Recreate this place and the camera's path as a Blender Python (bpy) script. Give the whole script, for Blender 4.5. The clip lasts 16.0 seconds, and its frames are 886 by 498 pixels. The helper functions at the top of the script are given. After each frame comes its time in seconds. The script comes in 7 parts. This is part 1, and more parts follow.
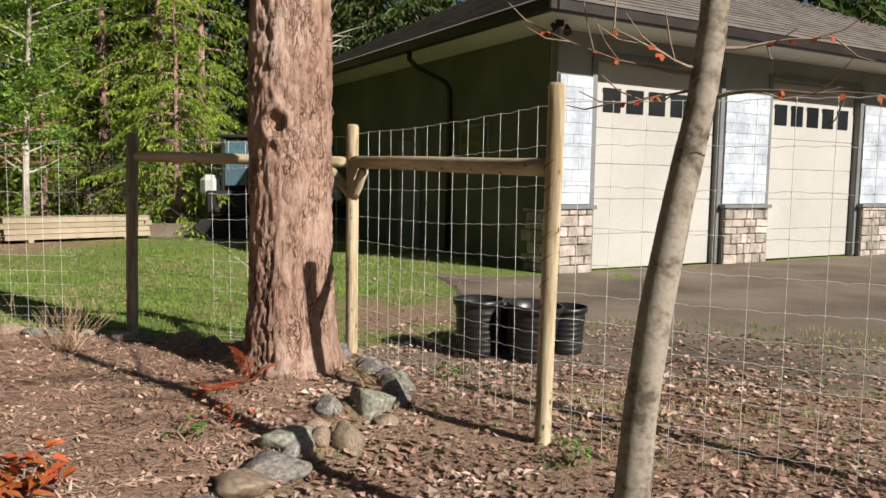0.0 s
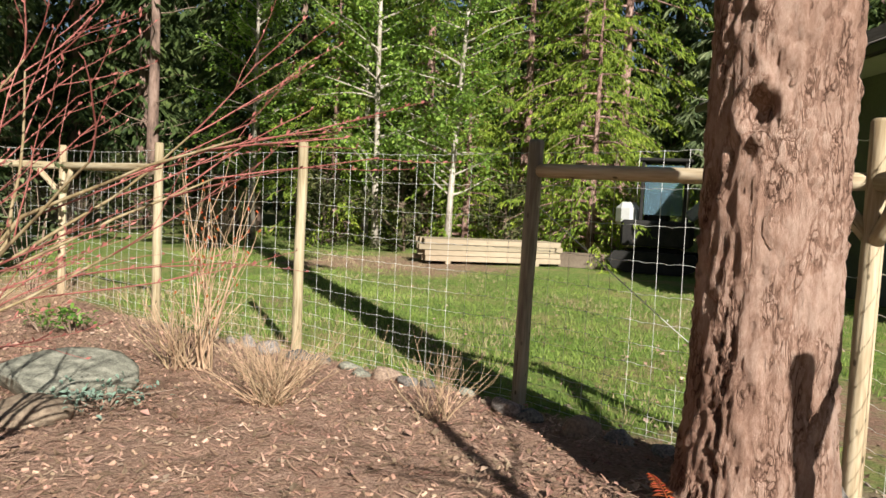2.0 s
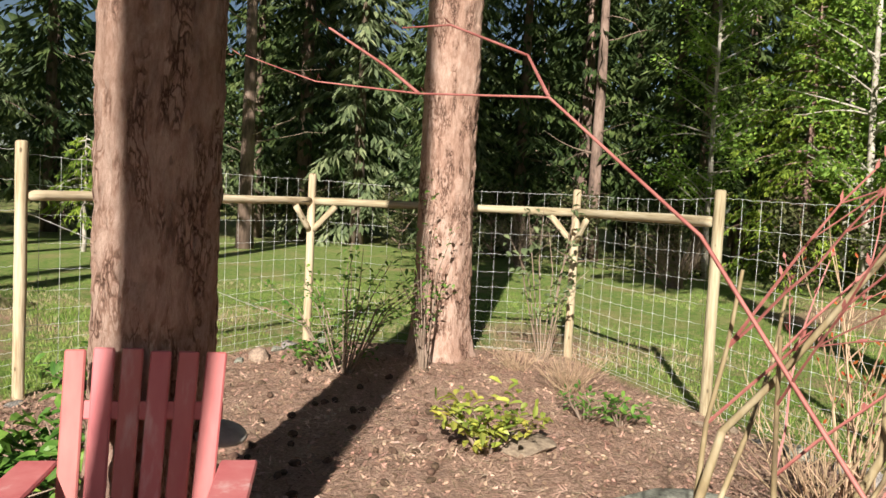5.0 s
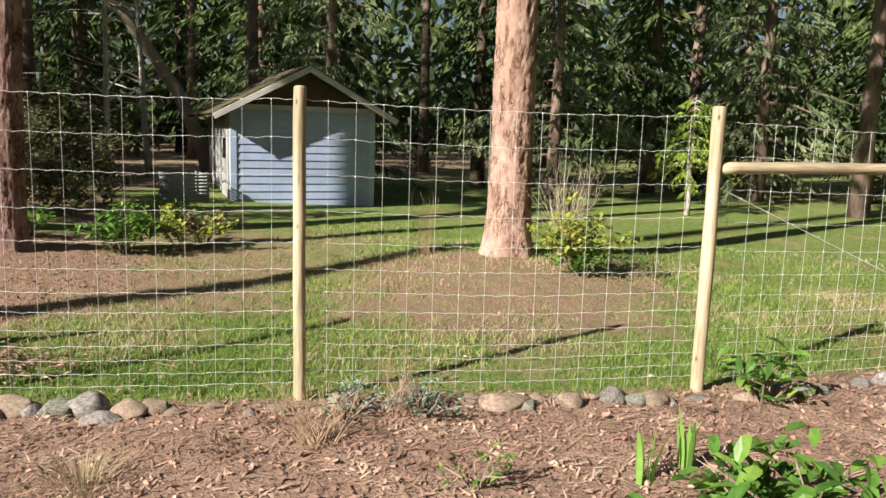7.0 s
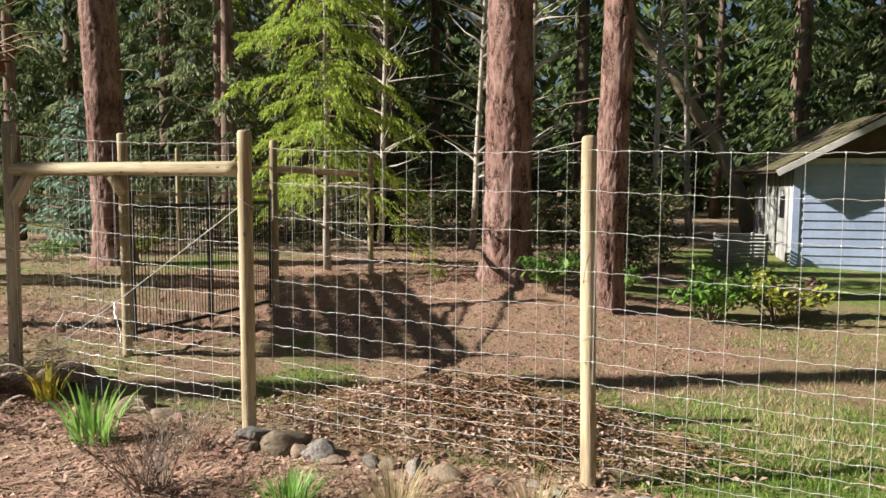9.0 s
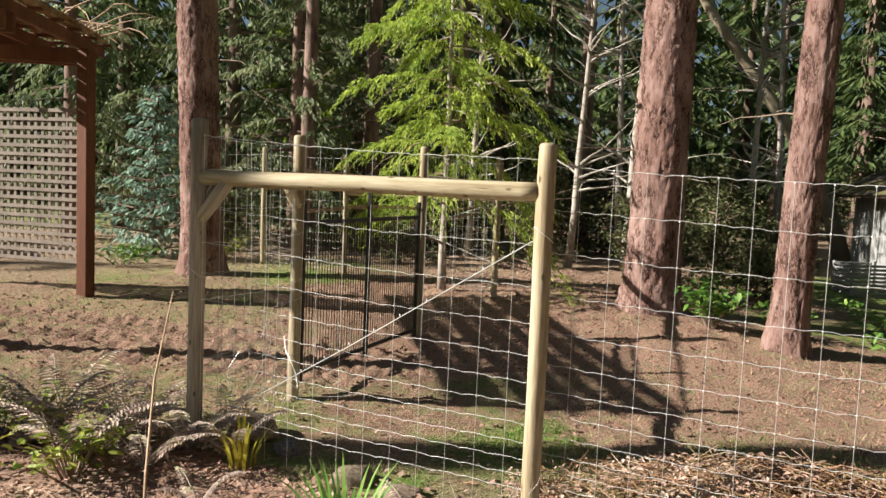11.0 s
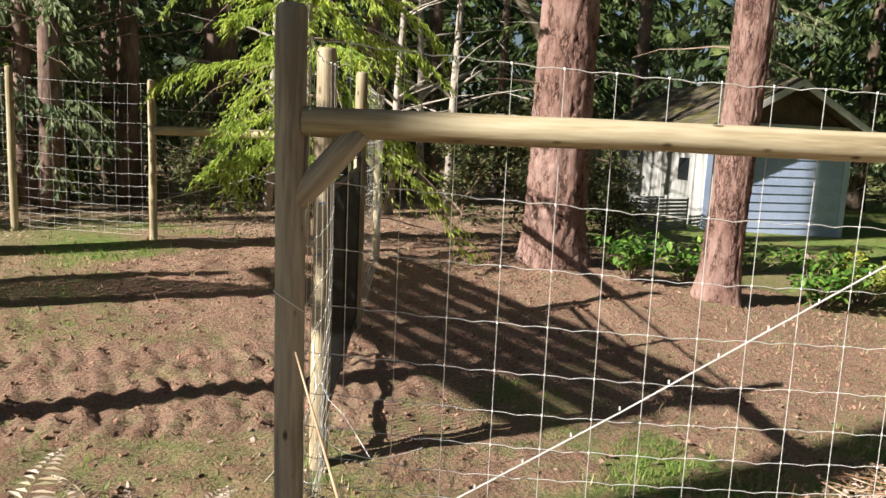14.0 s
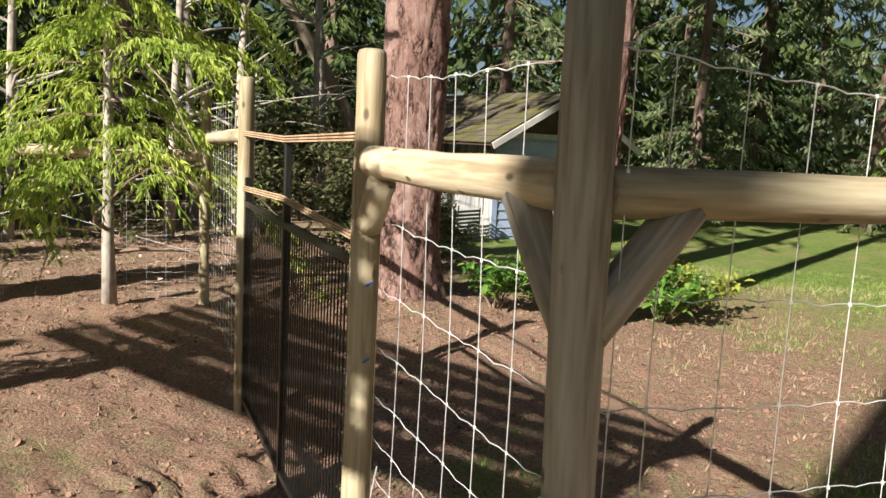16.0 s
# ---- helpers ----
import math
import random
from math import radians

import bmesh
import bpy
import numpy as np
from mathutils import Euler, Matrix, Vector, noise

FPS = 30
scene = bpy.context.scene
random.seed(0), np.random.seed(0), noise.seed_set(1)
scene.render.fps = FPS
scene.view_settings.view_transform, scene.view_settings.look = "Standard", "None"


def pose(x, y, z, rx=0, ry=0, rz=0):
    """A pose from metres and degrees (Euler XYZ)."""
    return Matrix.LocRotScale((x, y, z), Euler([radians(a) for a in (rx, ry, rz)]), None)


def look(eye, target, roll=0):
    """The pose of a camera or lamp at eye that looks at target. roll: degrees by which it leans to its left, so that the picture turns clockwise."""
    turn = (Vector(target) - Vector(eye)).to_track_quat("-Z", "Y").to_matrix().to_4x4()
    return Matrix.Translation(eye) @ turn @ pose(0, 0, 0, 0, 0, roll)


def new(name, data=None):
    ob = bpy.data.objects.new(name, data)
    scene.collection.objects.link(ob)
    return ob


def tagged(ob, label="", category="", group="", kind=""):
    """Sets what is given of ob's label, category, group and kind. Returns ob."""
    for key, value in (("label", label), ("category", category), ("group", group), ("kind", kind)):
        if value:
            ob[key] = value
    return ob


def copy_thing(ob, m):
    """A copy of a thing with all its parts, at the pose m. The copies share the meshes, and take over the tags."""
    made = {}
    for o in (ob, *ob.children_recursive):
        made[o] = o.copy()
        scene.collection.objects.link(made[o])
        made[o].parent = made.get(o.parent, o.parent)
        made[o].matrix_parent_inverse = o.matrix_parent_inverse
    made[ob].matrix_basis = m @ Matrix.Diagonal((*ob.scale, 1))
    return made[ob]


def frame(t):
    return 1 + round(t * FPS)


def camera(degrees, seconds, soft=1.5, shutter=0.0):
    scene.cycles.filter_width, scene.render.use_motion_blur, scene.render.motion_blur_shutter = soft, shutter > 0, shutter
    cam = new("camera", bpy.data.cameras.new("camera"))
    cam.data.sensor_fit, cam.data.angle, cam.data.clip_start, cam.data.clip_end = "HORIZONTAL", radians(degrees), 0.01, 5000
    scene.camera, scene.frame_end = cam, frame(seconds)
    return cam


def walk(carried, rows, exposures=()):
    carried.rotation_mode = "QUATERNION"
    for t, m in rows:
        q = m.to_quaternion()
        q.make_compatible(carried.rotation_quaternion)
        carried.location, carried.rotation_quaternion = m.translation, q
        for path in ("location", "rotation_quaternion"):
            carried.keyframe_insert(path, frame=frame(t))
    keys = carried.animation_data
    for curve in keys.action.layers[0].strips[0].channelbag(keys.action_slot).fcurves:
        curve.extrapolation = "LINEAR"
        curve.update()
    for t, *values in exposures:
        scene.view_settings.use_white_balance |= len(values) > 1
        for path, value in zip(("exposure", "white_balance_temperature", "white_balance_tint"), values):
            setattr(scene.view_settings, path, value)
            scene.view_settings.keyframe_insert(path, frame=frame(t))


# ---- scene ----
cam = camera(60.0, 16.0)
PATH = [
    (0, (-1.167, 1.967, 1.331), (-1.548, 3.922, 1.152), 0.9),
    (0.5, (-1.344, 2.436, 1.342), (-1.835, 4.368, 1.182), -0.3),
    (1, (-1.57, 2.882, 1.358), (-2.413, 4.691, 1.233), 0.5),
    (1.5, (-1.827, 3.264, 1.319), (-2.97, 4.898, 1.169), 2.2),
    (2, (-2.114, 3.642, 1.299), (-3.424, 5.147, 1.163), 2.8),
    (2.5, (-2.499, 3.905, 1.351), (-3.902, 5.329, 1.316), 3.4),
    (3, (-2.91, 3.908, 1.384), (-4.505, 5.113, 1.332), 4.6),
    (3.2, (-3.146, 4.055, 1.359), (-4.823, 5.143, 1.311), 3.7),
    (5.3, (-4.277, 3.313, 1.505), (-6.201, 3.835, 1.346), 2.5),
    (5.5, (-4.381, 3.219, 1.506), (-6.34, 3.583, 1.329), 2.0),
    (6, (-4.638, 3.008, 1.516), (-6.624, 2.966, 1.276), 1.5),
    (6.5, (-4.915, 2.861, 1.535), (-6.85, 2.454, 1.239), 1.9),
    (7, (-5.043, 2.654, 1.526), (-6.9, 1.972, 1.231), 1.8),
    (7.5, (-5.153, 2.398, 1.55), (-6.867, 1.407, 1.268), 2.1),
    (8, (-5.201, 2.107, 1.554), (-6.643, 0.746, 1.298), 2.4),
    (8.5, (-5.075, 1.631, 1.522), (-6.322, 0.079, 1.326), 1.3),
    (9, (-4.932, 1.249, 1.537), (-6.061, -0.393, 1.365), 0.3),
    (9.5, (-4.706, 0.722, 1.58), (-5.689, -1.012, 1.414), 0.1),
    (9.7, (-4.59, 0.557, 1.586), (-5.533, -1.198, 1.419), 0.2),
    (11.8, (-4.01, -1.313, 1.639), (-5.261, -2.865, 1.476), 2.5),
    (12, (-3.963, -1.522, 1.615), (-5.223, -3.065, 1.449), 1.8),
    (12.5, (-3.82, -1.967, 1.645), (-5.168, -3.431, 1.45), 0.2),
    (13, (-3.721, -2.44, 1.645), (-5.217, -3.735, 1.35), 0.7),
    (13.5, (-3.759, -2.892, 1.625), (-5.379, -4.014, 1.283), 0.9),
    (14, (-3.781, -3.354, 1.604), (-5.482, -4.362, 1.301), 2.6),
    (14.5, (-3.874, -3.814, 1.643), (-5.657, -4.681, 1.377), 2.3),
    (15, (-4.034, -4.292, 1.623), (-5.881, -5.017, 1.371), 1.4),
    (15.5, (-4.129, -4.635, 1.636), (-6.041, -5.157, 1.371), 2.6),
    (16, (-4.25, -4.916, 1.673), (-6.206, -5.239, 1.409), 3.0),
]
walk(cam, [(t, look(e, g, r)) for t, e, g, r in PATH], [(0, 0.42), (1.5, 0.66), (3, 0.74), (5.5, 0.82), (7.5, 0.92), (9.5, 0.95), (12, 1.0), (16, 0.95)])

# ---- world and sun ----
SUN_AZ, SUN_EL = radians(-28.0), radians(29.8)
sun_dir = Vector((math.cos(SUN_AZ) * math.cos(SUN_EL), math.sin(SUN_AZ) * math.cos(SUN_EL), math.sin(SUN_EL)))
world = bpy.data.worlds.new("sky_world")
scene.world = world
world.use_nodes = True
wt = world.node_tree
sky = wt.nodes.new("ShaderNodeTexSky")
sky.sky_type, sky.sun_disc = "NISHITA", False
sky.sun_elevation, sky.sun_rotation = SUN_EL, math.pi / 2 - SUN_AZ
wt.links.new(sky.outputs[0], wt.nodes["Background"].inputs[0])
wt.nodes["Background"].inputs[1].default_value = 0.031
lamp = bpy.data.lights.new("sun", "SUN")
lamp.energy, lamp.angle, lamp.color = 5.7, radians(0.55), (1.0, 0.94, 0.85)
sun = new("sun", lamp)
sun.matrix_world = look(sun_dir * 60, (0, 0, 0))

# ---- materials ----


def mat(name, colors, rough=0.8, scale=8.0, fine=60.0, bump=0.3, stretch=(1, 1, 1), metal=0.0, translucent=0.0, island=0.0, obj=0.0, dist=0.01, spec=0.3, ramp=(0.3, 0.7)):
    """Node material: two scales of noise mix the colours, with bump, and light random tints by piece."""
    m = bpy.data.materials.new(name)
    m.use_nodes = True
    nt = m.node_tree
    b = nt.nodes["Principled BSDF"]
    tc = nt.nodes.new("ShaderNodeTexCoord")
    mp = nt.nodes.new("ShaderNodeMapping")
    mp.inputs["Scale"].default_value = stretch
    nt.links.new(tc.outputs["Object"], mp.inputs["Vector"])
    n1 = nt.nodes.new("ShaderNodeTexNoise")
    n1.inputs["Scale"].default_value, n1.inputs["Detail"].default_value = scale, 6
    n2 = nt.nodes.new("ShaderNodeTexNoise")
    n2.inputs["Scale"].default_value, n2.inputs["Detail"].default_value = fine, 5
    for n in (n1, n2):
        nt.links.new(mp.outputs[0], n.inputs["Vector"])
    add = nt.nodes.new("ShaderNodeMath")
    add.operation = "MULTIPLY_ADD"
    nt.links.new(n2.outputs[0], add.inputs[0])
    add.inputs[1].default_value = 0.45
    sub = nt.nodes.new("ShaderNodeMath")
    sub.operation = "MULTIPLY_ADD"
    nt.links.new(n1.outputs[0], sub.inputs[0])
    sub.inputs[1].default_value, sub.inputs[2].default_value = 1.0, -0.225
    nt.links.new(sub.outputs[0], add.inputs[2])
    cr = nt.nodes.new("ShaderNodeValToRGB")
    el = cr.color_ramp.elements
    el[0].position, el[1].position = ramp
    k = len(colors)
    for i, c in enumerate(colors):
        e = el[0] if i == 0 else el[-1] if i == k - 1 else el.new(ramp[0] + (ramp[1] - ramp[0]) * i / (k - 1))
        e.color = (*c, 1)
    nt.links.new(add.outputs[0], cr.inputs[0])
    col = cr.outputs[0]
    if island or obj:
        hs = nt.nodes.new("ShaderNodeHueSaturation")
        src = nt.nodes.new("ShaderNodeNewGeometry").outputs["Random Per Island"] if island else nt.nodes.new("ShaderNodeObjectInfo").outputs["Random"]
        mr = nt.nodes.new("ShaderNodeMapRange")
        w = island or obj
        mr.inputs["To Min"].default_value, mr.inputs["To Max"].default_value = 1 - w, 1 + w
        nt.links.new(src, mr.inputs[0])
        nt.links.new(mr.outputs[0], hs.inputs["Value"])
        mr2 = nt.nodes.new("ShaderNodeMapRange")
        mr2.inputs["To Min"].default_value, mr2.inputs["To Max"].default_value = 0.5 + 0.05 * w, 0.5 - 0.05 * w
        nt.links.new(src, mr2.inputs[0])
        nt.links.new(mr2.outputs[0], hs.inputs["Hue"])
        nt.links.new(col, hs.inputs["Color"])
        col = hs.outputs[0]
    nt.links.new(col, b.inputs["Base Color"])
    b.inputs["Roughness"].default_value, b.inputs["Metallic"].default_value = rough, metal
    b.inputs["Specular IOR Level"].default_value = spec
    if bump:
        bp = nt.nodes.new("ShaderNodeBump")
        bp.inputs["Strength"].default_value, bp.inputs["Distance"].default_value = bump, dist
        nt.links.new(add.outputs[0], bp.inputs["Height"])
        nt.links.new(bp.outputs[0], b.inputs["Normal"])
    if translucent:
        tr = nt.nodes.new("ShaderNodeBsdfTranslucent")
        nt.links.new(col, tr.inputs[0])
        mx = nt.nodes.new("ShaderNodeMixShader")
        mx.inputs[0].default_value = translucent
        nt.links.new(b.outputs[0], mx.inputs[1])
        nt.links.new(tr.outputs[0], mx.inputs[2])
        nt.links.new(mx.outputs[0], nt.nodes["Material Output"].inputs[0])
    return m


def bark_mat(name, dark, mid, light, scale=25.0, stretch=0.3):
    """Plated bark: cracks between uneven plates, with grain on each plate."""
    m = bpy.data.materials.new(name)
    m.use_nodes = True
    nt = m.node_tree
    b = nt.nodes["Principled BSDF"]
    b.inputs["Roughness"].default_value, b.inputs["Specular IOR Level"].default_value = 0.95, 0.15
    tc = nt.nodes.new("ShaderNodeTexCoord")
    mp = nt.nodes.new("ShaderNodeMapping")
    mp.inputs["Scale"].default_value = (1, 1, stretch)
    nt.links.new(tc.outputs["Object"], mp.inputs["Vector"])
    warp = nt.nodes.new("ShaderNodeTexNoise")
    warp.inputs["Scale"].default_value, warp.inputs["Detail"].default_value = 9.0, 6
    nt.links.new(mp.outputs[0], warp.inputs["Vector"])
    mv = nt.nodes.new("ShaderNodeVectorMath")
    mv.operation = "MULTIPLY_ADD"
    nt.links.new(warp.outputs["Color"], mv.inputs[0])
    mv.inputs[1].default_value = (0.34, 0.34, 0.34)
    nt.links.new(mp.outputs[0], mv.inputs[2])
    vo = nt.nodes.new("ShaderNodeTexVoronoi")
    vo.feature = "DISTANCE_TO_EDGE"
    vo.inputs["Scale"].default_value = scale
    nt.links.new(mv.outputs[0], vo.inputs["Vector"])
    fine = nt.nodes.new("ShaderNodeTexNoise")
    fine.inputs["Scale"].default_value, fine.inputs["Detail"].default_value, fine.inputs["Roughness"].default_value = 30, 12, 0.85
    nt.links.new(mp.outputs[0], fine.inputs["Vector"])
    mr = nt.nodes.new("ShaderNodeMapRange")
    mr.inputs["From Max"].default_value = 0.17
    nt.links.new(vo.outputs["Distance"], mr.inputs[0])
    ad = nt.nodes.new("ShaderNodeMath")
    ad.operation = "MULTIPLY_ADD"
    nt.links.new(fine.outputs[0], ad.inputs[0])
    ad.inputs[1].default_value = 1.5
    half = nt.nodes.new("ShaderNodeMath")
    half.operation = "MULTIPLY_ADD"
    half.inputs[1].default_value, half.inputs[2].default_value = 0.55, 0.0
    patch = nt.nodes.new("ShaderNodeTexNoise")
    patch.inputs["Scale"].default_value, patch.inputs["Detail"].default_value = 11.0, 4
    nt.links.new(mp.outputs[0], patch.inputs["Vector"])
    pr = nt.nodes.new("ShaderNodeMapRange")
    pr.inputs["From Min"].default_value, pr.inputs["From Max"].default_value = 0.40, 0.53
    nt.links.new(patch.outputs[0], pr.inputs[0])
    top = nt.nodes.new("ShaderNodeMath")
    top.operation = "MAXIMUM"
    nt.links.new(mr.outputs[0], top.inputs[0])
    nt.links.new(pr.outputs[0], top.inputs[1])
    nt.links.new(top.outputs[0], half.inputs[0])
    nt.links.new(half.outputs[0], ad.inputs[2])
    big = nt.nodes.new("ShaderNodeTexNoise")
    big.inputs["Scale"].default_value, big.inputs["Detail"].default_value = 2.2, 5
    nt.links.new(tc.outputs["Object"], big.inputs["Vector"])
    ad2 = nt.nodes.new("ShaderNodeMath")
    ad2.operation = "MULTIPLY_ADD"
    nt.links.new(big.outputs[0], ad2.inputs[0])
    ad2.inputs[1].default_value = 0.9
    nt.links.new(ad.outputs[0], ad2.inputs[2])
    cr = nt.nodes.new("ShaderNodeValToRGB")
    el = cr.color_ramp.elements
    el[0].position, el[0].color = 0.58, (*dark, 1)
    el[1].position, el[1].color = 1.0, (*light, 1)
    e = el.new(0.8)
    e.color = (*mid, 1)
    sc = nt.nodes.new("ShaderNodeMath")
    sc.operation = "MULTIPLY"
    sc.inputs[1].default_value = 0.5
    nt.links.new(ad2.outputs[0], sc.inputs[0])
    nt.links.new(sc.outputs[0], cr.inputs[0])
    nt.links.new(cr.outputs[0], b.inputs["Base Color"])
    bp = nt.nodes.new("ShaderNodeBump")
    bp.inputs["Strength"].default_value, bp.inputs["Distance"].default_value = 0.85, 0.03
    nt.links.new(ad.outputs[0], bp.inputs["Height"])
    nt.links.new(bp.outputs[0], b.inputs["Normal"])
    return m


def pole_mat(name, dark, mid, light):
    """Peeled pole: long grain streaks, drying cracks and dark knots."""
    m = mat(name, [dark, mid, light], 0.8, 9, 70, 0.5, (1, 1, 0.09), obj=0.14, dist=0.007, ramp=(0.32, 0.68))
    nt = m.node_tree
    b = nt.nodes["Principled BSDF"]
    tc = nt.nodes.new("ShaderNodeTexCoord")
    base = b.inputs["Base Color"].links[0].from_socket

    def layer(src_col, stretch, scale, lo, hi, colour, feature):
        mp = nt.nodes.new("ShaderNodeMapping")
        mp.inputs["Scale"].default_value = stretch
        nt.links.new(tc.outputs["Object"], mp.inputs["Vector"])
        if feature == "noise":
            t = nt.nodes.new("ShaderNodeTexNoise")
            t.inputs["Detail"].default_value = 3
        else:
            t = nt.nodes.new("ShaderNodeTexVoronoi")
        t.inputs["Scale"].default_value = scale
        nt.links.new(mp.outputs[0], t.inputs["Vector"])
        r = nt.nodes.new("ShaderNodeMapRange")
        r.inputs["From Min"].default_value, r.inputs["From Max"].default_value = lo, hi
        nt.links.new(t.outputs[0], r.inputs[0])
        x = nt.nodes.new("ShaderNodeMix")
        x.data_type = "RGBA"
        nt.links.new(r.outputs[0], x.inputs[0])
        nt.links.new(src_col, x.inputs[6])
        x.inputs[7].default_value = (*colour, 1)
        return x.outputs[2]

    c = layer(base, (1, 1, 0.05), 46, 0.70, 0.74, tuple(v * 0.25 for v in dark), "noise")
    c = layer(c, (1, 1, 0.5), 13, 0.14, 0.07, tuple(v * 0.45 for v in dark), "voronoi")
    c = layer(c, (1, 1, 0.35), 5, 0.55, 0.75, tuple((v + w) / 2 for v, w in zip(dark, (0.2, 0.2, 0.17))), "noise")
    nt.links.new(c, b.inputs["Base Color"])
    return m


M = {}
M["post"] = pole_mat("peeled_pole_wood", (0.27, 0.205, 0.12), (0.44, 0.365, 0.24), (0.55, 0.48, 0.345))
M["post_grey"] = pole_mat("weathered_pole_wood", (0.18, 0.155, 0.12), (0.35, 0.31, 0.245), (0.46, 0.42, 0.34))
M["plank"] = mat("grey_brace_board", [(0.30, 0.27, 0.22), (0.42, 0.39, 0.33)], 0.8, 4, 40, 0.3, (1, 1, 0.2), dist=0.003)
M["wire"] = mat("galvanised_wire", [(0.62, 0.62, 0.60), (0.8, 0.8, 0.78)], 0.42, 20, 80, 0, metal=0.35, spec=0.6)
M["bark"] = bark_mat("douglas_fir_bark", (0.12, 0.066, 0.048), (0.43, 0.262, 0.195), (0.70, 0.51, 0.42))
M["bark_red"] = bark_mat("reddish_fir_bark", (0.05, 0.028, 0.023), (0.26, 0.15, 0.122), (0.50, 0.35, 0.31))
M["bark_grey"] = mat("grey_smooth_bark", [(0.20, 0.17, 0.14), (0.38, 0.34, 0.29), (0.52, 0.48, 0.42)], 0.85, 3, 24, 0.4, (1, 1, 0.5), dist=0.006)
M["bark_dark"] = mat("shaded_forest_bark", [(0.06, 0.045, 0.035), (0.17, 0.12, 0.09), (0.25, 0.19, 0.15)], 0.95, 3, 20, 0.8, (1, 1, 0.3), obj=0.3, dist=0.02)
M["twig_red"] = mat("red_maple_twig", [(0.24, 0.07, 0.06), (0.42, 0.17, 0.145)], 0.55, 6, 40, 0.1)
M["maple_stem"] = mat("mottled_olive_maple_bark", [(0.12, 0.085, 0.05), (0.25, 0.19, 0.10), (0.36, 0.30, 0.19)], 0.75, 14, 60, 0.3, (1, 1, 0.4), dist=0.003)
M["young_bark"] = mat("mottled_grey_tan_bark", [(0.09, 0.072, 0.055), (0.21, 0.175, 0.14), (0.30, 0.26, 0.215), (0.24, 0.205, 0.165)], 0.85, 9, 45, 0.7, (1, 1, 1.2), dist=0.006)
M["twig"] = mat("grey_brown_twig", [(0.16, 0.11, 0.08), (0.34, 0.26, 0.20)], 0.85, 6, 40, 0.2)
M["straw"] = mat("dry_tan_stalks", [(0.30, 0.20, 0.12), (0.52, 0.38, 0.25)], 0.85, 6, 40, 0, island=0.3)
M["cedar"] = mat("bright_cedar_foliage", [(0.10, 0.17, 0.022), (0.24, 0.34, 0.045), (0.40, 0.49, 0.075)], 0.6, 0.8, 7, 0, translucent=0.42, island=0.35)
M["fir"] = mat("dark_fir_foliage", [(0.022, 0.042, 0.014), (0.065, 0.10, 0.03), (0.14, 0.185, 0.06)], 0.6, 0.5, 5, 0, translucent=0.3, island=0.35)
M["fir_grey"] = mat("grey_green_fir_foliage", [(0.075, 0.11, 0.05), (0.19, 0.24, 0.115), (0.33, 0.37, 0.20)], 0.6, 0.5, 5, 0, translucent=0.38, island=0.35)
M["young"] = mat("young_cedar_foliage", [(0.22, 0.33, 0.05), (0.38, 0.49, 0.09), (0.52, 0.60, 0.14)], 0.55, 1.5, 9, 0, translucent=0.5, island=0.3)
M["spruce"] = mat("blue_green_spruce_needles", [(0.18, 0.29, 0.22), (0.34, 0.46, 0.37)], 0.6, 1.5, 9, 0, translucent=0.3, island=0.3)
M["leaf"] = mat("broad_green_leaf", [(0.065, 0.156, 0.026), (0.130, 0.260, 0.046), (0.208, 0.325, 0.065)], 0.42, 4, 20, 0, translucent=0.35, island=0.4)
M["leaf_yellow"] = mat("yellow_green_leaf", [(0.168, 0.252, 0.036), (0.336, 0.384, 0.072), (0.456, 0.408, 0.084)], 0.45, 6, 20, 0, translucent=0.35, island=0.4)
M["under"] = mat("dull_olive_undergrowth", [(0.03, 0.04, 0.016), (0.09, 0.105, 0.04), (0.19, 0.19, 0.085)], 0.6, 2, 9, 0, translucent=0.3, island=0.4)
M["alder"] = mat("fresh_alder_leaf", [(0.188, 0.328, 0.058), (0.319, 0.466, 0.099)], 0.5, 2, 9, 0, translucent=0.45, island=0.35)
M["blade"] = mat("fresh_bulb_leaf", [(0.156, 0.338, 0.065), (0.286, 0.468, 0.117)], 0.45, 5, 20, 0, translucent=0.4, island=0.2)
M["yellow"] = mat("yellow_daffodil_leaf", [(0.42, 0.40, 0.05), (0.62, 0.52, 0.08)], 0.5, 5, 20, 0, translucent=0.35, island=0.2)
M["fern_dry"] = mat("faded_fern_frond", [(0.28, 0.20, 0.16), (0.58, 0.48, 0.40), (0.42, 0.42, 0.17)], 0.7, 3, 12, 0, translucent=0.25, island=0.45)
M["fern_red"] = mat("rust_red_fern", [(0.30, 0.06, 0.02), (0.48, 0.13, 0.04)], 0.7, 5, 20, 0, translucent=0.3, island=0.3)
M["dead_leaf"] = mat("dry_fallen_leaf", [(0.16, 0.09, 0.065), (0.37, 0.245, 0.18), (0.58, 0.46, 0.37)], 0.75, 3, 9, 0, translucent=0.15, island=0.5)
M["needle"] = mat("fallen_needles_and_chips", [(0.18, 0.10, 0.068), (0.38, 0.245, 0.17), (0.55, 0.40, 0.29)], 0.85, 3, 9, 0, island=0.45)
M["grass"] = mat("lawn_blade", [(0.13, 0.215, 0.04), (0.225, 0.33, 0.07), (0.33, 0.42, 0.115)], 0.55, 0.6, 4, 0, translucent=0.4, island=0.3)
M["dry_grass"] = mat("pale_dry_grass", [(0.34, 0.28, 0.15), (0.50, 0.42, 0.26)], 0.8, 3, 9, 0, translucent=0.25, island=0.3)
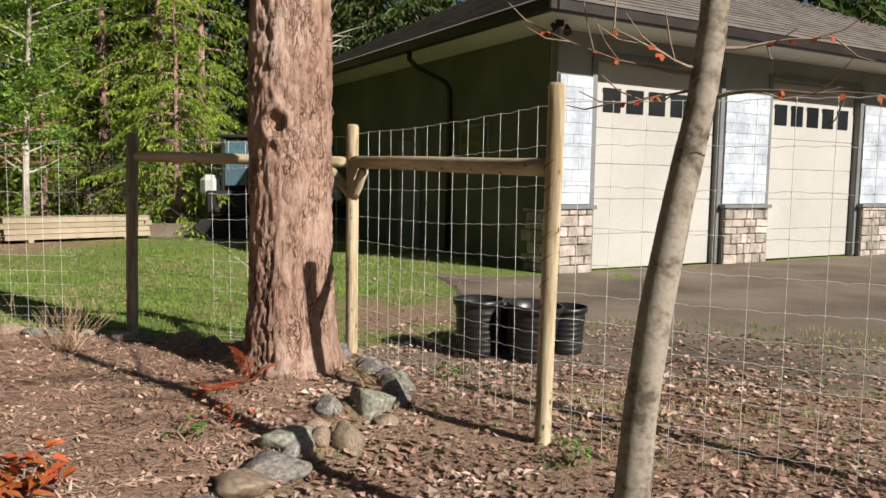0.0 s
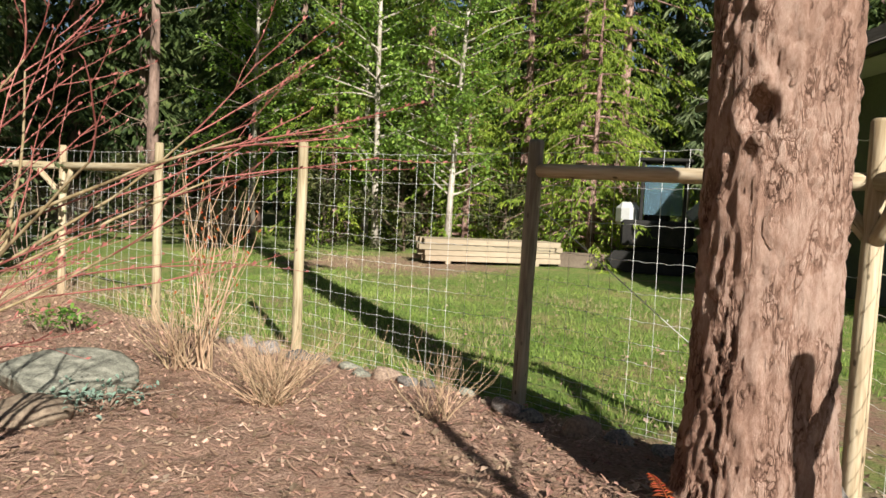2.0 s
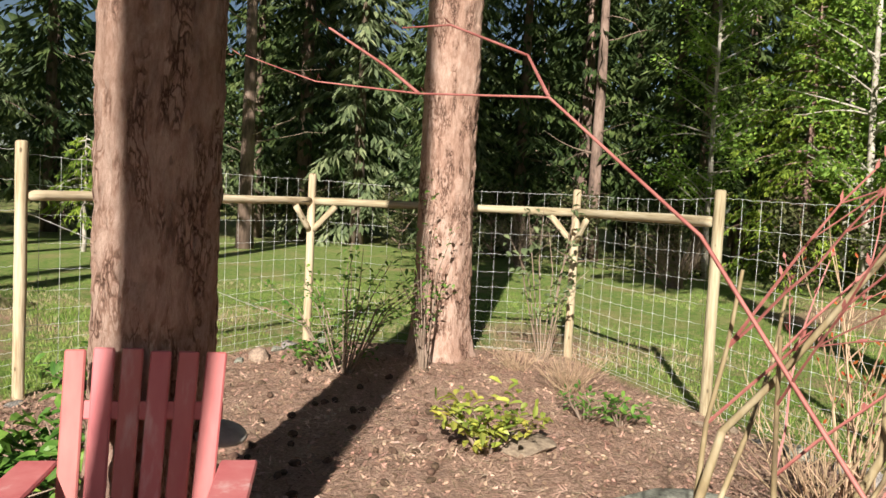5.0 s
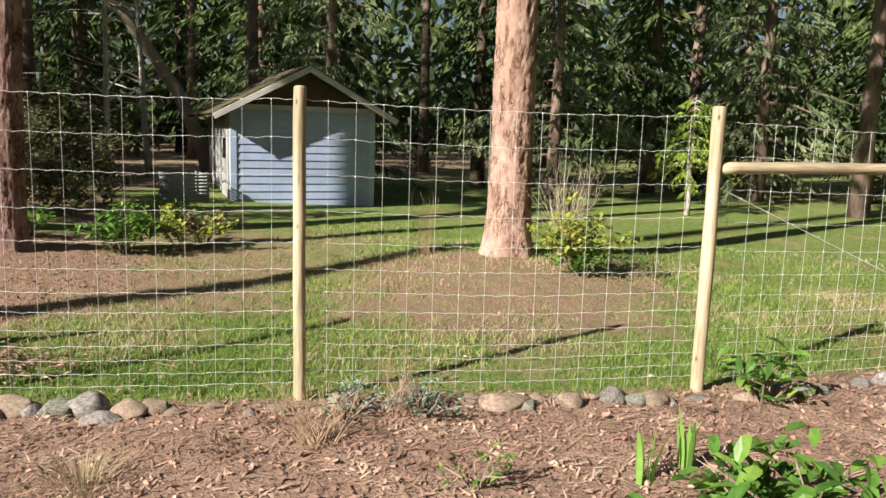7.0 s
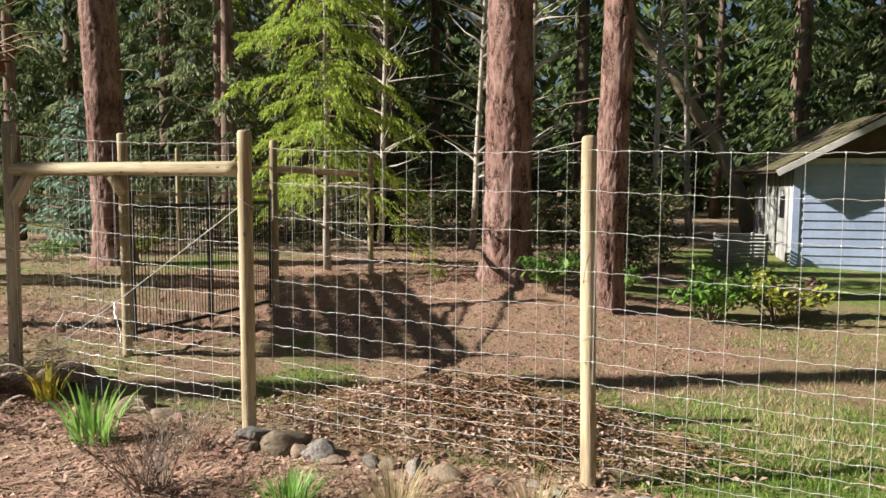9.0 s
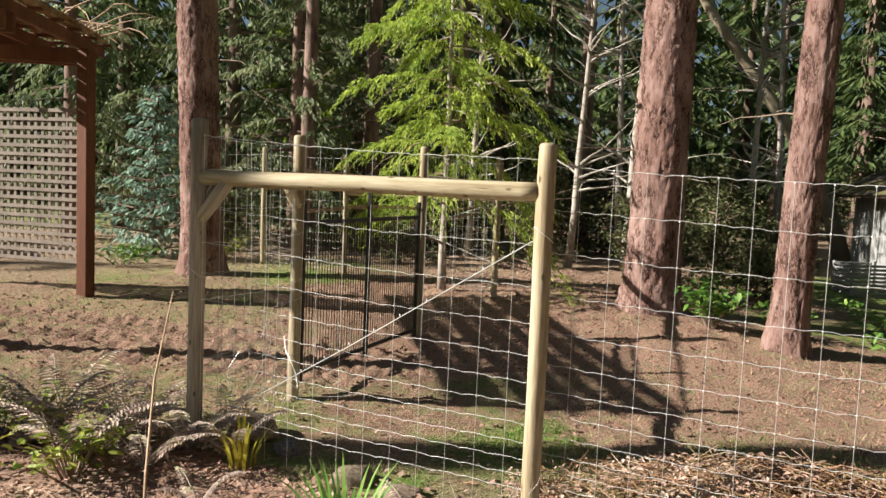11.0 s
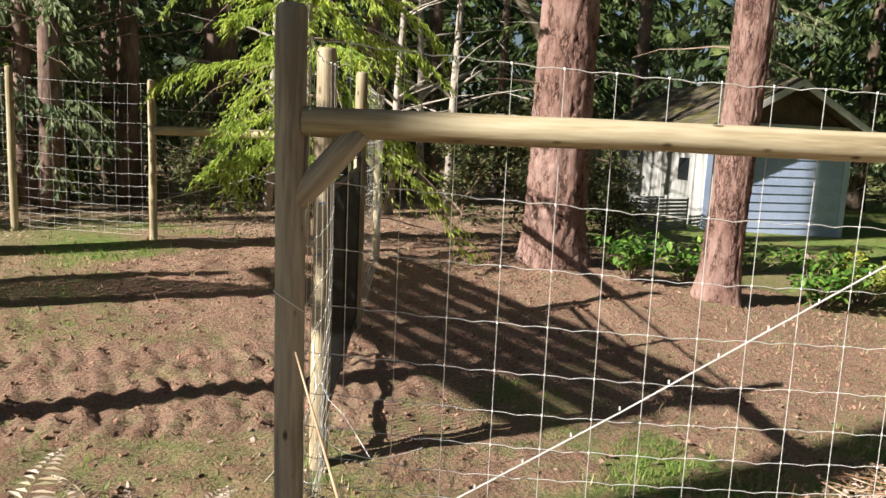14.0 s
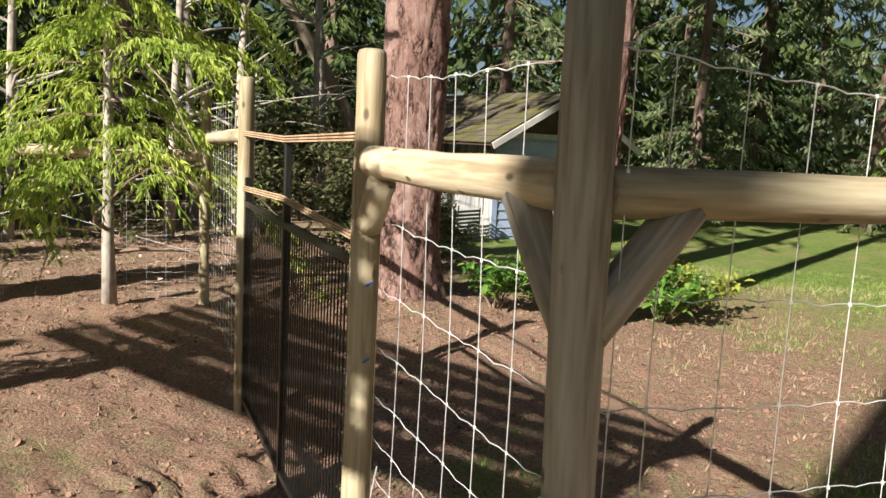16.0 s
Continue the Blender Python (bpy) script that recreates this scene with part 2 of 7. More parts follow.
M["stone"] = mat("grey_field_stone", [(0.08, 0.075, 0.07), (0.20, 0.18, 0.165), (0.31, 0.285, 0.255)], 0.85, 5, 40, 0.5, obj=0.3, dist=0.01)
M["stone_tan"] = mat("tan_field_stone", [(0.15, 0.11, 0.08), (0.32, 0.25, 0.18)], 0.85, 5, 40, 0.5, obj=0.25, dist=0.01)
M["stone_green"] = mat("lichen_green_stone", [(0.11, 0.11, 0.09), (0.22, 0.22, 0.175), (0.35, 0.345, 0.28)], 0.88, 5, 40, 0.5, obj=0.2, dist=0.01)
M["black_plastic"] = mat("black_pot_plastic", [(0.008, 0.008, 0.009), (0.02, 0.02, 0.021)], 0.38, 6, 60, 0.05, spec=0.5)
M["black_metal"] = mat("black_powder_coat", [(0.006, 0.006, 0.006), (0.014, 0.013, 0.012)], 0.4, 6, 60, 0.05, spec=0.5)
M["red_paint"] = mat("worn_red_paint", [(0.34, 0.08, 0.085), (0.46, 0.13, 0.13), (0.50, 0.17, 0.165), (0.62, 0.45, 0.42)], 0.6, 6, 30, 0.25, (1, 1, 0.15), obj=0.12, dist=0.003, ramp=(0.2, 0.85))
M["stump"] = mat("pale_cut_wood", [(0.30, 0.27, 0.24), (0.50, 0.46, 0.41)], 0.8, 6, 40, 0.2)
M["white_door"] = mat("white_garage_door_paint", [(0.38, 0.365, 0.34), (0.46, 0.445, 0.42)], 0.5, 0.7, 20, 0.05)
M["siding"] = mat("blue_grey_shingle_paint", [(0.30, 0.34, 0.40), (0.42, 0.46, 0.52), (0.50, 0.54, 0.58)], 0.7, 2, 14, 0.15, obj=0.08)
M["wall_green"] = mat("olive_green_wall_paint", [(0.085, 0.09, 0.062), (0.13, 0.137, 0.095)], 0.75, 1, 20, 0.1)
M["trim"] = mat("dark_grey_trim_paint", [(0.13, 0.135, 0.14), (0.19, 0.195, 0.20)], 0.6, 2, 20, 0.05)
M["band"] = mat("grey_wall_paint", [(0.22, 0.22, 0.21), (0.30, 0.30, 0.29)], 0.7, 1, 18, 0.1)
M["soffit"] = mat("pale_soffit_paint", [(0.50, 0.48, 0.43), (0.60, 0.58, 0.53)], 0.7, 1, 20, 0.05)
M["gutter"] = mat("brown_black_gutter_metal", [(0.018, 0.014, 0.012), (0.035, 0.028, 0.024)], 0.4, 3, 30, 0.05, metal=0.2)
M["roof"] = mat("grey_brown_roof_shingles", [(0.09, 0.08, 0.07), (0.17, 0.15, 0.13)], 0.9, 2, 30, 0.4, obj=0.25)
M["moss"] = mat("moss_on_old_shingles", [(0.06, 0.05, 0.042), (0.12, 0.10, 0.075), (0.105, 0.095, 0.04), (0.14, 0.13, 0.045)], 0.95, 2.2, 22, 0.6, obj=0.2, dist=0.02)
M["ledgestone"] = mat("grey_tan_veneer_stone", [(0.20, 0.17, 0.15), (0.36, 0.31, 0.27), (0.47, 0.42, 0.37)], 0.85, 6, 40, 0.5, obj=0.35)
M["mortar"] = mat("dark_mortar", [(0.13, 0.115, 0.10), (0.2, 0.18, 0.16)], 0.95, 10, 60, 0.4)
M["glass_dark"] = mat("dark_window_glass", [(0.012, 0.014, 0.016), (0.02, 0.022, 0.024)], 0.08, 1, 4, 0, spec=0.6)
M["concrete"] = mat("stained_concrete", [(0.09, 0.068, 0.05), (0.16, 0.125, 0.095), (0.22, 0.18, 0.14)], 0.9, 0.7, 30, 0.2, dist=0.006)
M["lumber"] = mat("fresh_sawn_lumber", [(0.25, 0.20, 0.135), (0.38, 0.32, 0.23)], 0.75, 3, 30, 0.2, (0.2, 1, 1), obj=0.15)
M["cedar_post"] = mat("red_brown_stained_timber", [(0.10, 0.035, 0.018), (0.19, 0.075, 0.035)], 0.7, 4, 40, 0.3, (1, 1, 0.15))
M["lattice"] = mat("weathered_lattice_wood", [(0.19, 0.155, 0.13), (0.30, 0.25, 0.21)], 0.8, 6, 40, 0.2)
M["reed"] = mat("brushwood_roof_sticks", [(0.13, 0.075, 0.035), (0.28, 0.17, 0.085), (0.48, 0.38, 0.28)], 0.85, 6, 40, 0, island=0.35)
M["shed_blue"] = mat("pale_blue_clapboard_paint", [(0.31, 0.375, 0.53), (0.43, 0.51, 0.70)], 0.65, 1.5, 20, 0.1, obj=0.06)
# white boards darkened and greyed: dappled tree shade is put into their colour
M["shed_white"] = mat("peeling_white_boards", [(0.14, 0.14, 0.135), (0.30, 0.30, 0.29), (0.46, 0.455, 0.44)], 0.75, 5, 24, 0.25, (1, 1, 0.12), obj=0.1)
M["shed_brown"] = mat("dark_brown_gable_boards", [(0.07, 0.045, 0.035), (0.14, 0.09, 0.07)], 0.85, 3, 24, 0.3)
M["fascia"] = mat("weathered_white_fascia", [(0.42, 0.40, 0.37), (0.60, 0.58, 0.55)], 0.75, 5, 30, 0.2)
M["machine_grey"] = mat("light_grey_machine_paint", [(0.40, 0.41, 0.40), (0.52, 0.53, 0.52)], 0.4, 2, 20, 0.05, spec=0.5)
M["rubber"] = mat("black_track_rubber", [(0.012, 0.012, 0.012), (0.03, 0.028, 0.026)], 0.8, 4, 30, 0.2)
M["clod"] = mat("brown_soil_clod", [(0.11, 0.06, 0.04), (0.25, 0.15, 0.10), (0.34, 0.22, 0.15)], 0.95, 6, 20, 0, island=0.35)
M["cone"] = mat("dark_pine_cone", [(0.05, 0.03, 0.02), (0.12, 0.075, 0.05)], 0.9, 20, 80, 0.4, obj=0.3)
M["blue_tie"] = mat("blue_plastic_tie", [(0.03, 0.10, 0.45), (0.05, 0.16, 0.6)], 0.4, 6, 20, 0)
M["gravel"] = mat("pale_crushed_gravel", [(0.17, 0.13, 0.10), (0.36, 0.30, 0.24)], 0.9, 6, 20, 0.2, island=0.35)


def glass_mat():
    m = bpy.data.materials.new("cab_window_glass")
    m.use_nodes = True
    b = m.node_tree.nodes["Principled BSDF"]
    b.inputs["Base Color"].default_value = (0.28, 0.45, 0.56, 1)
    b.inputs["Roughness"].default_value = 0.06
    b.inputs["Transmission Weight"].default_value = 0.75
    return m


M["cab_glass"] = glass_mat()

# ---- mesh tools ----


class MB:
    """Gathers vertices and faces for one mesh."""

    def __init__(self):
        self.v, self.f = [], []

    def add(self, vs, fs):
        o = len(self.v)
        self.v.extend(vs)
        self.f.extend(tuple(i + o for i in f) for f in fs)

    def box(self, sx, sy, sz, m=None, bevel=0.0):
        m = m or Matrix()
        b = min(bevel, sx * 0.3, sy * 0.3, sz * 0.3)
        if not b:
            vs = [m @ Vector((x * sx / 2, y * sy / 2, z * sz / 2)) for z in (-1, 1) for y in (-1, 1) for x in (-1, 1)]
            self.add(vs, [(0, 2, 3, 1), (4, 5, 7, 6), (0, 1, 5, 4), (2, 6, 7, 3), (0, 4, 6, 2), (1, 3, 7, 5)])
            return
        vs, ix = [], {}
        for x in (-1, 1):
            for y in (-1, 1):
                for z in (-1, 1):
                    for a in range(3):
                        p = [x * (sx / 2 - b), y * (sy / 2 - b), z * (sz / 2 - b)]
                        p[a] = (x, y, z)[a] * (sx, sy, sz)[a] / 2
                        ix[x, y, z, a] = len(vs)
                        vs.append(m @ Vector(p))
        fs = []
        for a in range(3):
            c, d = [(1, 2), (2, 0), (0, 1)][a]
            for s in (-1, 1):
                q = []
                for u, w in ((-1, -1), (1, -1), (1, 1), (-1, 1)):
                    k = [0, 0, 0]
                    k[a], k[c], k[d] = s, u, w
                    q.append(ix[k[0], k[1], k[2], a])
                fs.append(tuple(q if s > 0 else q[::-1]))
            for u in (-1, 1):
                for w in (-1, 1):
                    k0, k1 = [0, 0, 0], [0, 0, 0]
                    k0[a], k1[a] = -1, 1
                    k0[c] = k1[c] = u
                    k0[d] = k1[d] = w
                    q = [ix[(*k0, c)], ix[(*k1, c)], ix[(*k1, d)], ix[(*k0, d)]]
                    fs.append(tuple(q if u * w < 0 else q[::-1]))
        for x in (-1, 1):
            for y in (-1, 1):
                for z in (-1, 1):
                    q = [ix[x, y, z, 0], ix[x, y, z, 1], ix[x, y, z, 2]]
                    fs.append(tuple(q if x * y * z > 0 else q[::-1]))
        self.add(vs, fs)

    def tube(self, pts, radii, sides=8, cap=True):
        pts = [Vector(p) for p in pts]
        if not hasattr(radii, "__len__"):
            radii = [radii] * len(pts)
        vs, fs = [], []
        side = None
        for i, p in enumerate(pts):
            d = (pts[min(i + 1, len(pts) - 1)] - pts[max(i - 1, 0)]).normalized()
            if side is None:
                side = d.cross(Vector((0, 0, 1)) if abs(d.z) < 0.9 else Vector((1, 0, 0))).normalized()
            side = (side - d * side.dot(d)).normalized()
            up = d.cross(side)
            for k in range(sides):
                a = 2 * math.pi * k / sides
                vs.append(p + (side * math.cos(a) + up * math.sin(a)) * radii[i])
        for i in range(len(pts) - 1):
            for k in range(sides):
                l = (k + 1) % sides
                fs.append((i * sides + k, i * sides + l, (i + 1) * sides + l, (i + 1) * sides + k))
        if cap:
            fs.append(tuple(range(sides))[::-1])
            fs.append(tuple((len(pts) - 1) * sides + k for k in range(sides)))
        self.add(vs, fs)

    def lathe(self, profile, sides=24, m=None):
        m = m or Matrix()
        vs = [m @ Vector((r * math.cos(2 * math.pi * k / sides), r * math.sin(2 * math.pi * k / sides), z)) for r, z in profile for k in range(sides)]
        fs = [(i * sides + k, i * sides + (k + 1) % sides, (i + 1) * sides + (k + 1) % sides, (i + 1) * sides + k) for i in range(len(profile) - 1) for k in range(sides)]
        self.add(vs, fs)

    def spray(self, p, d, n, length, width, bend=0.0):
        """A small pointed leaf or needle spray: a folded pair of quads."""
        s = d.cross(n)
        if s.length < 1e-4:
            s = d.orthogonal()
        s = s.normalized() * width / 2
        mid = p + d * length * 0.5 + n * bend * 0.4
        tip = p + d * length - n * bend
        self.add([p, mid + s, tip, mid - s], [(0, 1, 2, 3)])

    def mesh(self, name, smooth=False):
        me = bpy.data.meshes.new(name)
        me.from_pydata([tuple(v) for v in self.v], [], self.f)
        if smooth:
            me.shade_smooth()
        return me


def part(name, mb, material, parent=None, label="", smooth=False, m=None):
    """Links a gathered mesh as one object, under a thing or a part."""
    me = mb.mesh(name, smooth) if isinstance(mb, MB) else mb
    if not me.materials:
        me.materials.append(material)
    ob = new(name, me)
    if m is not None:
        ob.matrix_basis = m
    if parent is not None:
        ob.parent = parent
    if label:
        ob["label"] = label
    return ob


def thing(name, x, y, z, label, category, group="", kind="", rz=0.0):
    e = new(name)
    e.empty_display_size = 0.2
    e.matrix_basis = pose(x, y, z, 0, 0, rz)
    return tagged(e, label, category, group, kind)


def rnd(a, b):
    return random.uniform(a, b)


def smooth01(t):
    t = max(0.0, min(1.0, t))
    return t * t * (3 - 2 * t)


# ---- the plan ----
POSTS = {"pz": (0.75, 5.3), "p0": (-1.385, 5.82), "p1": (-2.887, 7.32), "p2": (-4.85, 7.57), "p3": (-6.88, 7.415), "p4": (-8.6, 7.16), "p5": (-10.58, 7.145),
         "q1": (-11.71, 4.83), "q0": (-9.87, 2.575), "r1": (-8.68, 0.48), "r2": (-7.66, -1.42), "r3": (-6.545, -3.165), "r4": (-5.47, -4.87),
         "g1": (-6.357, -5.49), "g2": (-8.14, -6.65), "h": (-9.975, -7.81), "far": (-9.07, -10.02), "fa": (-8.48, -11.53), "fb": (-7.9, -13.4)}
TREES = {"t1": (-3.1, 6.68), "t2": (-7.05, 3.44), "t3": (-10.68, 5.86), "t4": (-13.45, 0.35), "t5": (-11.2, -6.42), "t6": (-11.25, -4.75), "t7": (-7.3, -10.6)}
RING = [(-2.0, 0.5), (-2.75, 3.2), (-2.62, 4.8), (-2.35, 5.5), (-2.5, 6.4)] + [POSTS[k] for k in ("p1", "p2", "p3", "p4", "p5", "q1", "q0", "r1", "r2", "r3", "r4")] + [(-3.9, -6.0), (-2.4, -4.0)]


def in_ring(x, y, ring):
    ins, best = False, 1e9
    for i in range(len(ring)):
        (x0, y0), (x1, y1) = ring[i], ring[(i + 1) % len(ring)]
        if (y0 > y) != (y1 > y) and x < (x1 - x0) * (y - y0) / (y1 - y0) + x0:
            ins = not ins
        dx, dy = x1 - x0, y1 - y0
        t = max(0, min(1, ((x - x0) * dx + (y - y0) * dy) / (dx * dx + dy * dy)))
        best = min(best, math.hypot(x - x0 - t * dx, y - y0 - t * dy))
    return best if ins else -best


def seg_d(x, y, a, b):
    dx, dy = b[0] - a[0], b[1] - a[1]
    t = max(0, min(1, ((x - a[0]) * dx + (y - a[1]) * dy) / (dx * dx + dy * dy)))
    return math.hypot(x - a[0] - t * dx, y - a[1] - t * dy)


def gz_base(x, y):
    z = 0.34 * smooth01((-3.5 - y) / 6.5)
    for k, h, r in (("t1", 0.05, 0.9), ("t4", 0.20, 1.6), ("t5", 0.14, 1.6), ("t6", 0.05, 1.2), ("t3", 0.04, 1.0), ("t2", 0.04, 0.8)):
        d = math.hypot(x - TREES[k][0], y - TREES[k][1])
        if d < r * 2:
            z += h * smooth01(1 - d / (2 * r))
    return z


def nz(x, y, s, k=0.0):
    return noise.noise(Vector((x * s, y * s, k)))


# dig marks left by machine tracks: two bands across the bare soil
TRACKS = [((-3.4, -9.2), (-7.7, -5.6)), ((-3.6, -9.7), (-9.0, -5.1)), ((-3.4, -8.6), (-7.0, -5.75))]


def zones(x, y):
    """How far a spot is garden bed, bare soil, leaf litter and gravel, 0 to 1."""
    n = 0.5 * nz(x, y, 0.9) + 0.35 * nz(x, y, 2.7, 3)
    d = in_ring(x, y, RING)
    bed = smooth01((d + 0.12 + 0.15 * n) / 0.25)
    soil = 0.0
    for c, r, w in (((-9.6, -7.2), 3.6, 1.0), ((-6.2, -7.8), 3.6, 0.72), ((-13.0, -8.0), 3.2, 0.95), ((-10.4, -4.4), 3.0, 0.95), ((-12.0, 0.5), 2.6, 0.78), ((-13.4, -3.2), 2.6, 0.55), ((-11.4, -2.4), 2.4, 0.72), ((-9.0, -4.6), 2.3, 0.85), ((-12.3, 14.0), 2.8, 0.85), ((-11.6, 7.4), 1.8, 0.75), ((-12.8, 4.0), 1.6, 0.6), ((-9.6, 9.2), 1.4, 0.4), ((-3.6, -9.0), 3.0, 0.5), ((-7.0, -4.9), 1.9, 0.82), ((-2.9, 9.1), 1.7, 0.92)):
        soil = max(soil, w * smooth01((r - math.hypot(x - c[0], y - c[1]) + 1.8 * n) / 1.6))
    for a, c in TRACKS:
        soil = max(soil, 0.95 * smooth01((0.42 - seg_d(x, y, a, c) + 0.3 * n) / 0.25))
    leaf = (1 - bed) * smooth01((2.9 - seg_d(x, y, (-0.9, 6.0), (3.6, 4.6)) + 1.2 * n) / 1.3)
    leaf = max(leaf, 0.8 * (1 - bed) * smooth01((1.0 - seg_d(x, y, POSTS["r1"], POSTS["r3"]) + 0.6 * n) / 0.7) if y < -1.3 else leaf)
    grav = (1 - bed) * smooth01((0.9 - seg_d(x, y, (-2.2, 7.4), (-0.3, 8.3)) + 0.5 * n) / 0.5)
    wood = smooth01((-9.0 - y + 0.35 * (x + 6) + 1.5 * n) / 2.5) if x > -10 else smooth01((-7.6 - y + 1.5 * n) / 1.5) * smooth01((-9.0 - x) / 1.5)
    leaf = max(leaf, 0.85 * wood)
    return bed, soil * (1 - bed), leaf, grav


def ground_z(x, y, b=None, s=None):
    """The height of the ground with its small bumps and machine tracks."""
    z = gz_base(x, y)
    if b is None:
        b, s, _, _ = zones(x, y)
    z += b * (0.035 + 0.022 * nz(x, y, 2.2) + 0.014 * nz(x, y, 7.5, 5)) + (1 - b) * (0.018 * nz(x, y, 0.7, 2) + s * 0.03 * nz(x, y, 3.5, 9) + s * 0.02 * nz(x, y, 8, 4))
    for a, c in TRACKS:
        dx, dy = c[0] - a[0], c[1] - a[1]
        ln = math.hypot(dx, dy)
        u = ((x - a[0]) * dx + (y - a[1]) * dy) / ln
        w = (-(x - a[0]) * dy + (y - a[1]) * dx) / ln
        if 0 < u < ln:
            e = abs(w + 0.12 * nz(u * 0.6, a[0], 1.0))
            if e < 0.24:
                z += (1 - b) * (0.018 * math.sin(u * 2 * math.pi / 0.14 + 3.2 * e / 0.2 + 2.0 * nz(x, y, 1.5)) * smooth01((0.24 - e) / 0.08) * (0.7 + 0.6 * nz(x, y, 2.3, 8)) - 0.015 * smooth01((0.24 - e) / 0.08))
    return z

# ---- ground ----


def axis_steps(lo, hi, step, far, fine):
    inner, p = [], lo
    while p <= hi:
        inner.append(p)
        p += step * (0.5 if fine[0] < p < fine[1] else 1.0)
    out, d, p = [], step, hi
    while p < far:
        d *= 1.35
        p += d
        out.append(p)
    low, d, p = [], step, lo
    while p > -far:
        d *= 1.35
        p -= d
        low.append(p)
    return low[::-1] + inner + out


def make_ground():
    xs, ys = axis_steps(-17, 2.5, 0.085, 420, (-9.0, -3.6)), axis_steps(-12, 13, 0.085, 420, (-9.4, -5.2))
    me = bpy.data.meshes.new("ground")
    verts, za, zb, zc, zd = [], [], [], [], []
    for y in ys:
        for x in xs:
            b, s, l, g = zones(x, y) if -26 < x < 9 and -19 < y < 22 else (0, 0.25, 0.8 if x < -9 and y < -7 else 0, 0)
            z = gz_base(x, y) if abs(x) < 40 and abs(y) < 40 else (0.34 if y < 0 else 0)
            if -22 < x < 4 and -15 < y < 18:
                z = ground_z(x, y, b, s)
            verts.append((x, y, z))
            za.append(b), zb.append(s), zc.append(l), zd.append(g)
    nx = len(xs)
    faces = [(j * nx + i, j * nx + i + 1, (j + 1) * nx + i + 1, (j + 1) * nx + i) for j in range(len(ys) - 1) for i in range(nx - 1)]
    me.from_pydata(verts, [], faces)
    me.shade_smooth()
    for name, vals in (("bed", za), ("soil", zb), ("litter", zc), ("gravel", zd)):
        me.attributes.new(name, "FLOAT", "POINT").data.foreach_set("value", vals)
    m = bpy.data.materials.new("garden_ground")
    m.use_nodes = True
    nt = m.node_tree
    b = nt.nodes["Principled BSDF"]
    b.inputs["Roughness"].default_value = 0.95
    b.inputs["Specular IOR Level"].default_value = 0.15
    tc = nt.nodes.new("ShaderNodeTexCoord")

    def ntex(scale, detail=8):
        n = nt.nodes.new("ShaderNodeTexNoise")
        n.inputs["Scale"].default_value, n.inputs["Detail"].default_value, n.inputs["Roughness"].default_value = scale, detail, 0.65
        nt.links.new(tc.outputs["Object"], n.inputs["Vector"])
        return n.outputs[0]

    def ramp(src, *stops):
        r = nt.nodes.new("ShaderNodeValToRGB")
        el = r.color_ramp.elements
        for i, (p, c) in enumerate(stops):
            e = el[0] if i == 0 else el[1] if i == len(stops) - 1 else el.new(p)
            e.position, e.color = p, (*c, 1)
        nt.links.new(src, r.inputs[0])
        return r.outputs[0]

    def mix(fac, a, c):
        x = nt.nodes.new("ShaderNodeMix")
        x.data_type = "RGBA"
        nt.links.new(fac, x.inputs[0])
        nt.links.new(a, x.inputs[6])
        nt.links.new(c, x.inputs[7])
        return x.outputs[2]

    def attr(n):
        a = nt.nodes.new("ShaderNodeAttribute")
        a.attribute_name = n
        return a.outputs["Fac"]

    fine, mid, big = ntex(55), ntex(9), ntex(0.9)
    grass = mix(ramp(mid, (0.45, (0, 0, 0)), (0.62, (1, 1, 1))), ramp(fine, (0.3, (0.07, 0.13, 0.026)), (0.7, (0.20, 0.30, 0.065))), ramp(fine, (0.3, (0.139, 0.186, 0.046)), (0.7, (0.310, 0.372, 0.109))))
    grass = mix(ramp(big, (0.5, (0, 0, 0)), (0.72, (1, 1, 1))), grass, ramp(fine, (0.3, (0.202, 0.171, 0.070)), (0.7, (0.434, 0.341, 0.171))))
    soil = ramp(fine, (0.25, (0.115, 0.062, 0.047)), (0.5, (0.325, 0.19, 0.14)), (0.75, (0.57, 0.38, 0.295)))
    soil = mix(ramp(mid, (0.35, (0, 0, 0)), (0.65, (1, 1, 1))), soil, ramp(fine, (0.25, (0.15, 0.08, 0.05)), (0.75, (0.45, 0.285, 0.20))))
    bed = ramp(fine, (0.25, (0.125, 0.064, 0.046)), (0.5, (0.315, 0.185, 0.128)), (0.78, (0.60, 0.42, 0.32)))
    bed = mix(ramp(mid, (0.35, (0, 0, 0)), (0.65, (1, 1, 1))), bed, ramp(fine, (0.25, (0.175, 0.1, 0.07)), (0.75, (0.54, 0.355, 0.26))))
    litter = ramp(fine, (0.3, (0.135, 0.074, 0.047)), (0.55, (0.351, 0.203, 0.135)), (0.75, (0.567, 0.405, 0.297)))
    gravel = ramp(ntex(120, 3), (0.3, (0.15, 0.112, 0.08)), (0.7, (0.36, 0.285, 0.215)))
    sa = nt.nodes.new("ShaderNodeMath")
    sa.operation = "MULTIPLY_ADD"
    nt.links.new(mid, sa.inputs[0])
    sa.inputs[1].default_value, sa.inputs[2].default_value = 2.4, -1.2
    sm = nt.nodes.new("ShaderNodeMath")
    sm.operation, sm.use_clamp = "ADD", True
    nt.links.new(sa.outputs[0], sm.inputs[0])
    nt.links.new(attr("soil"), sm.inputs[1])
    col = mix(sm.outputs[0], grass, soil)
    col = mix(attr("bed"), col, bed)
    col = mix(attr("litter"), col, litter)
    col = mix(attr("gravel"), col, gravel)
    nt.links.new(col, b.inputs["Base Color"])
    bp = nt.nodes.new("ShaderNodeBump")
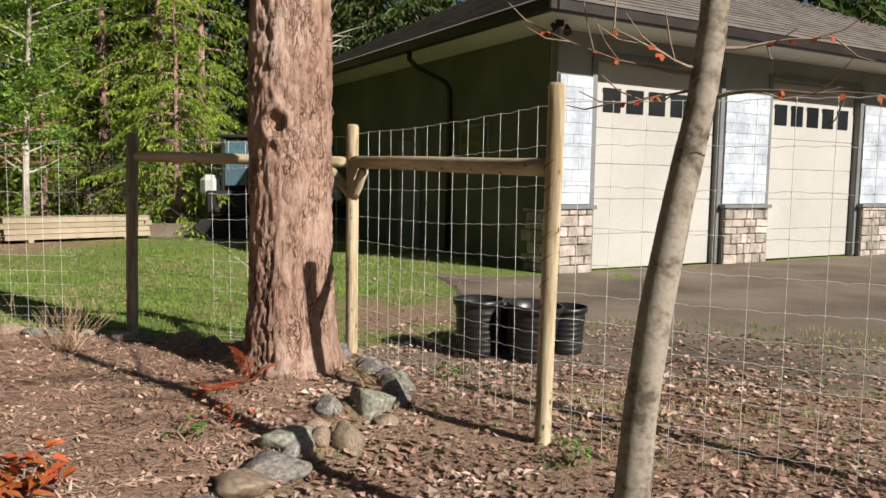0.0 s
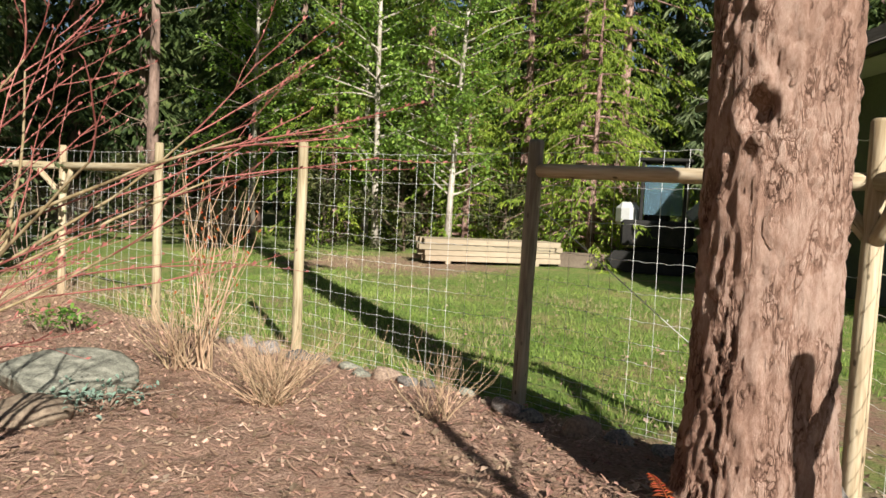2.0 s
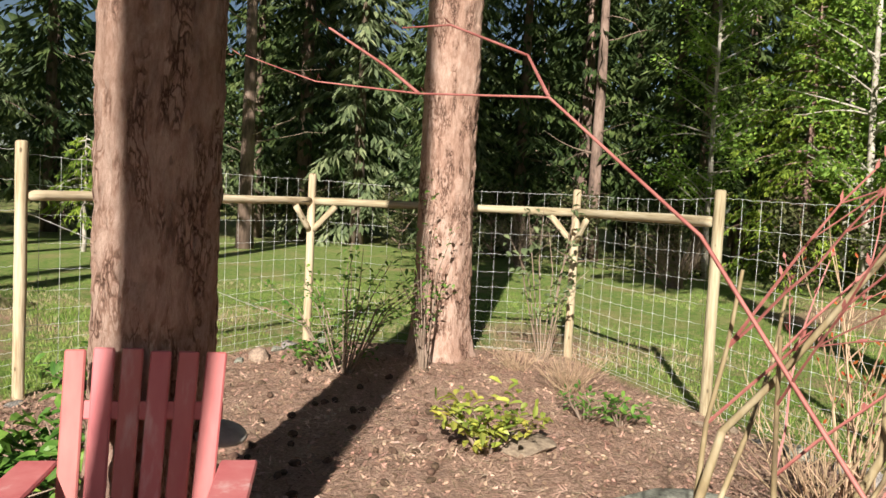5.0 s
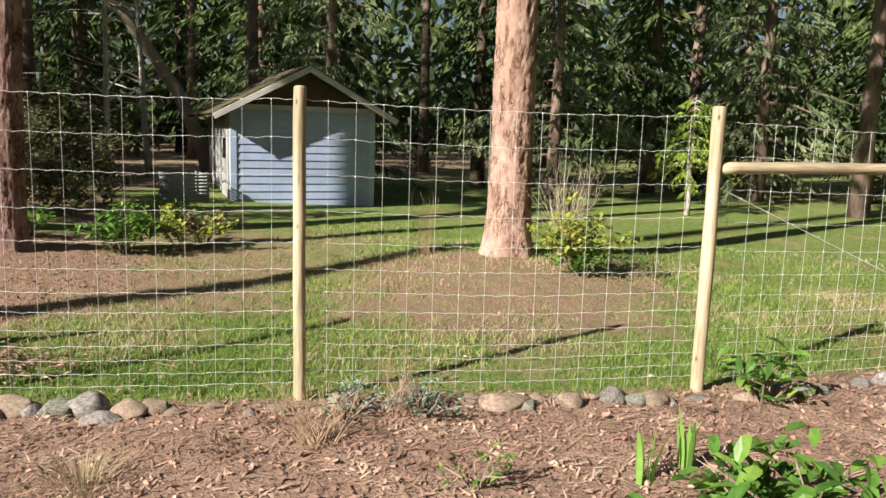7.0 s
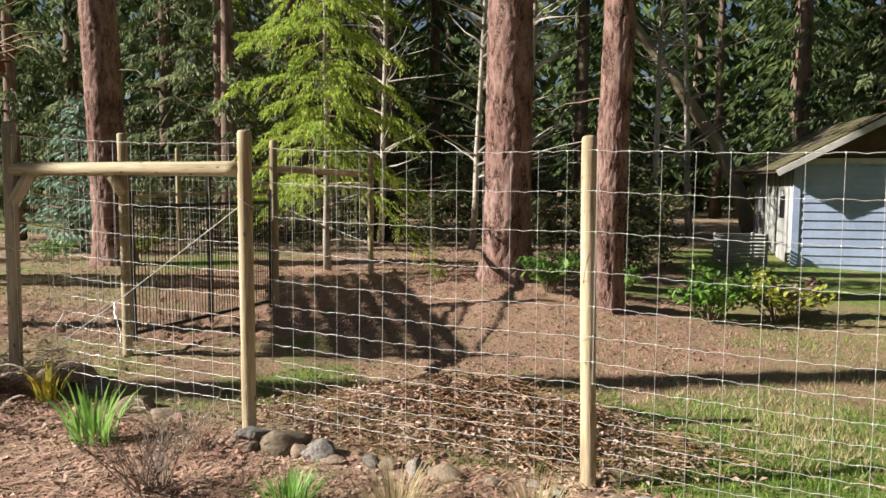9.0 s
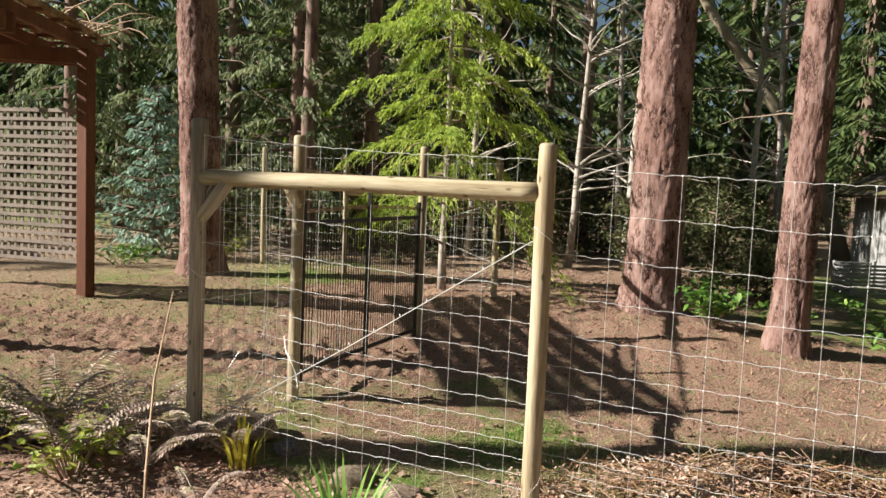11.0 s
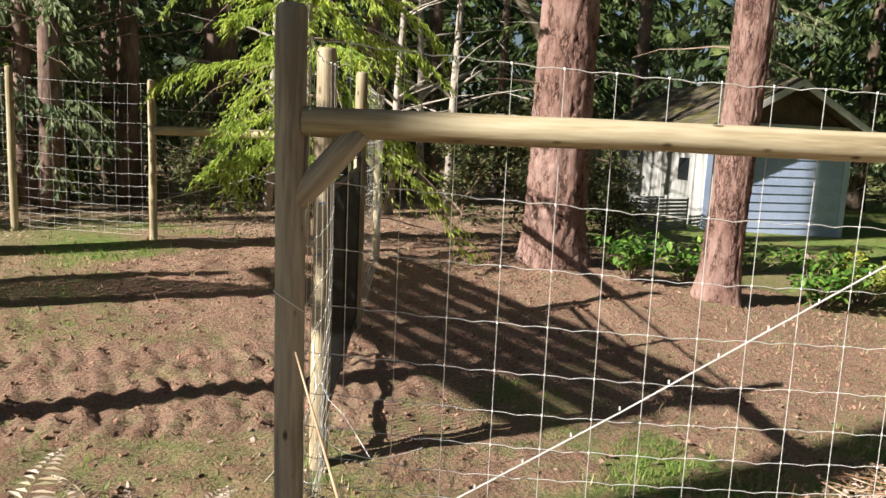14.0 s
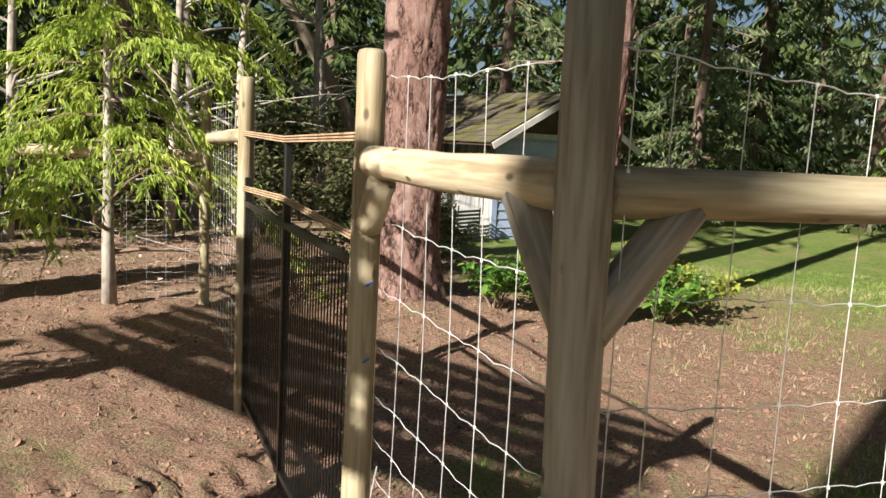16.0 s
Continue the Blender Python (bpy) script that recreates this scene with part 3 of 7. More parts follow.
    bp.inputs["Strength"].default_value, bp.inputs["Distance"].default_value = 0.9, 0.03
    nt.links.new(fine, bp.inputs["Height"])
    bp2 = nt.nodes.new("ShaderNodeBump")
    bp2.inputs["Strength"].default_value, bp2.inputs["Distance"].default_value = 0.6, 0.08
    nt.links.new(mid, bp2.inputs["Height"])
    nt.links.new(bp.outputs[0], bp2.inputs["Normal"])
    nt.links.new(bp2.outputs[0], b.inputs["Normal"])
    me.materials.append(m)
    return tagged(new("ground", me), "lawn, bare soil and mulched garden bed", "ground", kind="structure")


make_ground()

# ---- fence ----
TOP = {"p0": 1.80, "p1": 1.72, "p2": 1.66, "p3": 1.67, "p4": 1.66, "p5": 1.65, "q1": 1.68, "q0": 1.74, "r1": 1.76, "r2": 1.78, "r3": 1.84, "r4": 1.945, "g1": 1.93, "g2": 1.985, "h": 2.0, "far": 1.99, "fa": 2.08, "pz": 1.8, "fb": 2.1}
TILT = {"p2": (0.17, -0.19), "r2": (-0.14, -0.18), "p0": (0.03, -0.14), "r1": (0.0, 0.0), "r4": (-0.02, -0.03)}


def post_end(k, z):
    x, y = POSTS[k]
    tx, ty = TILT.get(k, (0, 0))
    f = z / 1.8
    return Vector((x + tx * f, y + ty * f, z))


def pole(name, a, b, r, own, material, sides=16, seg=14, wob=0.005, seed=0.0, round_end=False, label=""):
    """A peeled pole from a to b, built along its own axis, so that its grain runs lengthwise."""
    a, b = Vector(a), Vector(b)
    ln = (b - a).length
    mb = MB()
    pts, rad = [], []
    for i in range(seg + 1):
        t = i / seg
        pts.append(Vector((nz(t * 3, seed, 1.0) * wob, nz(t * 3, seed + 7, 1.0) * wob, ln * t)))
        rad.append(r * (1 + 0.05 * nz(t * 5, seed + 3, 1.0)))
    if round_end:
        pts[-1] = Vector((0, 0, ln - r * 0.4))
        pts += [Vector((0, 0, ln - r * 0.1)), Vector((0, 0, ln))]
        rad += [r * 0.86, r * 0.6]
    mb.tube(pts, rad, sides)
    for k, v in enumerate(mb.v):
        f = 1 + 0.035 * noise.noise(Vector((v.x * 40 + seed, v.y * 40, v.z * 3)))
        mb.v[k] = Vector((v.x * f, v.y * f, v.z))
    turn = (b - a).to_track_quat("Z", "Y").to_matrix().to_4x4()
    return part(name, mb, M[material], own, label, True, own.matrix_basis.inverted() @ Matrix.Translation(a) @ turn)


fence = thing("deer_fence", -6.0, 4.0, 0.0, "rustic wooden pole fence with galvanised wire mesh around the garden", "fence")
FM = fence.matrix_basis.inverted()
outer = thing("outer_fence", -9.0, -10.0, 0.3, "peeled pole fence with wire mesh beyond the gate", "fence")
OM = outer.matrix_basis.inverted()


def shift(mb, m):
    mb.v = [m @ Vector(v) for v in mb.v]
    return mb


R_POST = {"p0": 0.042, "p1": 0.045, "p2": 0.046, "r1": 0.035, "r4": 0.045, "r3": 0.043, "g1": 0.042, "g2": 0.042}
for k in POSTS:
    own = outer if k in ("h", "far", "fa", "fb") else fence
    pole("post", (*POSTS[k], gz_base(*POSTS[k]) - 0.12), post_end(k, TOP[k]), R_POST.get(k, 0.04), own, "post_grey" if k in ("p2", "r4") else "post", seed=POSTS[k][0] * 7, round_end=True, label="weathered grey post" if k in ("p2", "r4") else "")

RAILS = [("p0", "p1", 1.40, 1.45, 0.045), ("p1", "p2", 1.45, 1.48, 0.04), ("p4", "p5", 1.43, 1.43, 0.04), ("p5", "q1", 1.43, 1.41, 0.038), ("q1", "q0", 1.41, 1.38, 0.036), ("r3", "r4", 1.615, 1.615, 0.044), ("r4", "g1", 1.62, 1.62, 0.044), ("g2", "h", 1.68, 1.64, 0.04), ("h", "far", 1.5, 1.48, 0.045)]
for a, b, za, zb, r in RAILS:
    pa, pb = post_end(a, za), post_end(b, zb)
    d = (pb - pa).normalized()
    pole("rail", pa + d * R_POST.get(a, 0.04) * 0.8, pb - d * R_POST.get(b, 0.04) * 0.8, r, outer if a == "h" or b == "h" else fence, "post", seed=za * 31 + r * 900 + pa.x, seg=24)

BRACES = [("p1", "p2", 1.42, 0.20, 0.036), ("p1", "p0", 1.38, 0.18, 0.036), ("p5", "p4", 1.38, 0.22, 0.03), ("p5", "q1", 1.38, 0.24, 0.03), ("q1", "p5", 1.36, 0.24, 0.03), ("q1", "q0", 1.36, 0.24, 0.03), ("r4", "r3", 1.585, 0.2, 0.04), ("r4", "g1", 1.585, 0.19, 0.04), ("h", "far", 1.47, 0.26, 0.035), ("g1", "r4", 1.56, 0.12, 0.04)]
for a, b, z, ln, r in BRACES:
    pa = post_end(a, z)
    d = post_end(b, z) - pa
    d.z = 0
    d.normalize()
    pole("brace", pa + Vector((0, 0, -ln)) + d * 0.02, pa + d * ln + Vector((0, 0, 0.01)), r, outer if a == "h" else fence, "post_grey" if a == "r4" else "post", seed=pa.x, seg=4, label="short diagonal pole brace")

ROWS = [0.0, 0.20, 0.40, 0.60, 0.775, 0.925, 1.055, 1.165, 1.265, 1.355, 1.435, 1.51, 1.58]


def wire_panel(a, b, top_a, top_b, off=0.045, side=1, gap=(0.0, 1.0)):
    pa, pb = Vector((*a, 0)), Vector((*b, 0))
    d = (pb - pa)
    ln = d.length
    d.normalize()
    s = d.cross(Vector((0, 0, 1))) * off * side
    mb = MB()
    n = max(2, round(ln / 0.152))

    def place(t, z):
        bow = 0.025 * math.sin(math.pi * t) * nz(pa.x, t * 2.5, 1.0, z)
        return pa + d * (ln * t) + s + s.normalized() * bow + Vector((0, 0, z))

    lo_t, hi_t = gap
    ts = [i / n for i in range(n + 1) if lo_t <= i / n <= hi_t]
    for i, zr in enumerate(ROWS):
        pts = []
        for t in ts:
            z = top_a + (top_b - top_a) * t - zr - 0.02 * math.sin(math.pi * t) + 0.006 * nz(t * 9, zr * 5, 1, pa.x)
            z = max(z, gz_base(*place(t, 0).xy) + 0.03 + 0.01 * i / 13)
            pts.append(place(t, z))
            if t < ts[-1]:
                for q in (0.25, 0.5, 0.75):
                    tt = t + q / n
                    zz = top_a + (top_b - top_a) * tt - zr - 0.02 * math.sin(math.pi * tt) + 0.006 * nz(tt * 9, zr * 5, 1, pa.x) - (0.006 if q == 0.5 else 0.0)
                    zz = max(zz, gz_base(*place(tt, 0).xy) + 0.03 + 0.01 * i / 13)
                    pts.append(place(tt, zz))
        mb.tube(pts, 0.0013 if i else 0.0016, 4, False)
    for t in ts[:]:
        sway = 0.008 * nz(t * 17, pa.x, 1)
        top = top_a + (top_b - top_a) * t - 0.02 * math.sin(math.pi * t)
        lo = gz_base(*place(t, 0).xy) + 0.03
        pts = [place(t + sway * (q - 0.3) / ln, top + (lo - top) * q) for q in (0, 0.13, 0.27, 0.4, 0.55, 0.75, 1.0)]
        mb.tube(pts, 0.0012, 4, False)
        for zr in ROWS[:8]:
            mb.box(0.0055, 0.0055, 0.007, Matrix.Translation(place(t, top - zr)))
    return mb


PANELS = [("p0", "pz", 1.72, 1.72, 1), ("p0", "p1", 1.72, 1.66, 1), ("p1", "p2", 1.64, 1.60, 1), ("p2", "p3", 1.60, 1.60, 1), ("p3", "p4", 1.60, 1.60, 1), ("p4", "p5", 1.60, 1.60, 1), ("p5", "q1", 1.60, 1.62, 1), ("q1", "q0", 1.62, 1.66, 1), ("q0", "r1", 1.68, 1.69, 1), ("r1", "r2", 1.69, 1.70, 1), ("r2", "r3", 1.70, 1.74, 1), ("r3", "r4", 1.77, 1.85, 1), ("r4", "g1", 1.85, 1.86, 1)]
for a, b, za, zb, s in PANELS:
    part("wire_mesh", shift(wire_panel(POSTS[a], POSTS[b], za, zb, side=s), FM), M["wire"], fence, "woven galvanised wire mesh")
for a, b, za, zb, gap in (("g2", "h", 1.9, 1.92, (0, 1)), ("h", "far", 1.92, 1.9, (0.0, 0.3)), ("h", "far", 1.92, 1.9, (0.62, 1.0)), ("far", "fa", 1.95, 1.98, (0, 1)), ("fa", "fb", 1.98, 2.0, (0, 1))):
    part("wire_mesh", shift(wire_panel(POSTS[a], POSTS[b], za, zb, gap=gap), OM), M["wire"], outer, "woven galvanised wire mesh")

# diagonal tension wires with loose ends and ties
for a, za, b, zb, own, inv in (("p2", 1.3, "p1", 0.1, fence, FM), ("r3", 1.42, "r4", 0.12, fence, FM), ("q0", 1.28, "q1", 0.15, fence, FM), ("h", 1.45, "far", 0.4, outer, OM), ("far", 1.4, "h", 0.4, outer, OM)):
    mb = MB()
    pa, pb = post_end(a, za + 0.0), post_end(b, zb + gz_base(*POSTS[b]))
    mb.tube([pa, pa.lerp(pb, 0.5) + Vector((0, 0, -0.015)), pb], 0.0028, 5, False)
    for i in range(14):
        c = pa.lerp(pb, i / 14)
        mb.box(0.005, 0.005, 0.012, Matrix.Translation(c))
    part("tension_wire", shift(mb, inv), M["wire"], own, "twisted diagonal tension wire")


def tangle():
    mb = MB()
    a, b = post_end("r4", 1.0), post_end("g1", 0.5)
    for k in range(7):
        pts = []
        st = a.lerp(b, rnd(0.25, 0.95)) + Vector((0, 0, rnd(-0.7, 0.5)))
        d = Vector((rnd(-0.1, 0.1), rnd(-0.1, 0.1), -1)).normalized()
        for i in range(8):
            pts.append(st.copy())
            d = (d + Vector((rnd(-0.5, 0.5), rnd(-0.5, 0.5), rnd(-0.2, 0.25)))).normalized()
            st += d * rnd(0.06, 0.12)
            st.z = max(st.z, 0.15)
        mb.tube(pts, 0.0018, 4, False)
    return mb


part("loose_wire", shift(tangle(), FM), M["wire"], fence, "loose curled wire ends")
for z, dx in ((1.28, 0.02), (1.06, 0.06)):
    mb = MB()
    c = post_end("g1", z) + Vector((0.05, 0.03, 0))
    mb.box(0.006, 0.026, 0.006, Matrix.Translation(c) @ pose(0, 0, 0, 20, 0, 50), 0.002)
    part("wire_tie", shift(mb, FM), M["blue_tie"], fence, "small blue plastic tie")

# wire lashing wrapped round the first post and the corner post
for k, zs in (("p0", [0.15 + 0.115 * i for i in range(12)]), ("r4", [1.08]), ("r3", [1.42])):
    mb = MB()
    for z in zs:
        c = post_end(k, z)
        r = R_POST[k] + 0.003
        mb.tube([c + Vector((r * math.cos(a), r * math.sin(a), 0.035 * math.cos(a + 0.6))) for a in [i * math.pi / 8 for i in range(17)]], 0.002, 4, False)
    part("lashing", shift(mb, FM), M["gutter"] if k == "p0" else M["wire"], fence, "wire wrapped round the post")

# ---- gate ----
ga, gb = Vector((*POSTS["g1"], 0)), Vector((*POSTS["g2"], 0))
gd = (gb - ga).normalized()
gl = (gb - ga).length - 0.12
gate = thing("garden_gate", *(ga + gd * 0.06).xy, 0.10, "closed black metal gate with close vertical bars", "gate", rz=math.degrees(math.atan2(gd.y, gd.x)))
for x in (0.02, gl * 0.5, gl - 0.02):
    mb = MB()
    mb.box(0.035, 0.03, 1.28 if x != gl * 0.5 else 1.52, pose(x, 0, (1.28 if x != gl * 0.5 else 1.52) / 2 + 0.08), 0.004)
    part("upright", mb, M["black_metal"], gate)
for z in (0.10, 1.22):
    mb = MB()
    mb.box(gl, 0.028, 0.03, pose(gl / 2, 0, z + (0.05 if z < 1 else 0)), 0.004)
    part("crossbar", mb, M["black_metal"], gate)
bar = MB()
bar.box(0.005, 0.005, 1.12)
bar_me = bar.mesh("bar")
nb = int(gl / 0.04)
for i in range(1, nb):
    part("bar", bar_me, M["black_metal"], gate, m=pose(i * gl / nb, 0, 0.68))
for zz in (1.29, 1.30, 1.31, 1.58, 1.59, 1.60):
    mb = MB()
    mb.tube([(-0.06, 0.02, zz), (gl / 2, 0.02, zz + (0.03 if zz < 1.5 else -0.02)), (gl + 0.06, 0.02, zz + 0.0)], 0.004, 5, False)
    part("strand_wire", mb, M["straw"], gate, "twisted strand wires across the top")

# ---- trees ----


def big_trunk(name, x, y, r0, r1, height, material, label, lean=(0, 0), knots=(), res=(72, 150), near=6.0, stubs=0, seed=1.0, crown=True):
    """A mature fir: furrowed trunk, with a short root flare, dead twig stubs and a crown high up."""
    t = thing(name, x, y, gz_base(x, y) - 0.05, label, "tree", "mature firs")
    mb = MB()
    ns, nr = res
    zs = [near * i / nr for i in range(nr + 1)] + [near + (height - near) * ((i + 1) / 24) for i in range(24)]
    for z in zs:
        f = z / height
        r = r0 + (r1 - r0) * f + r0 * 0.42 * math.exp(-z / 0.22)
        cx, cy = lean[0] * z, lean[1] * z
        for k in range(ns):
            a = 2 * math.pi * k / ns
            ca, sa = math.cos(a), math.sin(a)
            w = noise.noise(Vector((ca * 3 + seed, sa * 3, z * 2.0)))
            q = Vector((ca * r0 * 24 + w * 0.9 + seed, sa * r0 * 24 + w * 0.6, z * 6.5 + w * 1.2))
            e1 = noise.voronoi(q)[0]
            crack = math.exp(-(e1[1] - e1[0]) * 14) * max(0.0, 0.55 + 1.3 * w)
            scale_up = noise.noise(Vector((ca * 11 + seed, sa * 11, z * 9)))
            broad = noise.noise(Vector((ca * 2.5 + seed * 3, sa * 2.5, z * 0.9)))
            fine = noise.noise(Vector((ca * 22, sa * 22 + seed, z * 16)))
            dr = r0 * (0.03 - 0.12 * crack + 0.05 * broad + 0.05 * fine + 0.05 * scale_up) + r0 * 0.10 * math.exp(-z / 0.25) * math.sin(a * 5 + seed)
            for ka, kz, kr, kd in knots:
                e = math.hypot(((a - ka + math.pi) % (2 * math.pi) - math.pi) * r, (z - kz) * 0.75) / kr
                if e < 2:
                    dr += kd * (0.7 * math.exp(-((e - 1 - 0.3 * w) ** 2) / 0.1) - 1.6 * math.exp(-e * e * 2.4))
            mb.v.append(Vector((cx + (r + dr) * ca, cy + (r + dr) * sa, z)))
    for i in range(len(zs) - 1):
        for k in range(ns):
            l = (k + 1) % ns
            mb.f.append((i * ns + k, i * ns + l, (i + 1) * ns + l, (i + 1) * ns + k))
    part("trunk", mb, M[material], t, "", True)
    for s in range(stubs):
        z = rnd(1.6, near)
        a = rnd(0, 6.28)
        sb = MB()
        p = Vector((lean[0] * z + r0 * 0.8 * math.cos(a), lean[1] * z + r0 * 0.8 * math.sin(a), z))
        d = Vector((math.cos(a), math.sin(a), rnd(-0.2, 0.3)))
        pts = [p]
        for i in range(4):
            d = (d + Vector((rnd(-0.3, 0.3), rnd(-0.3, 0.3), rnd(-0.35, 0.1)))).normalized()
            pts.append(pts[-1] + d * rnd(0.1, 0.3))
        sb.tube(pts, [0.012, 0.009, 0.007, 0.005, 0.003], 5)
        part("dead_branch", sb, M["twig"], t, "bare grey dead branch")
    if crown:
        cr = MB()
        for i in range(60):
            z = height * (0.46 + 0.52 * (i + random.random()) / 60)
            a = rnd(0, 6.28)
            ln = rnd(1.8, 3.7) * (1.25 - z / height * 0.9)
            limb_foliage(cr, Vector((lean[0] * z, lean[1] * z, z)), a, ln, 0.25, 24, 0.6, 0.2)
        part("crown", cr, M["fir"], t)
    return t


def limb_foliage(mb, p, a, ln, droop, count, size, width, up=0.0):
    """Needle sprays along both sides of one limb that leaves p at the angle a."""
    out = Vector((math.cos(a), math.sin(a), 0))
    lat = Vector((-out.y, out.x, 0))
    for j in range(count):
        f = (j + random.random()) / count
        q = p + out * ln * f + Vector((0, 0, up * ln * f - droop * ln * f * f * 1.2))
        s = rnd(-1, 1)
        q += lat * s * ln * 0.28 * (1.05 - f) + Vector((0, 0, rnd(-0.06, 0.03) - abs(s) * 0.08))
        d = (out * rnd(0.2, 0.9) + lat * s * 0.9 + Vector((0, 0, -rnd(0.1, 0.5) - droop))).normalized()
        n = Vector((rnd(-0.5, 0.5), rnd(-0.5, 0.5), 1)).normalized()
        mb.spray(q, d, n, size * rnd(0.55, 1.25), width * rnd(0.7, 1.4), 0.03)


def feather_limb(mb, p, a, ln, droop, up, tufts, per, size, width):
    """Lacy foliage of one cedar limb: curved side branchlets, each fringed with small hanging sprays."""
    out = Vector((math.cos(a), math.sin(a), 0))
    lat = Vector((-out.y, out.x, 0))
    for j in range(tufts):
        f = 0.12 + 0.9 * (j + random.random()) / tufts
        q = p + out * ln * f + Vector((0, 0, up * ln * f - droop * ln * f * f))
        s = rnd(-1, 1)
        d = (out * rnd(0.25, 0.9) + lat * s + Vector((0, 0, rnd(-0.3, 0.25)))).normalized()
        bl = (0.16 + 0.36 * ln * (1.15 - f)) * rnd(0.6, 1.2)
        sag = rnd(0.5, 1.3)
        for k in range(per):
            g = (k + random.random()) / per
            c = q + d * bl * g + Vector((rnd(-0.02, 0.02), rnd(-0.02, 0.02), -sag * bl * g * g * 0.7))
            side = lat * rnd(-1, 1) + out * rnd(-0.6, 1)
            e = (d * rnd(0.1, 0.8) + side * 0.55 + Vector((0, 0, -rnd(0.25, 1.3)))).normalized()
            mb.spray(c, e, Vector((rnd(-1, 1), rnd(-1, 1), rnd(0.1, 0.9))).normalized(), size * rnd(0.55, 1.35) * (1.15 - 0.4 * g), width * rnd(0.7, 1.4), 0.01)


def conifer(name, height, radius, mat_leaf, mat_bark, limbs, per, size, width, droop=0.3, clear=0.15, trunk_r=0.16, hang=0.0, label="", up=0.0, twig=True, bare=0, tufts=0, ragged=0.0, fine_limbs=False):
    """A whole conifer, built once: tapered trunk, limbs and many hanging sprays."""
    t = thing(name, 0, 0, 0, label, "tree", "forest trees")
    mb = MB()
    mb.tube([(0.03 * nz(i, height, 0.8), 0.03 * nz(i, 3 + height, 0.8), height * i / 10 - (0.1 if i == 0 else 0)) for i in range(11)], [trunk_r * (1.25 if i == 0 else 1 - 0.093 * i) for i in range(11)], 12)
    part("trunk", mb, M[mat_bark], t, "", True)
    lb, fo = MB(), MB()
    for i in range(limbs):
        f = (i + rnd(0, 1)) / limbs
        z = height * (clear + (0.99 - clear) * f)
        ln = radius * (1.02 - f) ** 0.75 * rnd(0.65 - ragged, 1.12 + 0.6 * ragged) + 0.08
        a = i * 2.4 + rnd(-0.4, 0.4)
        out = Vector((math.cos(a), math.sin(a), 0))
        if twig:
            lb.tube([Vector((0, 0, z)) + out * ln * q + Vector((0, 0, up * ln * q - droop * ln * q * q * 1.2)) for q in (0, 0.3, 0.65, 0.95)], [0.014, 0.009, 0.006, 0.002] if fine_limbs else [0.02 + 0.012 * ln, 0.012 + 0.006 * ln, 0.012, 0.004], 5, False)
        cnt = max(6, int(per * (0.25 + ln / radius)))
        if tufts:
            feather_limb(fo, Vector((0, 0, z)), a, ln, droop * rnd(0.5, 1.5), up + rnd(-0.12, 0.12), max(3, int(tufts * (0.3 + 0.9 * ln / radius))), per, size, width)
            continue
        limb_foliage(fo, Vector((0, 0, z)), a, ln, droop, cnt, size, width, up)
        if hang:
            for j in range(cnt):
                q = rnd(0.25, 1)
                s = rnd(-0.25, 0.25) * ln * (1.1 - q)
                p = Vector((0, 0, z)) + out * ln * q + Vector((-out.y, out.x, 0)) * s + Vector((0, 0, up * ln * q - droop * ln * q * q * 1.2))
                fo.spray(p, Vector((rnd(-0.25, 0.25), rnd(-0.25, 0.25), -1)).normalized(), Vector((rnd(-1, 1), rnd(-1, 1), 0.1)).normalized(), hang * rnd(0.5, 1.3), width * rnd(0.8, 1.6), 0.02)
    for i in range(bare):
        z = height * rnd(0.06, clear + 0.1)
        a = rnd(0, 6.28)
        pts = [Vector((0, 0, z))]
        d = Vector((math.cos(a), math.sin(a), rnd(-0.1, 0.3)))
        for q in range(5):
            pts.append(pts[-1] + d * rnd(0.2, 0.5))
            d = (d + Vector((rnd(-0.3, 0.3), rnd(-0.3, 0.3), rnd(-0.35, 0.2)))).normalized()
        lb.tube(pts, [0.02, 0.016, 0.012, 0.009, 0.006, 0.003], 4, False)
    if lb.f:
        part("branchwork", lb, M["twig"] if bare else M[mat_bark], t)["kind"] = "stuff"
    part("crown", fo, M[mat_leaf], t)
    return t


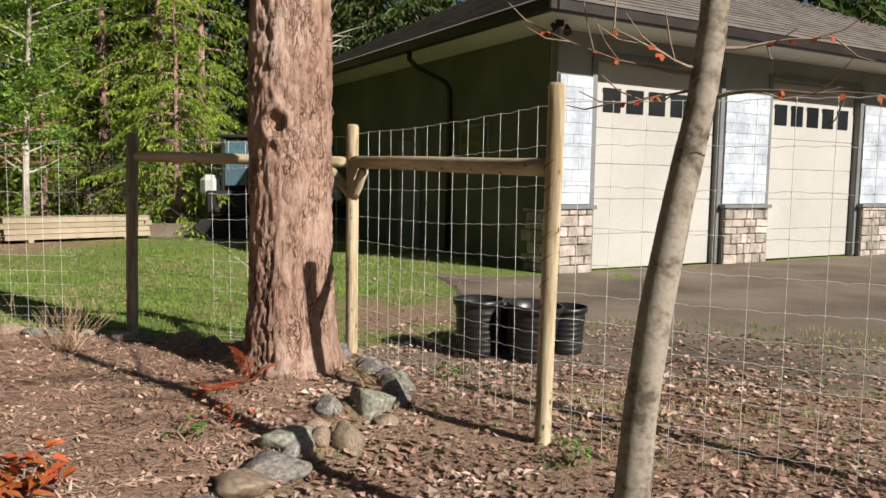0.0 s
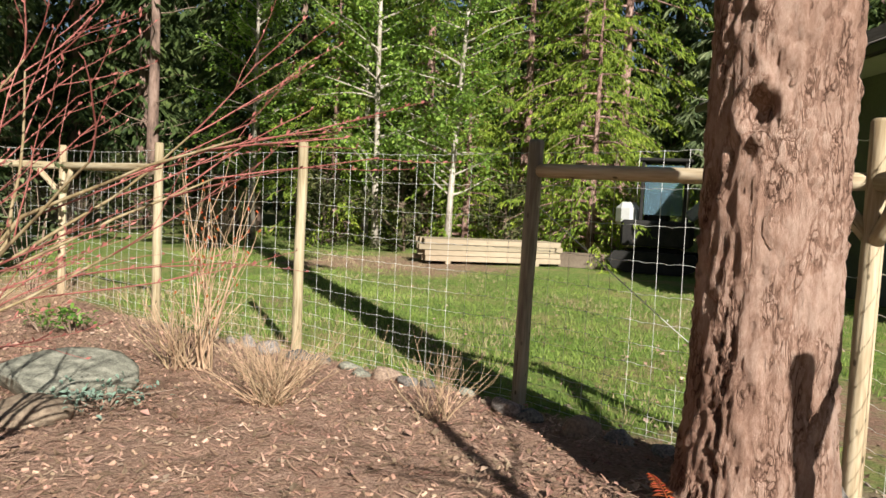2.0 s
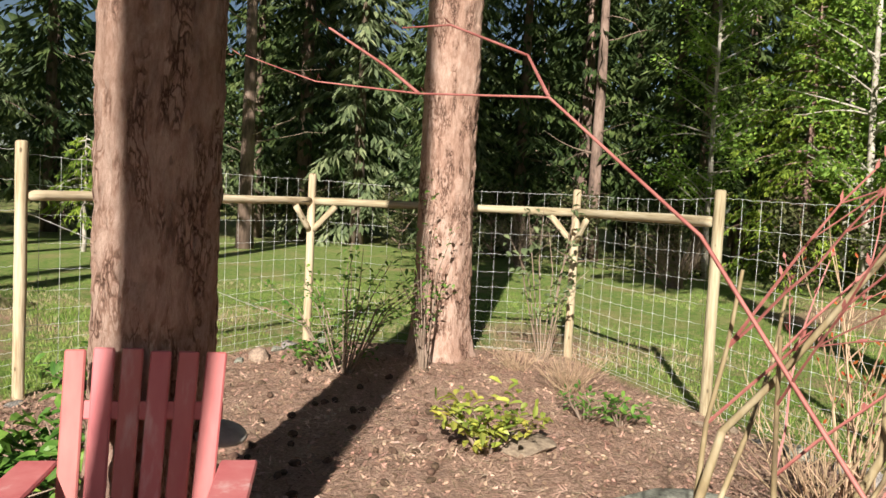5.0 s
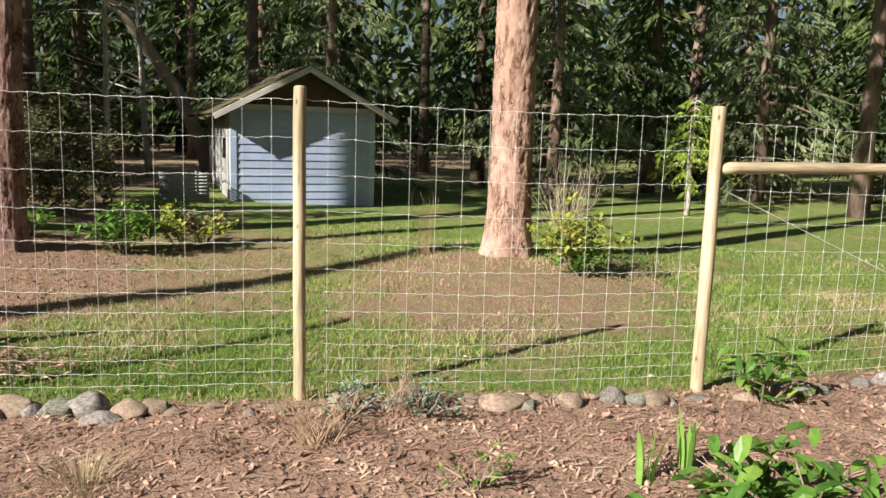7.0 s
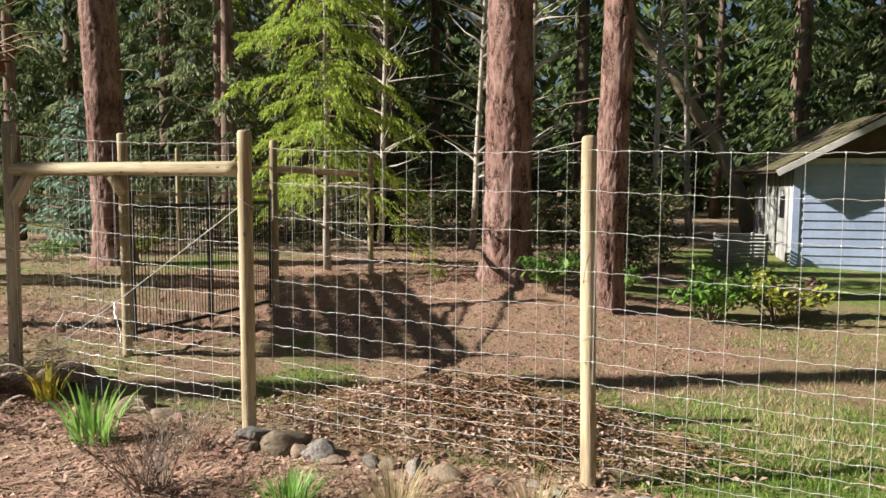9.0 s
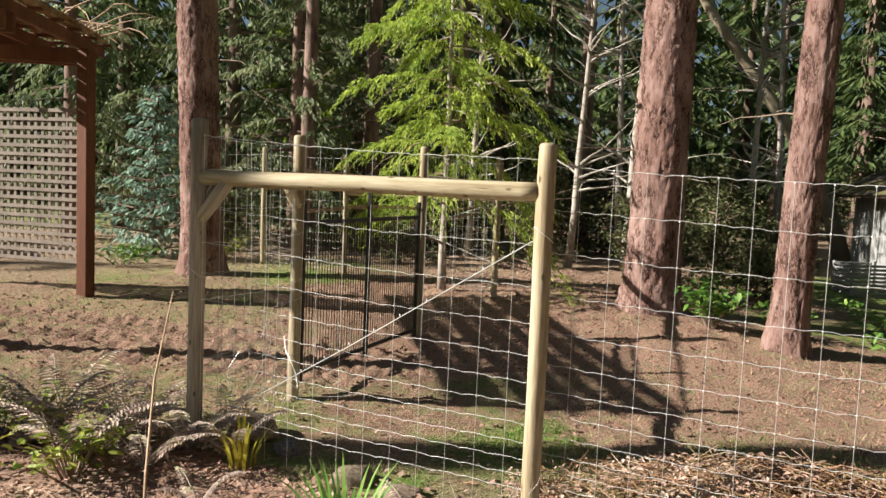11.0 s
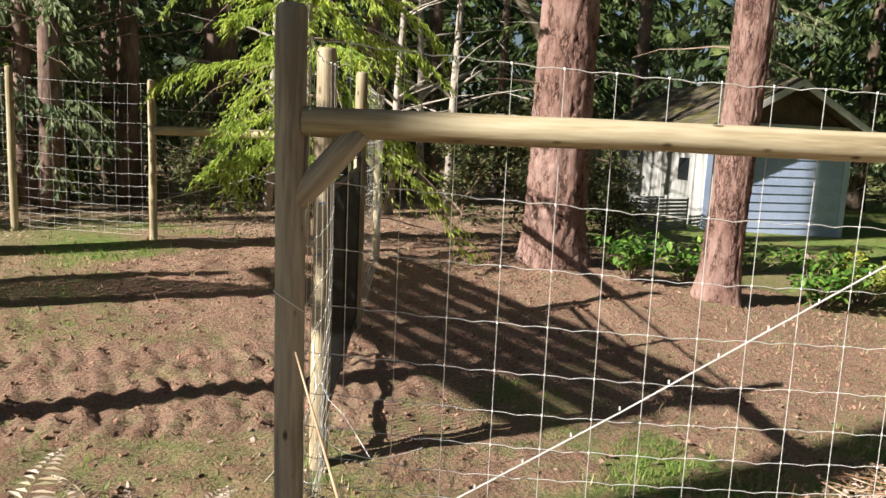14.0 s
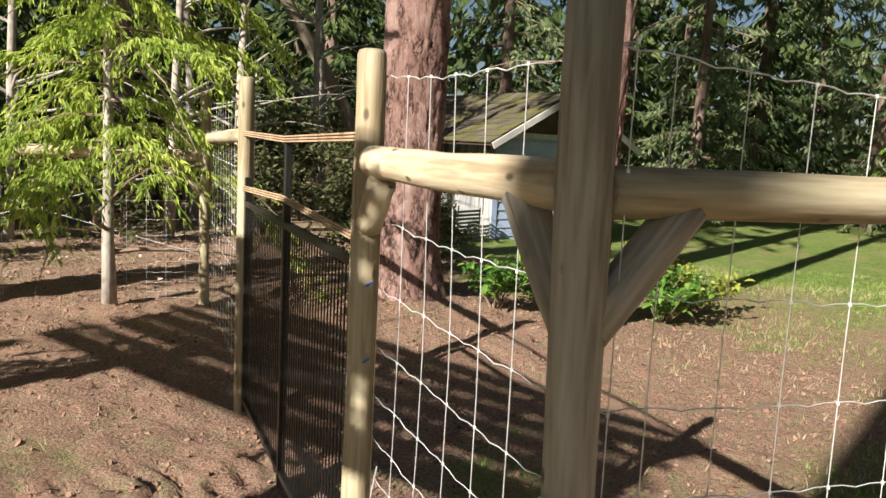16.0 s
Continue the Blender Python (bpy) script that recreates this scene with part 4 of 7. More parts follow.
def broadleaf(name, height, spread, mat_leaf, mat_bark, n_limbs, leaves, leaf, trunk_r, label, lean=0.05, clear=0.25):
    t = thing(name, 0, 0, 0, label, "tree", "forest trees")
    mb, lb, fo = MB(), MB(), MB()
    axis = [Vector((lean * z + 0.06 * nz(z, height, 0.5), 0.06 * nz(z, 9, 0.5), z - (0.1 if z == 0 else 0))) for z in np.linspace(0, height, 10)]
    mb.tube(axis, [trunk_r * (1.2 if i == 0 else 1 - 0.095 * i) for i in range(10)], 10)
    part("trunk", mb, M[mat_bark], t, "", True)
    for i in range(n_limbs):
        f = rnd(clear, 0.97)
        p = axis[int(f * 9)].lerp(axis[min(9, int(f * 9) + 1)], f * 9 % 1)
        a = rnd(0, 6.28)
        d = Vector((math.cos(a), math.sin(a), rnd(0.1, 0.9))).normalized()
        ln = spread * rnd(0.5, 1.0) * (1.1 - 0.6 * f)
        pts = [p]
        for q in range(5):
            pts.append(pts[-1] + d * ln / 5)
            d = (d + Vector((rnd(-0.3, 0.3), rnd(-0.3, 0.3), rnd(-0.2, 0.15)))).normalized()
        lb.tube(pts, [0.03, 0.022, 0.016, 0.011, 0.007, 0.003], 5, False)
        for j in range(leaves):
            q = rnd(0.2, 1.0) * 4.99
            c = pts[int(q)].lerp(pts[int(q) + 1], q % 1) + Vector((rnd(-1, 1), rnd(-1, 1), rnd(-1, 0.7))) * 0.22
            fo.spray(c, Vector((rnd(-1, 1), rnd(-1, 1), rnd(-0.8, 0.3))).normalized(), Vector((rnd(-0.6, 0.6), rnd(-0.6, 0.6), 1)).normalized(), leaf * rnd(0.6, 1.3), leaf * rnd(0.4, 0.8), 0.01)
    part("branchwork", lb, M[mat_bark], t)["kind"] = "stuff"
    if fo.f:
        part("crown", fo, M[mat_leaf], t)
    return t


def ang(k, px, py):
    return math.atan2(py - TREES[k][1], px - TREES[k][0])


big_trunk("douglas_fir", *TREES["t1"], 0.265, 0.12, 19, "bark", "tall douglas fir with deeply furrowed orange-brown bark", knots=((ang("t1", -1.9, 3.6) - 0.35, 1.66, 0.075, 0.045),), res=(110, 190), near=4.2, seed=1.3)
big_trunk("douglas_fir", *TREES["t2"], 0.212, 0.12, 19, "bark", "tall douglas fir with furrowed bark behind the red chair", res=(100, 180), near=4.2, seed=4.1)
big_trunk("douglas_fir", *TREES["t3"], 0.25, 0.14, 20, "bark", "tall douglas fir inside the fence corner", near=5, seed=7.7, stubs=2)
big_trunk("douglas_fir", *TREES["t4"], 0.235, 0.14, 20, "bark", "tall fir with furrowed bark on the lawn", near=6, seed=2.9)
big_trunk("douglas_fir", *TREES["t5"], 0.30, 0.16, 21, "bark_red", "tall fir with reddish furrowed bark beyond the gate", near=7, seed=5.5, stubs=6, lean=(-0.004, 0.004))
big_trunk("douglas_fir", *TREES["t6"], 0.175, 0.10, 18, "bark_red", "slimmer fir with reddish bark near the shed", near=7, seed=8.8, stubs=5, lean=(-0.012, 0.03), crown=False)
big_trunk("douglas_fir", *TREES["t7"], 0.26, 0.15, 20, "bark_red", "tall leaning fir with dark bark near the arbour", near=7, seed=3.3, stubs=5, lean=(0.03, -0.03))

# unseen trees on the sunny side: two known by their long shadows over the lawn, the last added to shade the fir behind
# the chair
for (sx, sy), k, r in (((-9.05, -3.05), 15, 0.16), ((-10.67, -2.08), 20, 0.2), ((-6.98, 3.56), 5.5, 0.17)):
    x, y = sx + 0.883 * k, sy - 0.469 * k
    big_trunk("douglas_fir", x, y, r, r * 0.75, 26, "bark", "tall fir whose shadow crosses the lawn", near=3, res=(20, 12), seed=k, crown=False)

big_trunk("douglas_fir", -9.75, 23.4, 0.22, 0.15, 20, "bark", "tall fir with pale bark and dead boughs behind the garage", near=8, res=(24, 40), stubs=9, seed=6.1)

FOREST = {
    "cedar": conifer("western_red_cedar", 11, 2.5, "cedar", "bark_red", 84, 15, 0.15, 0.038, 0.42, 0.05, 0.17, 0.0, "sunlit cedar with drooping bright green sprays at the wood's edge", up=0.1, tufts=14, ragged=0.25),
    "cedar_b": conifer("western_red_cedar", 9, 2.4, "cedar", "bark_red", 72, 15, 0.14, 0.036, 0.35, 0.03, 0.13, 0.0, "bright green bushy cedar at the wood's edge", up=0.12, tufts=14, ragged=0.3),
    "edge": conifer("edge_fir", 13, 2.6, "fir_grey", "bark_dark", 84, 13, 0.19, 0.05, 0.32, 0.05, 0.18, 0.0, "grey-green fir with drooping sprays at the wood's edge", up=0.05, tufts=13, ragged=0.3),
    "fir": conifer("forest_fir", 15, 2.7, "fir", "bark_dark", 90, 50, 0.36, 0.095, 0.25, 0.12, 0.2, 0.0, "dark green fir in the wood", twig=False, bare=8),
    "fir_b": conifer("forest_fir", 13, 2.5, "fir_grey", "bark_dark", 80, 66, 0.34, 0.09, 0.32, 0.04, 0.18, 0.0, "grey-green fir in the wood", twig=False),
    "far": conifer("forest_fir", 15, 2.9, "fir", "bark_dark", 64, 16, 0.75, 0.26, 0.25, 0.06, 0.2, 0.0, "dark green fir in the wood", twig=False),
    "thin": conifer("forest_fir", 17, 2.0, "fir", "bark_dark", 45, 50, 0.36, 0.095, 0.25, 0.5, 0.19, 0.0, "tall bare-stemmed fir in the shaded wood", twig=False, bare=24),
    "alder": broadleaf("alder_tree", 11, 2.4, "alder", "bark_grey", 80, 130, 0.115, 0.085, "slim pale alder with fresh green leaves", clear=0.12),
    "bush": broadleaf("understorey_shrub", 2.2, 1.5, "under", "bark_dark", 26, 62, 0.13, 0.03, "dense green understorey shrub", clear=0.02),
    "bare": broadleaf("bare_birch", 10, 2.2, "alder", "bark_grey", 46, 0, 0.08, 0.08, "leafless pale-stemmed tree in the wood", clear=0.15),
}
SPOTS = []


def plant(kind, x, y, s=1.0, rz=None):
    SPOTS.append((x, y))
    src = FOREST[kind]
    z = gz_base(x, y) if abs(x) < 40 and abs(y) < 40 else (0.34 if y < -3.5 else 0.0)
    rz = rnd(0, 360) if rz is None else rz
    src.scale = (s, s, s)
    if src.get("placed"):
        copy_thing(src, pose(x, y, z, 0, 0, rz))
    else:
        src["placed"] = 1
        src.matrix_basis = pose(x, y, z, 0, 0, rz) @ Matrix.Scale(s, 4)


# edge of the wood north of the lawn
for k, x, y, s in (("cedar", -11.6, 19.2, 1.0), ("cedar_b", -13.6, 17.6, 1.0), ("cedar", -16.6, 19.4, 1.1), ("cedar_b", -19.0, 18.4, 1.1), ("cedar", -12.6, 23.0, 1.2), ("fir", -8.2, 25.6, 1.1), ("alder", -13.0, 16.2, 0.8), ("cedar_b", -10.6, 18.2, 0.75), ("alder", -17.0, 17.6, 1.0), ("fir", -22.4, 17.0, 1.1), ("cedar", -14.4, 21.0, 1.0), ("alder", -15.4, 16.4, 1.0), ("cedar_b", -17.2, 16.6, 0.8), ("fir", -6.6, 24.8, 1.0), ("bush", -14.4, 16.4, 0.9), ("bush", -12.2, 17.4, 0.8), ("bush", -16.4, 15.6, 0.9), ("alder", -18.4, 15.0, 0.9), ("fir", -20.6, 16.6, 1.0), ("bush", -18.6, 13.9, 0.8), ("bush", -20.6, 12.9, 0.9), ("bush", -22.6, 11.6, 0.9), ("thin", -22.5, 14.5, 0.9),
                  ("fir", -24.5, 13.2, 1.0), ("fir", -23.8, 10.6, 0.8), ("bush", -25.2, 9.8, 0.8), ("fir_b", -27.0, 9.0, 1.1), ("fir", -28.6, 7.6, 1.3), ("fir_b", -31.0, 8.8, 1.3), ("bush", -27.0, 7.4, 0.8), ("fir", -29.0, 6.2, 1.0), ("edge", -27.6, 3.4, 1.0), ("fir", -28.6, 0.4, 1.0), ("edge", -25.6, -1.8, 1.0), ("fir", -27.0, -4.4, 1.0), ("thin", -24.0, 5.4, 1.0),
                  ("fir", -23.0, 20.0, 1.1), ("fir", -26.0, 16.0, 1.1), ("fir", -19.6, 21.8, 1.1), ("fir", -29.0, 12.0, 1.1), ("fir_b", -24.8, 11.6, 0.8), ("fir_b", -11.0, 25.5, 1.1), ("fir", -17.6, 24.4, 1.2), ("fir", -15.4, 26.4, 1.3), ("fir_b", -20.4, 22.6, 1.2), ("fir", -13.4, 28.0, 1.3), ("fir", -24.0, 15.0, 1.1), ("fir", -26.4, 12.4, 1.2), ("bare", -8.6, 22.9, 0.7), ("thin", -10.4, 27, 1.0)):
    plant(k, x, y, s)
# around the shed and behind the gate
for k, x, y, s in (("edge", -22.0, -6.6, 1.0), ("thin", -22.2, -9.0, 1.0), ("bare", -19.5, -10.0, 1.0), ("bare", -17.8, -9.6, 0.9), ("thin", -18.5, -12.5, 1.0), ("thin", -15.5, -12.0, 0.9), ("bare", -14.0, -9.4, 0.9), ("bare", -13.3, -10.0, 0.8), ("bare", -15.2, -10.6, 0.9), ("thin", -13.4, -13.5, 1.0), ("fir", -16.5, -16.0, 1.0), ("bush", -15.0, -8.2, 0.7), ("bush", -13.4, -6.5, 0.42), ("bush", -14.3, -6.9, 0.5), ("bush", -15.3, -7.3, 0.55), ("bush", -14.0, -7.6, 0.6), ("bush", -12.9, -7.4, 0.45), ("bush", -16.4, -9.4, 0.9), ("bush", -13.6, -8.9, 0.6),
                  ("thin", -11.2, -13.2, 0.9), ("edge", -9.4, -15.6, 1.0), ("edge", -11.6, -16.8, 1.0), ("edge", -6.6, -16.4, 0.9), ("edge", -9.9, -13.7, 0.75), ("edge", -12.6, -15.6, 0.9), ("thin", -9.8, -12.9, 0.8), ("edge", -13.2, -17.6, 1.1), ("fir", -8.2, -19.5, 1.1), ("bush", -8.6, -13.6, 0.5), ("bush", -3.2, -14.6, 0.8), ("bush", -11.6, -11.8, 0.6), ("bare", -12.2, -11.4, 0.8), ("thin", -14.6, -15.2, 1.0), ("bush", -14.2, -11.2, 0.8), ("bush", -18.6, -10.8, 0.9), ("bush", -12.6, -10.2, 0.5), ("bush", -10.6, -11.0, 0.5), ("bush", -16.0, -11.6, 1.0), ("bush", -13.0, -12.6, 0.9), ("bush", -10.4, -14.2, 0.9), ("bush", -17.4, -13.8, 1.1), ("fir_b", -14.0, -19.5, 0.9), ("cedar_b", -10.6, -15.0, 0.7),
                  ("cedar", 6.5, 22.5, 0.9), ("thin", 9, 24, 1.0), ("fir", 12.5, 24.0, 1.0), ("bare", 7.5, 20.0, 1.0)):
    plant(k, x, y, s)
# deep wood all round, thinned to the south-east where the sun comes in; the low firs in that unseen sector are added to
# block low sky light
for ring_r, count in ((27, 40), (34, 48), (44, 56)):
    for i in range(count):
        a = 2 * math.pi * (i + rnd(0, 0.8)) / count
        r = ring_r * rnd(0.93, 1.08)
        x, y = -6 + r * math.cos(a), 2 + r * math.sin(a)
        deg = (math.degrees(a) + 180) % 360 - 180
        if (-110 < deg < 20 and ring_r < 30) or (abs(deg) > 152 and ring_r > 30 and i % 3):
            continue
        low = -75 < deg < 20
        if min(math.hypot(x - px, y - py) for px, py in SPOTS) < 1.2 or (x > -9 and 11 < y < 32 and x < 24 and ring_r < 43):
            continue
        plant("far" if low or ring_r > 30 else random.choice(("fir", "fir", "thin", "fir_b", "thin")), x, y, rnd(0.85, 1.0) if low else rnd(0.95, 1.35))
        if ring_r < 43 and not low:
            plant("bush", x + rnd(-1.5, 1.5), y + rnd(-1.5, 1.5), rnd(0.7, 1.2))


# the far wood closes the view behind the trees
fw = MB()
for i in range(30000):
    a = 2 * math.pi * random.random()
    deg = (math.degrees(a) + 180) % 360 - 180
    r = rnd(50, 72)
    # the unseen south-east stretch stays low: it dims the horizon sky, not the sun
    top = 13 if -75 < deg < 20 else 17 if abs(deg) > 150 else 20
    z = rnd(0.0, 1.0) ** 1.3 * top * (0.75 + 0.3 * nz(math.cos(a) * 9, math.sin(a) * 9, 1.0))
    p = Vector((-6 + r * math.cos(a), 2 + r * math.sin(a), z))
    d = Vector((rnd(-1, 1), rnd(-1, 1), -rnd(0.2, 1.2))).normalized()
    fw.spray(p, d, Vector((rnd(-1, 1), rnd(-1, 1), 0.4)).normalized(), rnd(1.2, 2.6), rnd(0.5, 1.1), 0.1)
tagged(part("far_woods", fw, M["fir"]), "dark conifer wood in the distance", "woods", kind="stuff")

# the bright young cedar beyond the gate, and a small blue-green spruce
young = conifer("young_cedar", 5.6, 1.35, "young", "bark_grey", 62, 26, 0.075, 0.016, 0.62, 0.2, 0.05, 0.0, "young cedar with bright drooping green foliage", up=0.22, bare=4, tufts=22, ragged=0.3, fine_limbs=True)
young.matrix_basis = pose(-9.62, -8.42, 0.28)
tagged(young, group="young conifers")
spruce = conifer("young_spruce", 2.7, 0.9, "spruce", "bark_dark", 44, 44, 0.13, 0.05, 0.0, 0.02, 0.035, 0.0, "small blue-green spruce with level branches", up=0.15)
spruce.matrix_basis = pose(-7.25, -12.9, 0.34)
lawn_fir = conifer("young_cedar", 2.5, 0.95, "cedar", "bark_grey", 26, 12, 0.12, 0.03, 0.5, 0.38, 0.05, 0.0, "small drooping bright green cedar on the far lawn", up=0.15, tufts=9)
lawn_fir.matrix_basis = pose(-22.0, 1.9, 0.0)

# ---- garage ----
GU = Vector((0.752, 0.659, 0)).normalized()
garage = thing("garage", -1.72, 13.1, 0.02, "grey and green garage with white doors, stone piers and wide eaves", "garage", rz=math.degrees(math.atan2(GU.y, GU.x)))


def gbox(name, x0, x1, y0, y1, z0, z1, material, parent=garage, label="", bevel=0.006):
    mb = MB()
    mb.box(x1 - x0, y1 - y0, z1 - z0, pose((x0 + x1) / 2, (y0 + y1) / 2, (z0 + z1) / 2), bevel)
    return part(name, mb, M[material], parent, label)


DOORS = [(0.72, 3.36), (4.66, 7.2), (8.5, 11.1)]
HW = 3.46
gbox("side_wall", 0, 0.18, 0.19, 9.8, -0.1, HW, "wall_green", label="olive green side wall in shade")
gbox("back_wall", 0.18, 13, 9.62, 9.8, -0.1, HW, "wall_green")
gbox("end_wall", 12.82, 13, 0.19, 9.62, -0.1, HW, "wall_green")
edges = [0.0] + [v for d in DOORS for v in d] + [13.0]
for i in range(0, len(edges), 2):
    gbox("front_wall", edges[i], edges[i + 1], 0.0, 0.18, -0.1, HW, "band")
for a, b in DOORS:
    gbox("lintel", a, b, 0.0, 0.18, 3.12, HW, "band")
    d = gbox("garage_door", a + 0.02, b - 0.02, 0.10, 0.15, 0.0, 3.12, "white_door", label="white sectional garage door")
    for k in range(1, 6):
        gbox("door_section", a + 0.03, b - 0.03, 0.088, 0.099, 0.53 * (k - 1) + 0.008, 0.53 * k - 0.008, "white_door", d)
    gbox("door_section", a + 0.03, b - 0.03, 0.088, 0.099, 2.80, 3.10, "white_door", d)
    for k in range(5):
        w = (b - a - 0.3) / 5
        x = a + 0.15 + k * w
        gbox("window_pane", x + 0.06, x + w - 0.06, 0.078, 0.087, 2.36, 2.72, "glass_dark", d, "dark square door window")
    for x0, x1 in ((a - 0.1, a), (b, b + 0.1)):
        gbox("door_trim", x0, x1, -0.03, -0.002, 0.0, 3.2, "trim", label="dark grey door casing")
    gbox("door_trim", a, b, -0.03, -0.002, 3.13, 3.22, "trim")
PIERS = [(0.0, 0.62), (3.46, 4.56), (7.3, 8.4), (11.2, 13.0)]
for a, b in PIERS:
    gbox("corner_board", a, b, -0.035, -0.002, 0.93, 2.84, "mortar", bevel=0)
    rows = 11
    for r in range(rows):
        x, h = a + 0.01, 1.84 / rows
        off = [0.0, 0.3, 0.16][r % 3]
        while x < b - 0.02:
            w = min(0.42 - (off if x < a + 0.02 else 0), b - 0.01 - x)
            gbox("shingle", x + 0.002, x + w - 0.003, -0.053 - 0.004 * (r % 2), -0.036, 0.99 + r * h + 0.003, 0.99 + (r + 1) * h - 0.002, "siding", bevel=0)
            x += w
    gbox("pier_ledge", a - 0.05, b + 0.05, -0.16, 0.02, 0.92, 0.98, "trim", label="grey sloped pier ledge")
    gbox("pier_core", a - 0.01, b + 0.01, -0.10, -0.001, -0.1, 0.92, "mortar", bevel=0)
    z = -0.02
    while z < 0.90:
        h = min(rnd(0.10, 0.19), 0.915 - z)
        x = a
        while x < b - 0.02:
            w = min(rnd(0.14, 0.36), b - x)
            if b - x - w < 0.06:
                w = b - x
            mb = MB()
            mb.box(w - 0.012, 0.03 + rnd(0, 0.02), h - 0.012, pose(x + w / 2, -0.115, z + h / 2, 0, rnd(-4, 4), 0), 0.012)
            part("stone", mb, M["ledgestone"], garage)
            x += w
        z += h
# side wall pier, window, service door
z = -0.02
while z < 0.90:
    h = min(rnd(0.10, 0.19), 0.915 - z)
    y = 0.0
    while y < 0.5:
        w = rnd(0.14, 0.3)
        mb = MB()
        mb.box(0.03 + rnd(0, 0.02), w - 0.012, h - 0.012, pose(-0.04, y + w / 2, z + h / 2), 0.012)
        part("stone", mb, M["ledgestone"], garage)
        y += w
    z += h
gbox("side_window", -0.03, -0.002, 1.7, 2.6, 1.5, 2.25, "trim", label="dark framed side window")
gbox("window_pane", -0.04, -0.031, 1.76, 2.54, 1.56, 2.19, "glass_dark")
gbox("side_door", -0.04, -0.002, 4.0, 4.9, 0.0, 2.05, "trim", label="dark side door")
gbox("corner_trim", -0.03, -0.002, -0.02, 0.12, 0.98, HW, "trim")
gbox("soffit", -0.8, 13.8, -0.85, 10.6, HW, HW + 0.03, "soffit")
for nm, x0, x1, y0, y1 in (("gutter", -0.93, -0.80, -0.98, 10.7), ("gutter", -0.80, 13.9, -0.98, -0.85)):
    gbox(nm, x0, x1, y0, y1, HW - 0.02, HW + 0.14, "gutter", label="dark brown eaves gutter", bevel=0.02)
mb = MB()
mb.tube([(-0.86, 2.9, HW - 0.02), (-0.86, 2.9, HW - 0.14), (-0.72, 2.9, HW - 0.25), (-0.16, 2.9, HW - 0.46), (-0.07, 2.9, HW - 0.6), (-0.07, 2.9, 0.05)], 0.045, 8)
part("downpipe", mb, M["gutter"], garage, "dark brown downpipe", True)
mb = MB()
hx, hy = 6.5, 4.9
c = [(-0.93, -0.98, HW + 0.14), (13.9, -0.98, HW + 0.14), (13.9, 10.7, HW + 0.14), (-0.93, 10.7, HW + 0.14), (4.6, hy, HW + 3.0), (8.4, hy, HW + 3.0)]
mb.add([Vector(p) for p in c], [(0, 1, 5, 4), (1, 2, 5), (2, 3, 4, 5), (3, 0, 4), (3, 2, 1, 0)])
part("roof", mb, M["roof"], garage, "grey-brown shingled hip roof")
mb = MB()
for r in range(1, 26):
    f = r / 26
    for p, q, s, t2 in ((c[0], c[1], c[4], c[5]), (c[3], c[0], c[4], c[4])):
        a, b = Vector(p).lerp(Vector(s), f), Vector(q).lerp(Vector(t2), f)
        mb.tube([a + Vector((0, 0, 0.012)), b + Vector((0, 0, 0.012))], 0.012, 4)
part("roof_covering", mb, M["roof"], garage)["kind"] = "stuff"
lampf = thing("floodlight", 0, 0, 0, "small dark twin floodlight under the eaves", "lamp")
for dx in (-0.1, 0.1):
    mb = MB()
    mb.lathe([(0.001, 0.09), (0.03, 0.08), (0.045, 0.0), (0.06, -0.05), (0.052, -0.05), (0.001, -0.03)], 12, pose(dx, -0.04, -0.12, -35, dx * 200, 0))
    part("lamp_head", mb, M["gutter"], lampf, "", True)
mb = MB()
mb.box(0.12, 0.06, 0.08, pose(0, 0, -0.04), 0.01)
part("mount", mb, M["gutter"], lampf)
lampf.matrix_basis = garage.matrix_basis @ pose(-0.35, -0.45, HW)

drive = MB()
dm = garage.matrix_basis
inv_d = dm.inverted()
ring = [(-0.9, -0.13)] + [tuple((inv_d @ Vector((x, y, 0))).xy) for x, y in ((-3.3, 12.6), (-2.7, 11.0), (-2.3, 9.4), (-2.32, 8.3), (-1.9, 7.55), (-1.0, 7.3), (0.3, 7.25), (1.8, 7.6), (6.0, 7.9), (14.0, 8.0), (17.0, 16.0))] + [(14.0, -0.13)]
mid_x, mid_y = sum(p[0] for p in ring) / len(ring), sum(p[1] for p in ring) / len(ring)
skirt = [(x, y) if y > -0.2 else (x + 0.45 * (x - mid_x) / math.hypot(x - mid_x, y - mid_y), y + 0.45 * (y - mid_y) / math.hypot(x - mid_x, y - mid_y)) for x, y in ring]
n = len(ring)
drive.add([dm @ Vector((x, y, -0.008)) for x, y in ring] + [dm @ Vector((x, y, -0.12)) for x, y in skirt], [tuple(range(n))] + [(i, n + i, n + (i + 1) % n, (i + 1) % n) for i in range(n)])
tagged(part("driveway", drive, M["concrete"]), "stained brown-grey concrete driveway before the garage", "driveway", kind="structure")

# ---- shed ----
SU = Vector((-0.70, 0.714, 0)).normalized()
shed = thing("garden_shed", -17.52, -6.27, -0.12, "old shed with blue clapboard, peeling white side and mossy roof", "shed", rz=math.degrees(math.atan2(SU.y, SU.x)))
SW, SD, SH, PK = 2.78, 3.4, 2.05, 0.74


def sbox(name, x0, x1, y0, y1, z0, z1, material, label="", parent=shed, bevel=0.004, m=None):
    mb = MB()
    mb.box(x1 - x0, y1 - y0, z1 - z0, (m or Matrix()) @ pose((x0 + x1) / 2, (y0 + y1) / 2, (z0 + z1) / 2), bevel)
    return part(name, mb, M[material], parent, label)


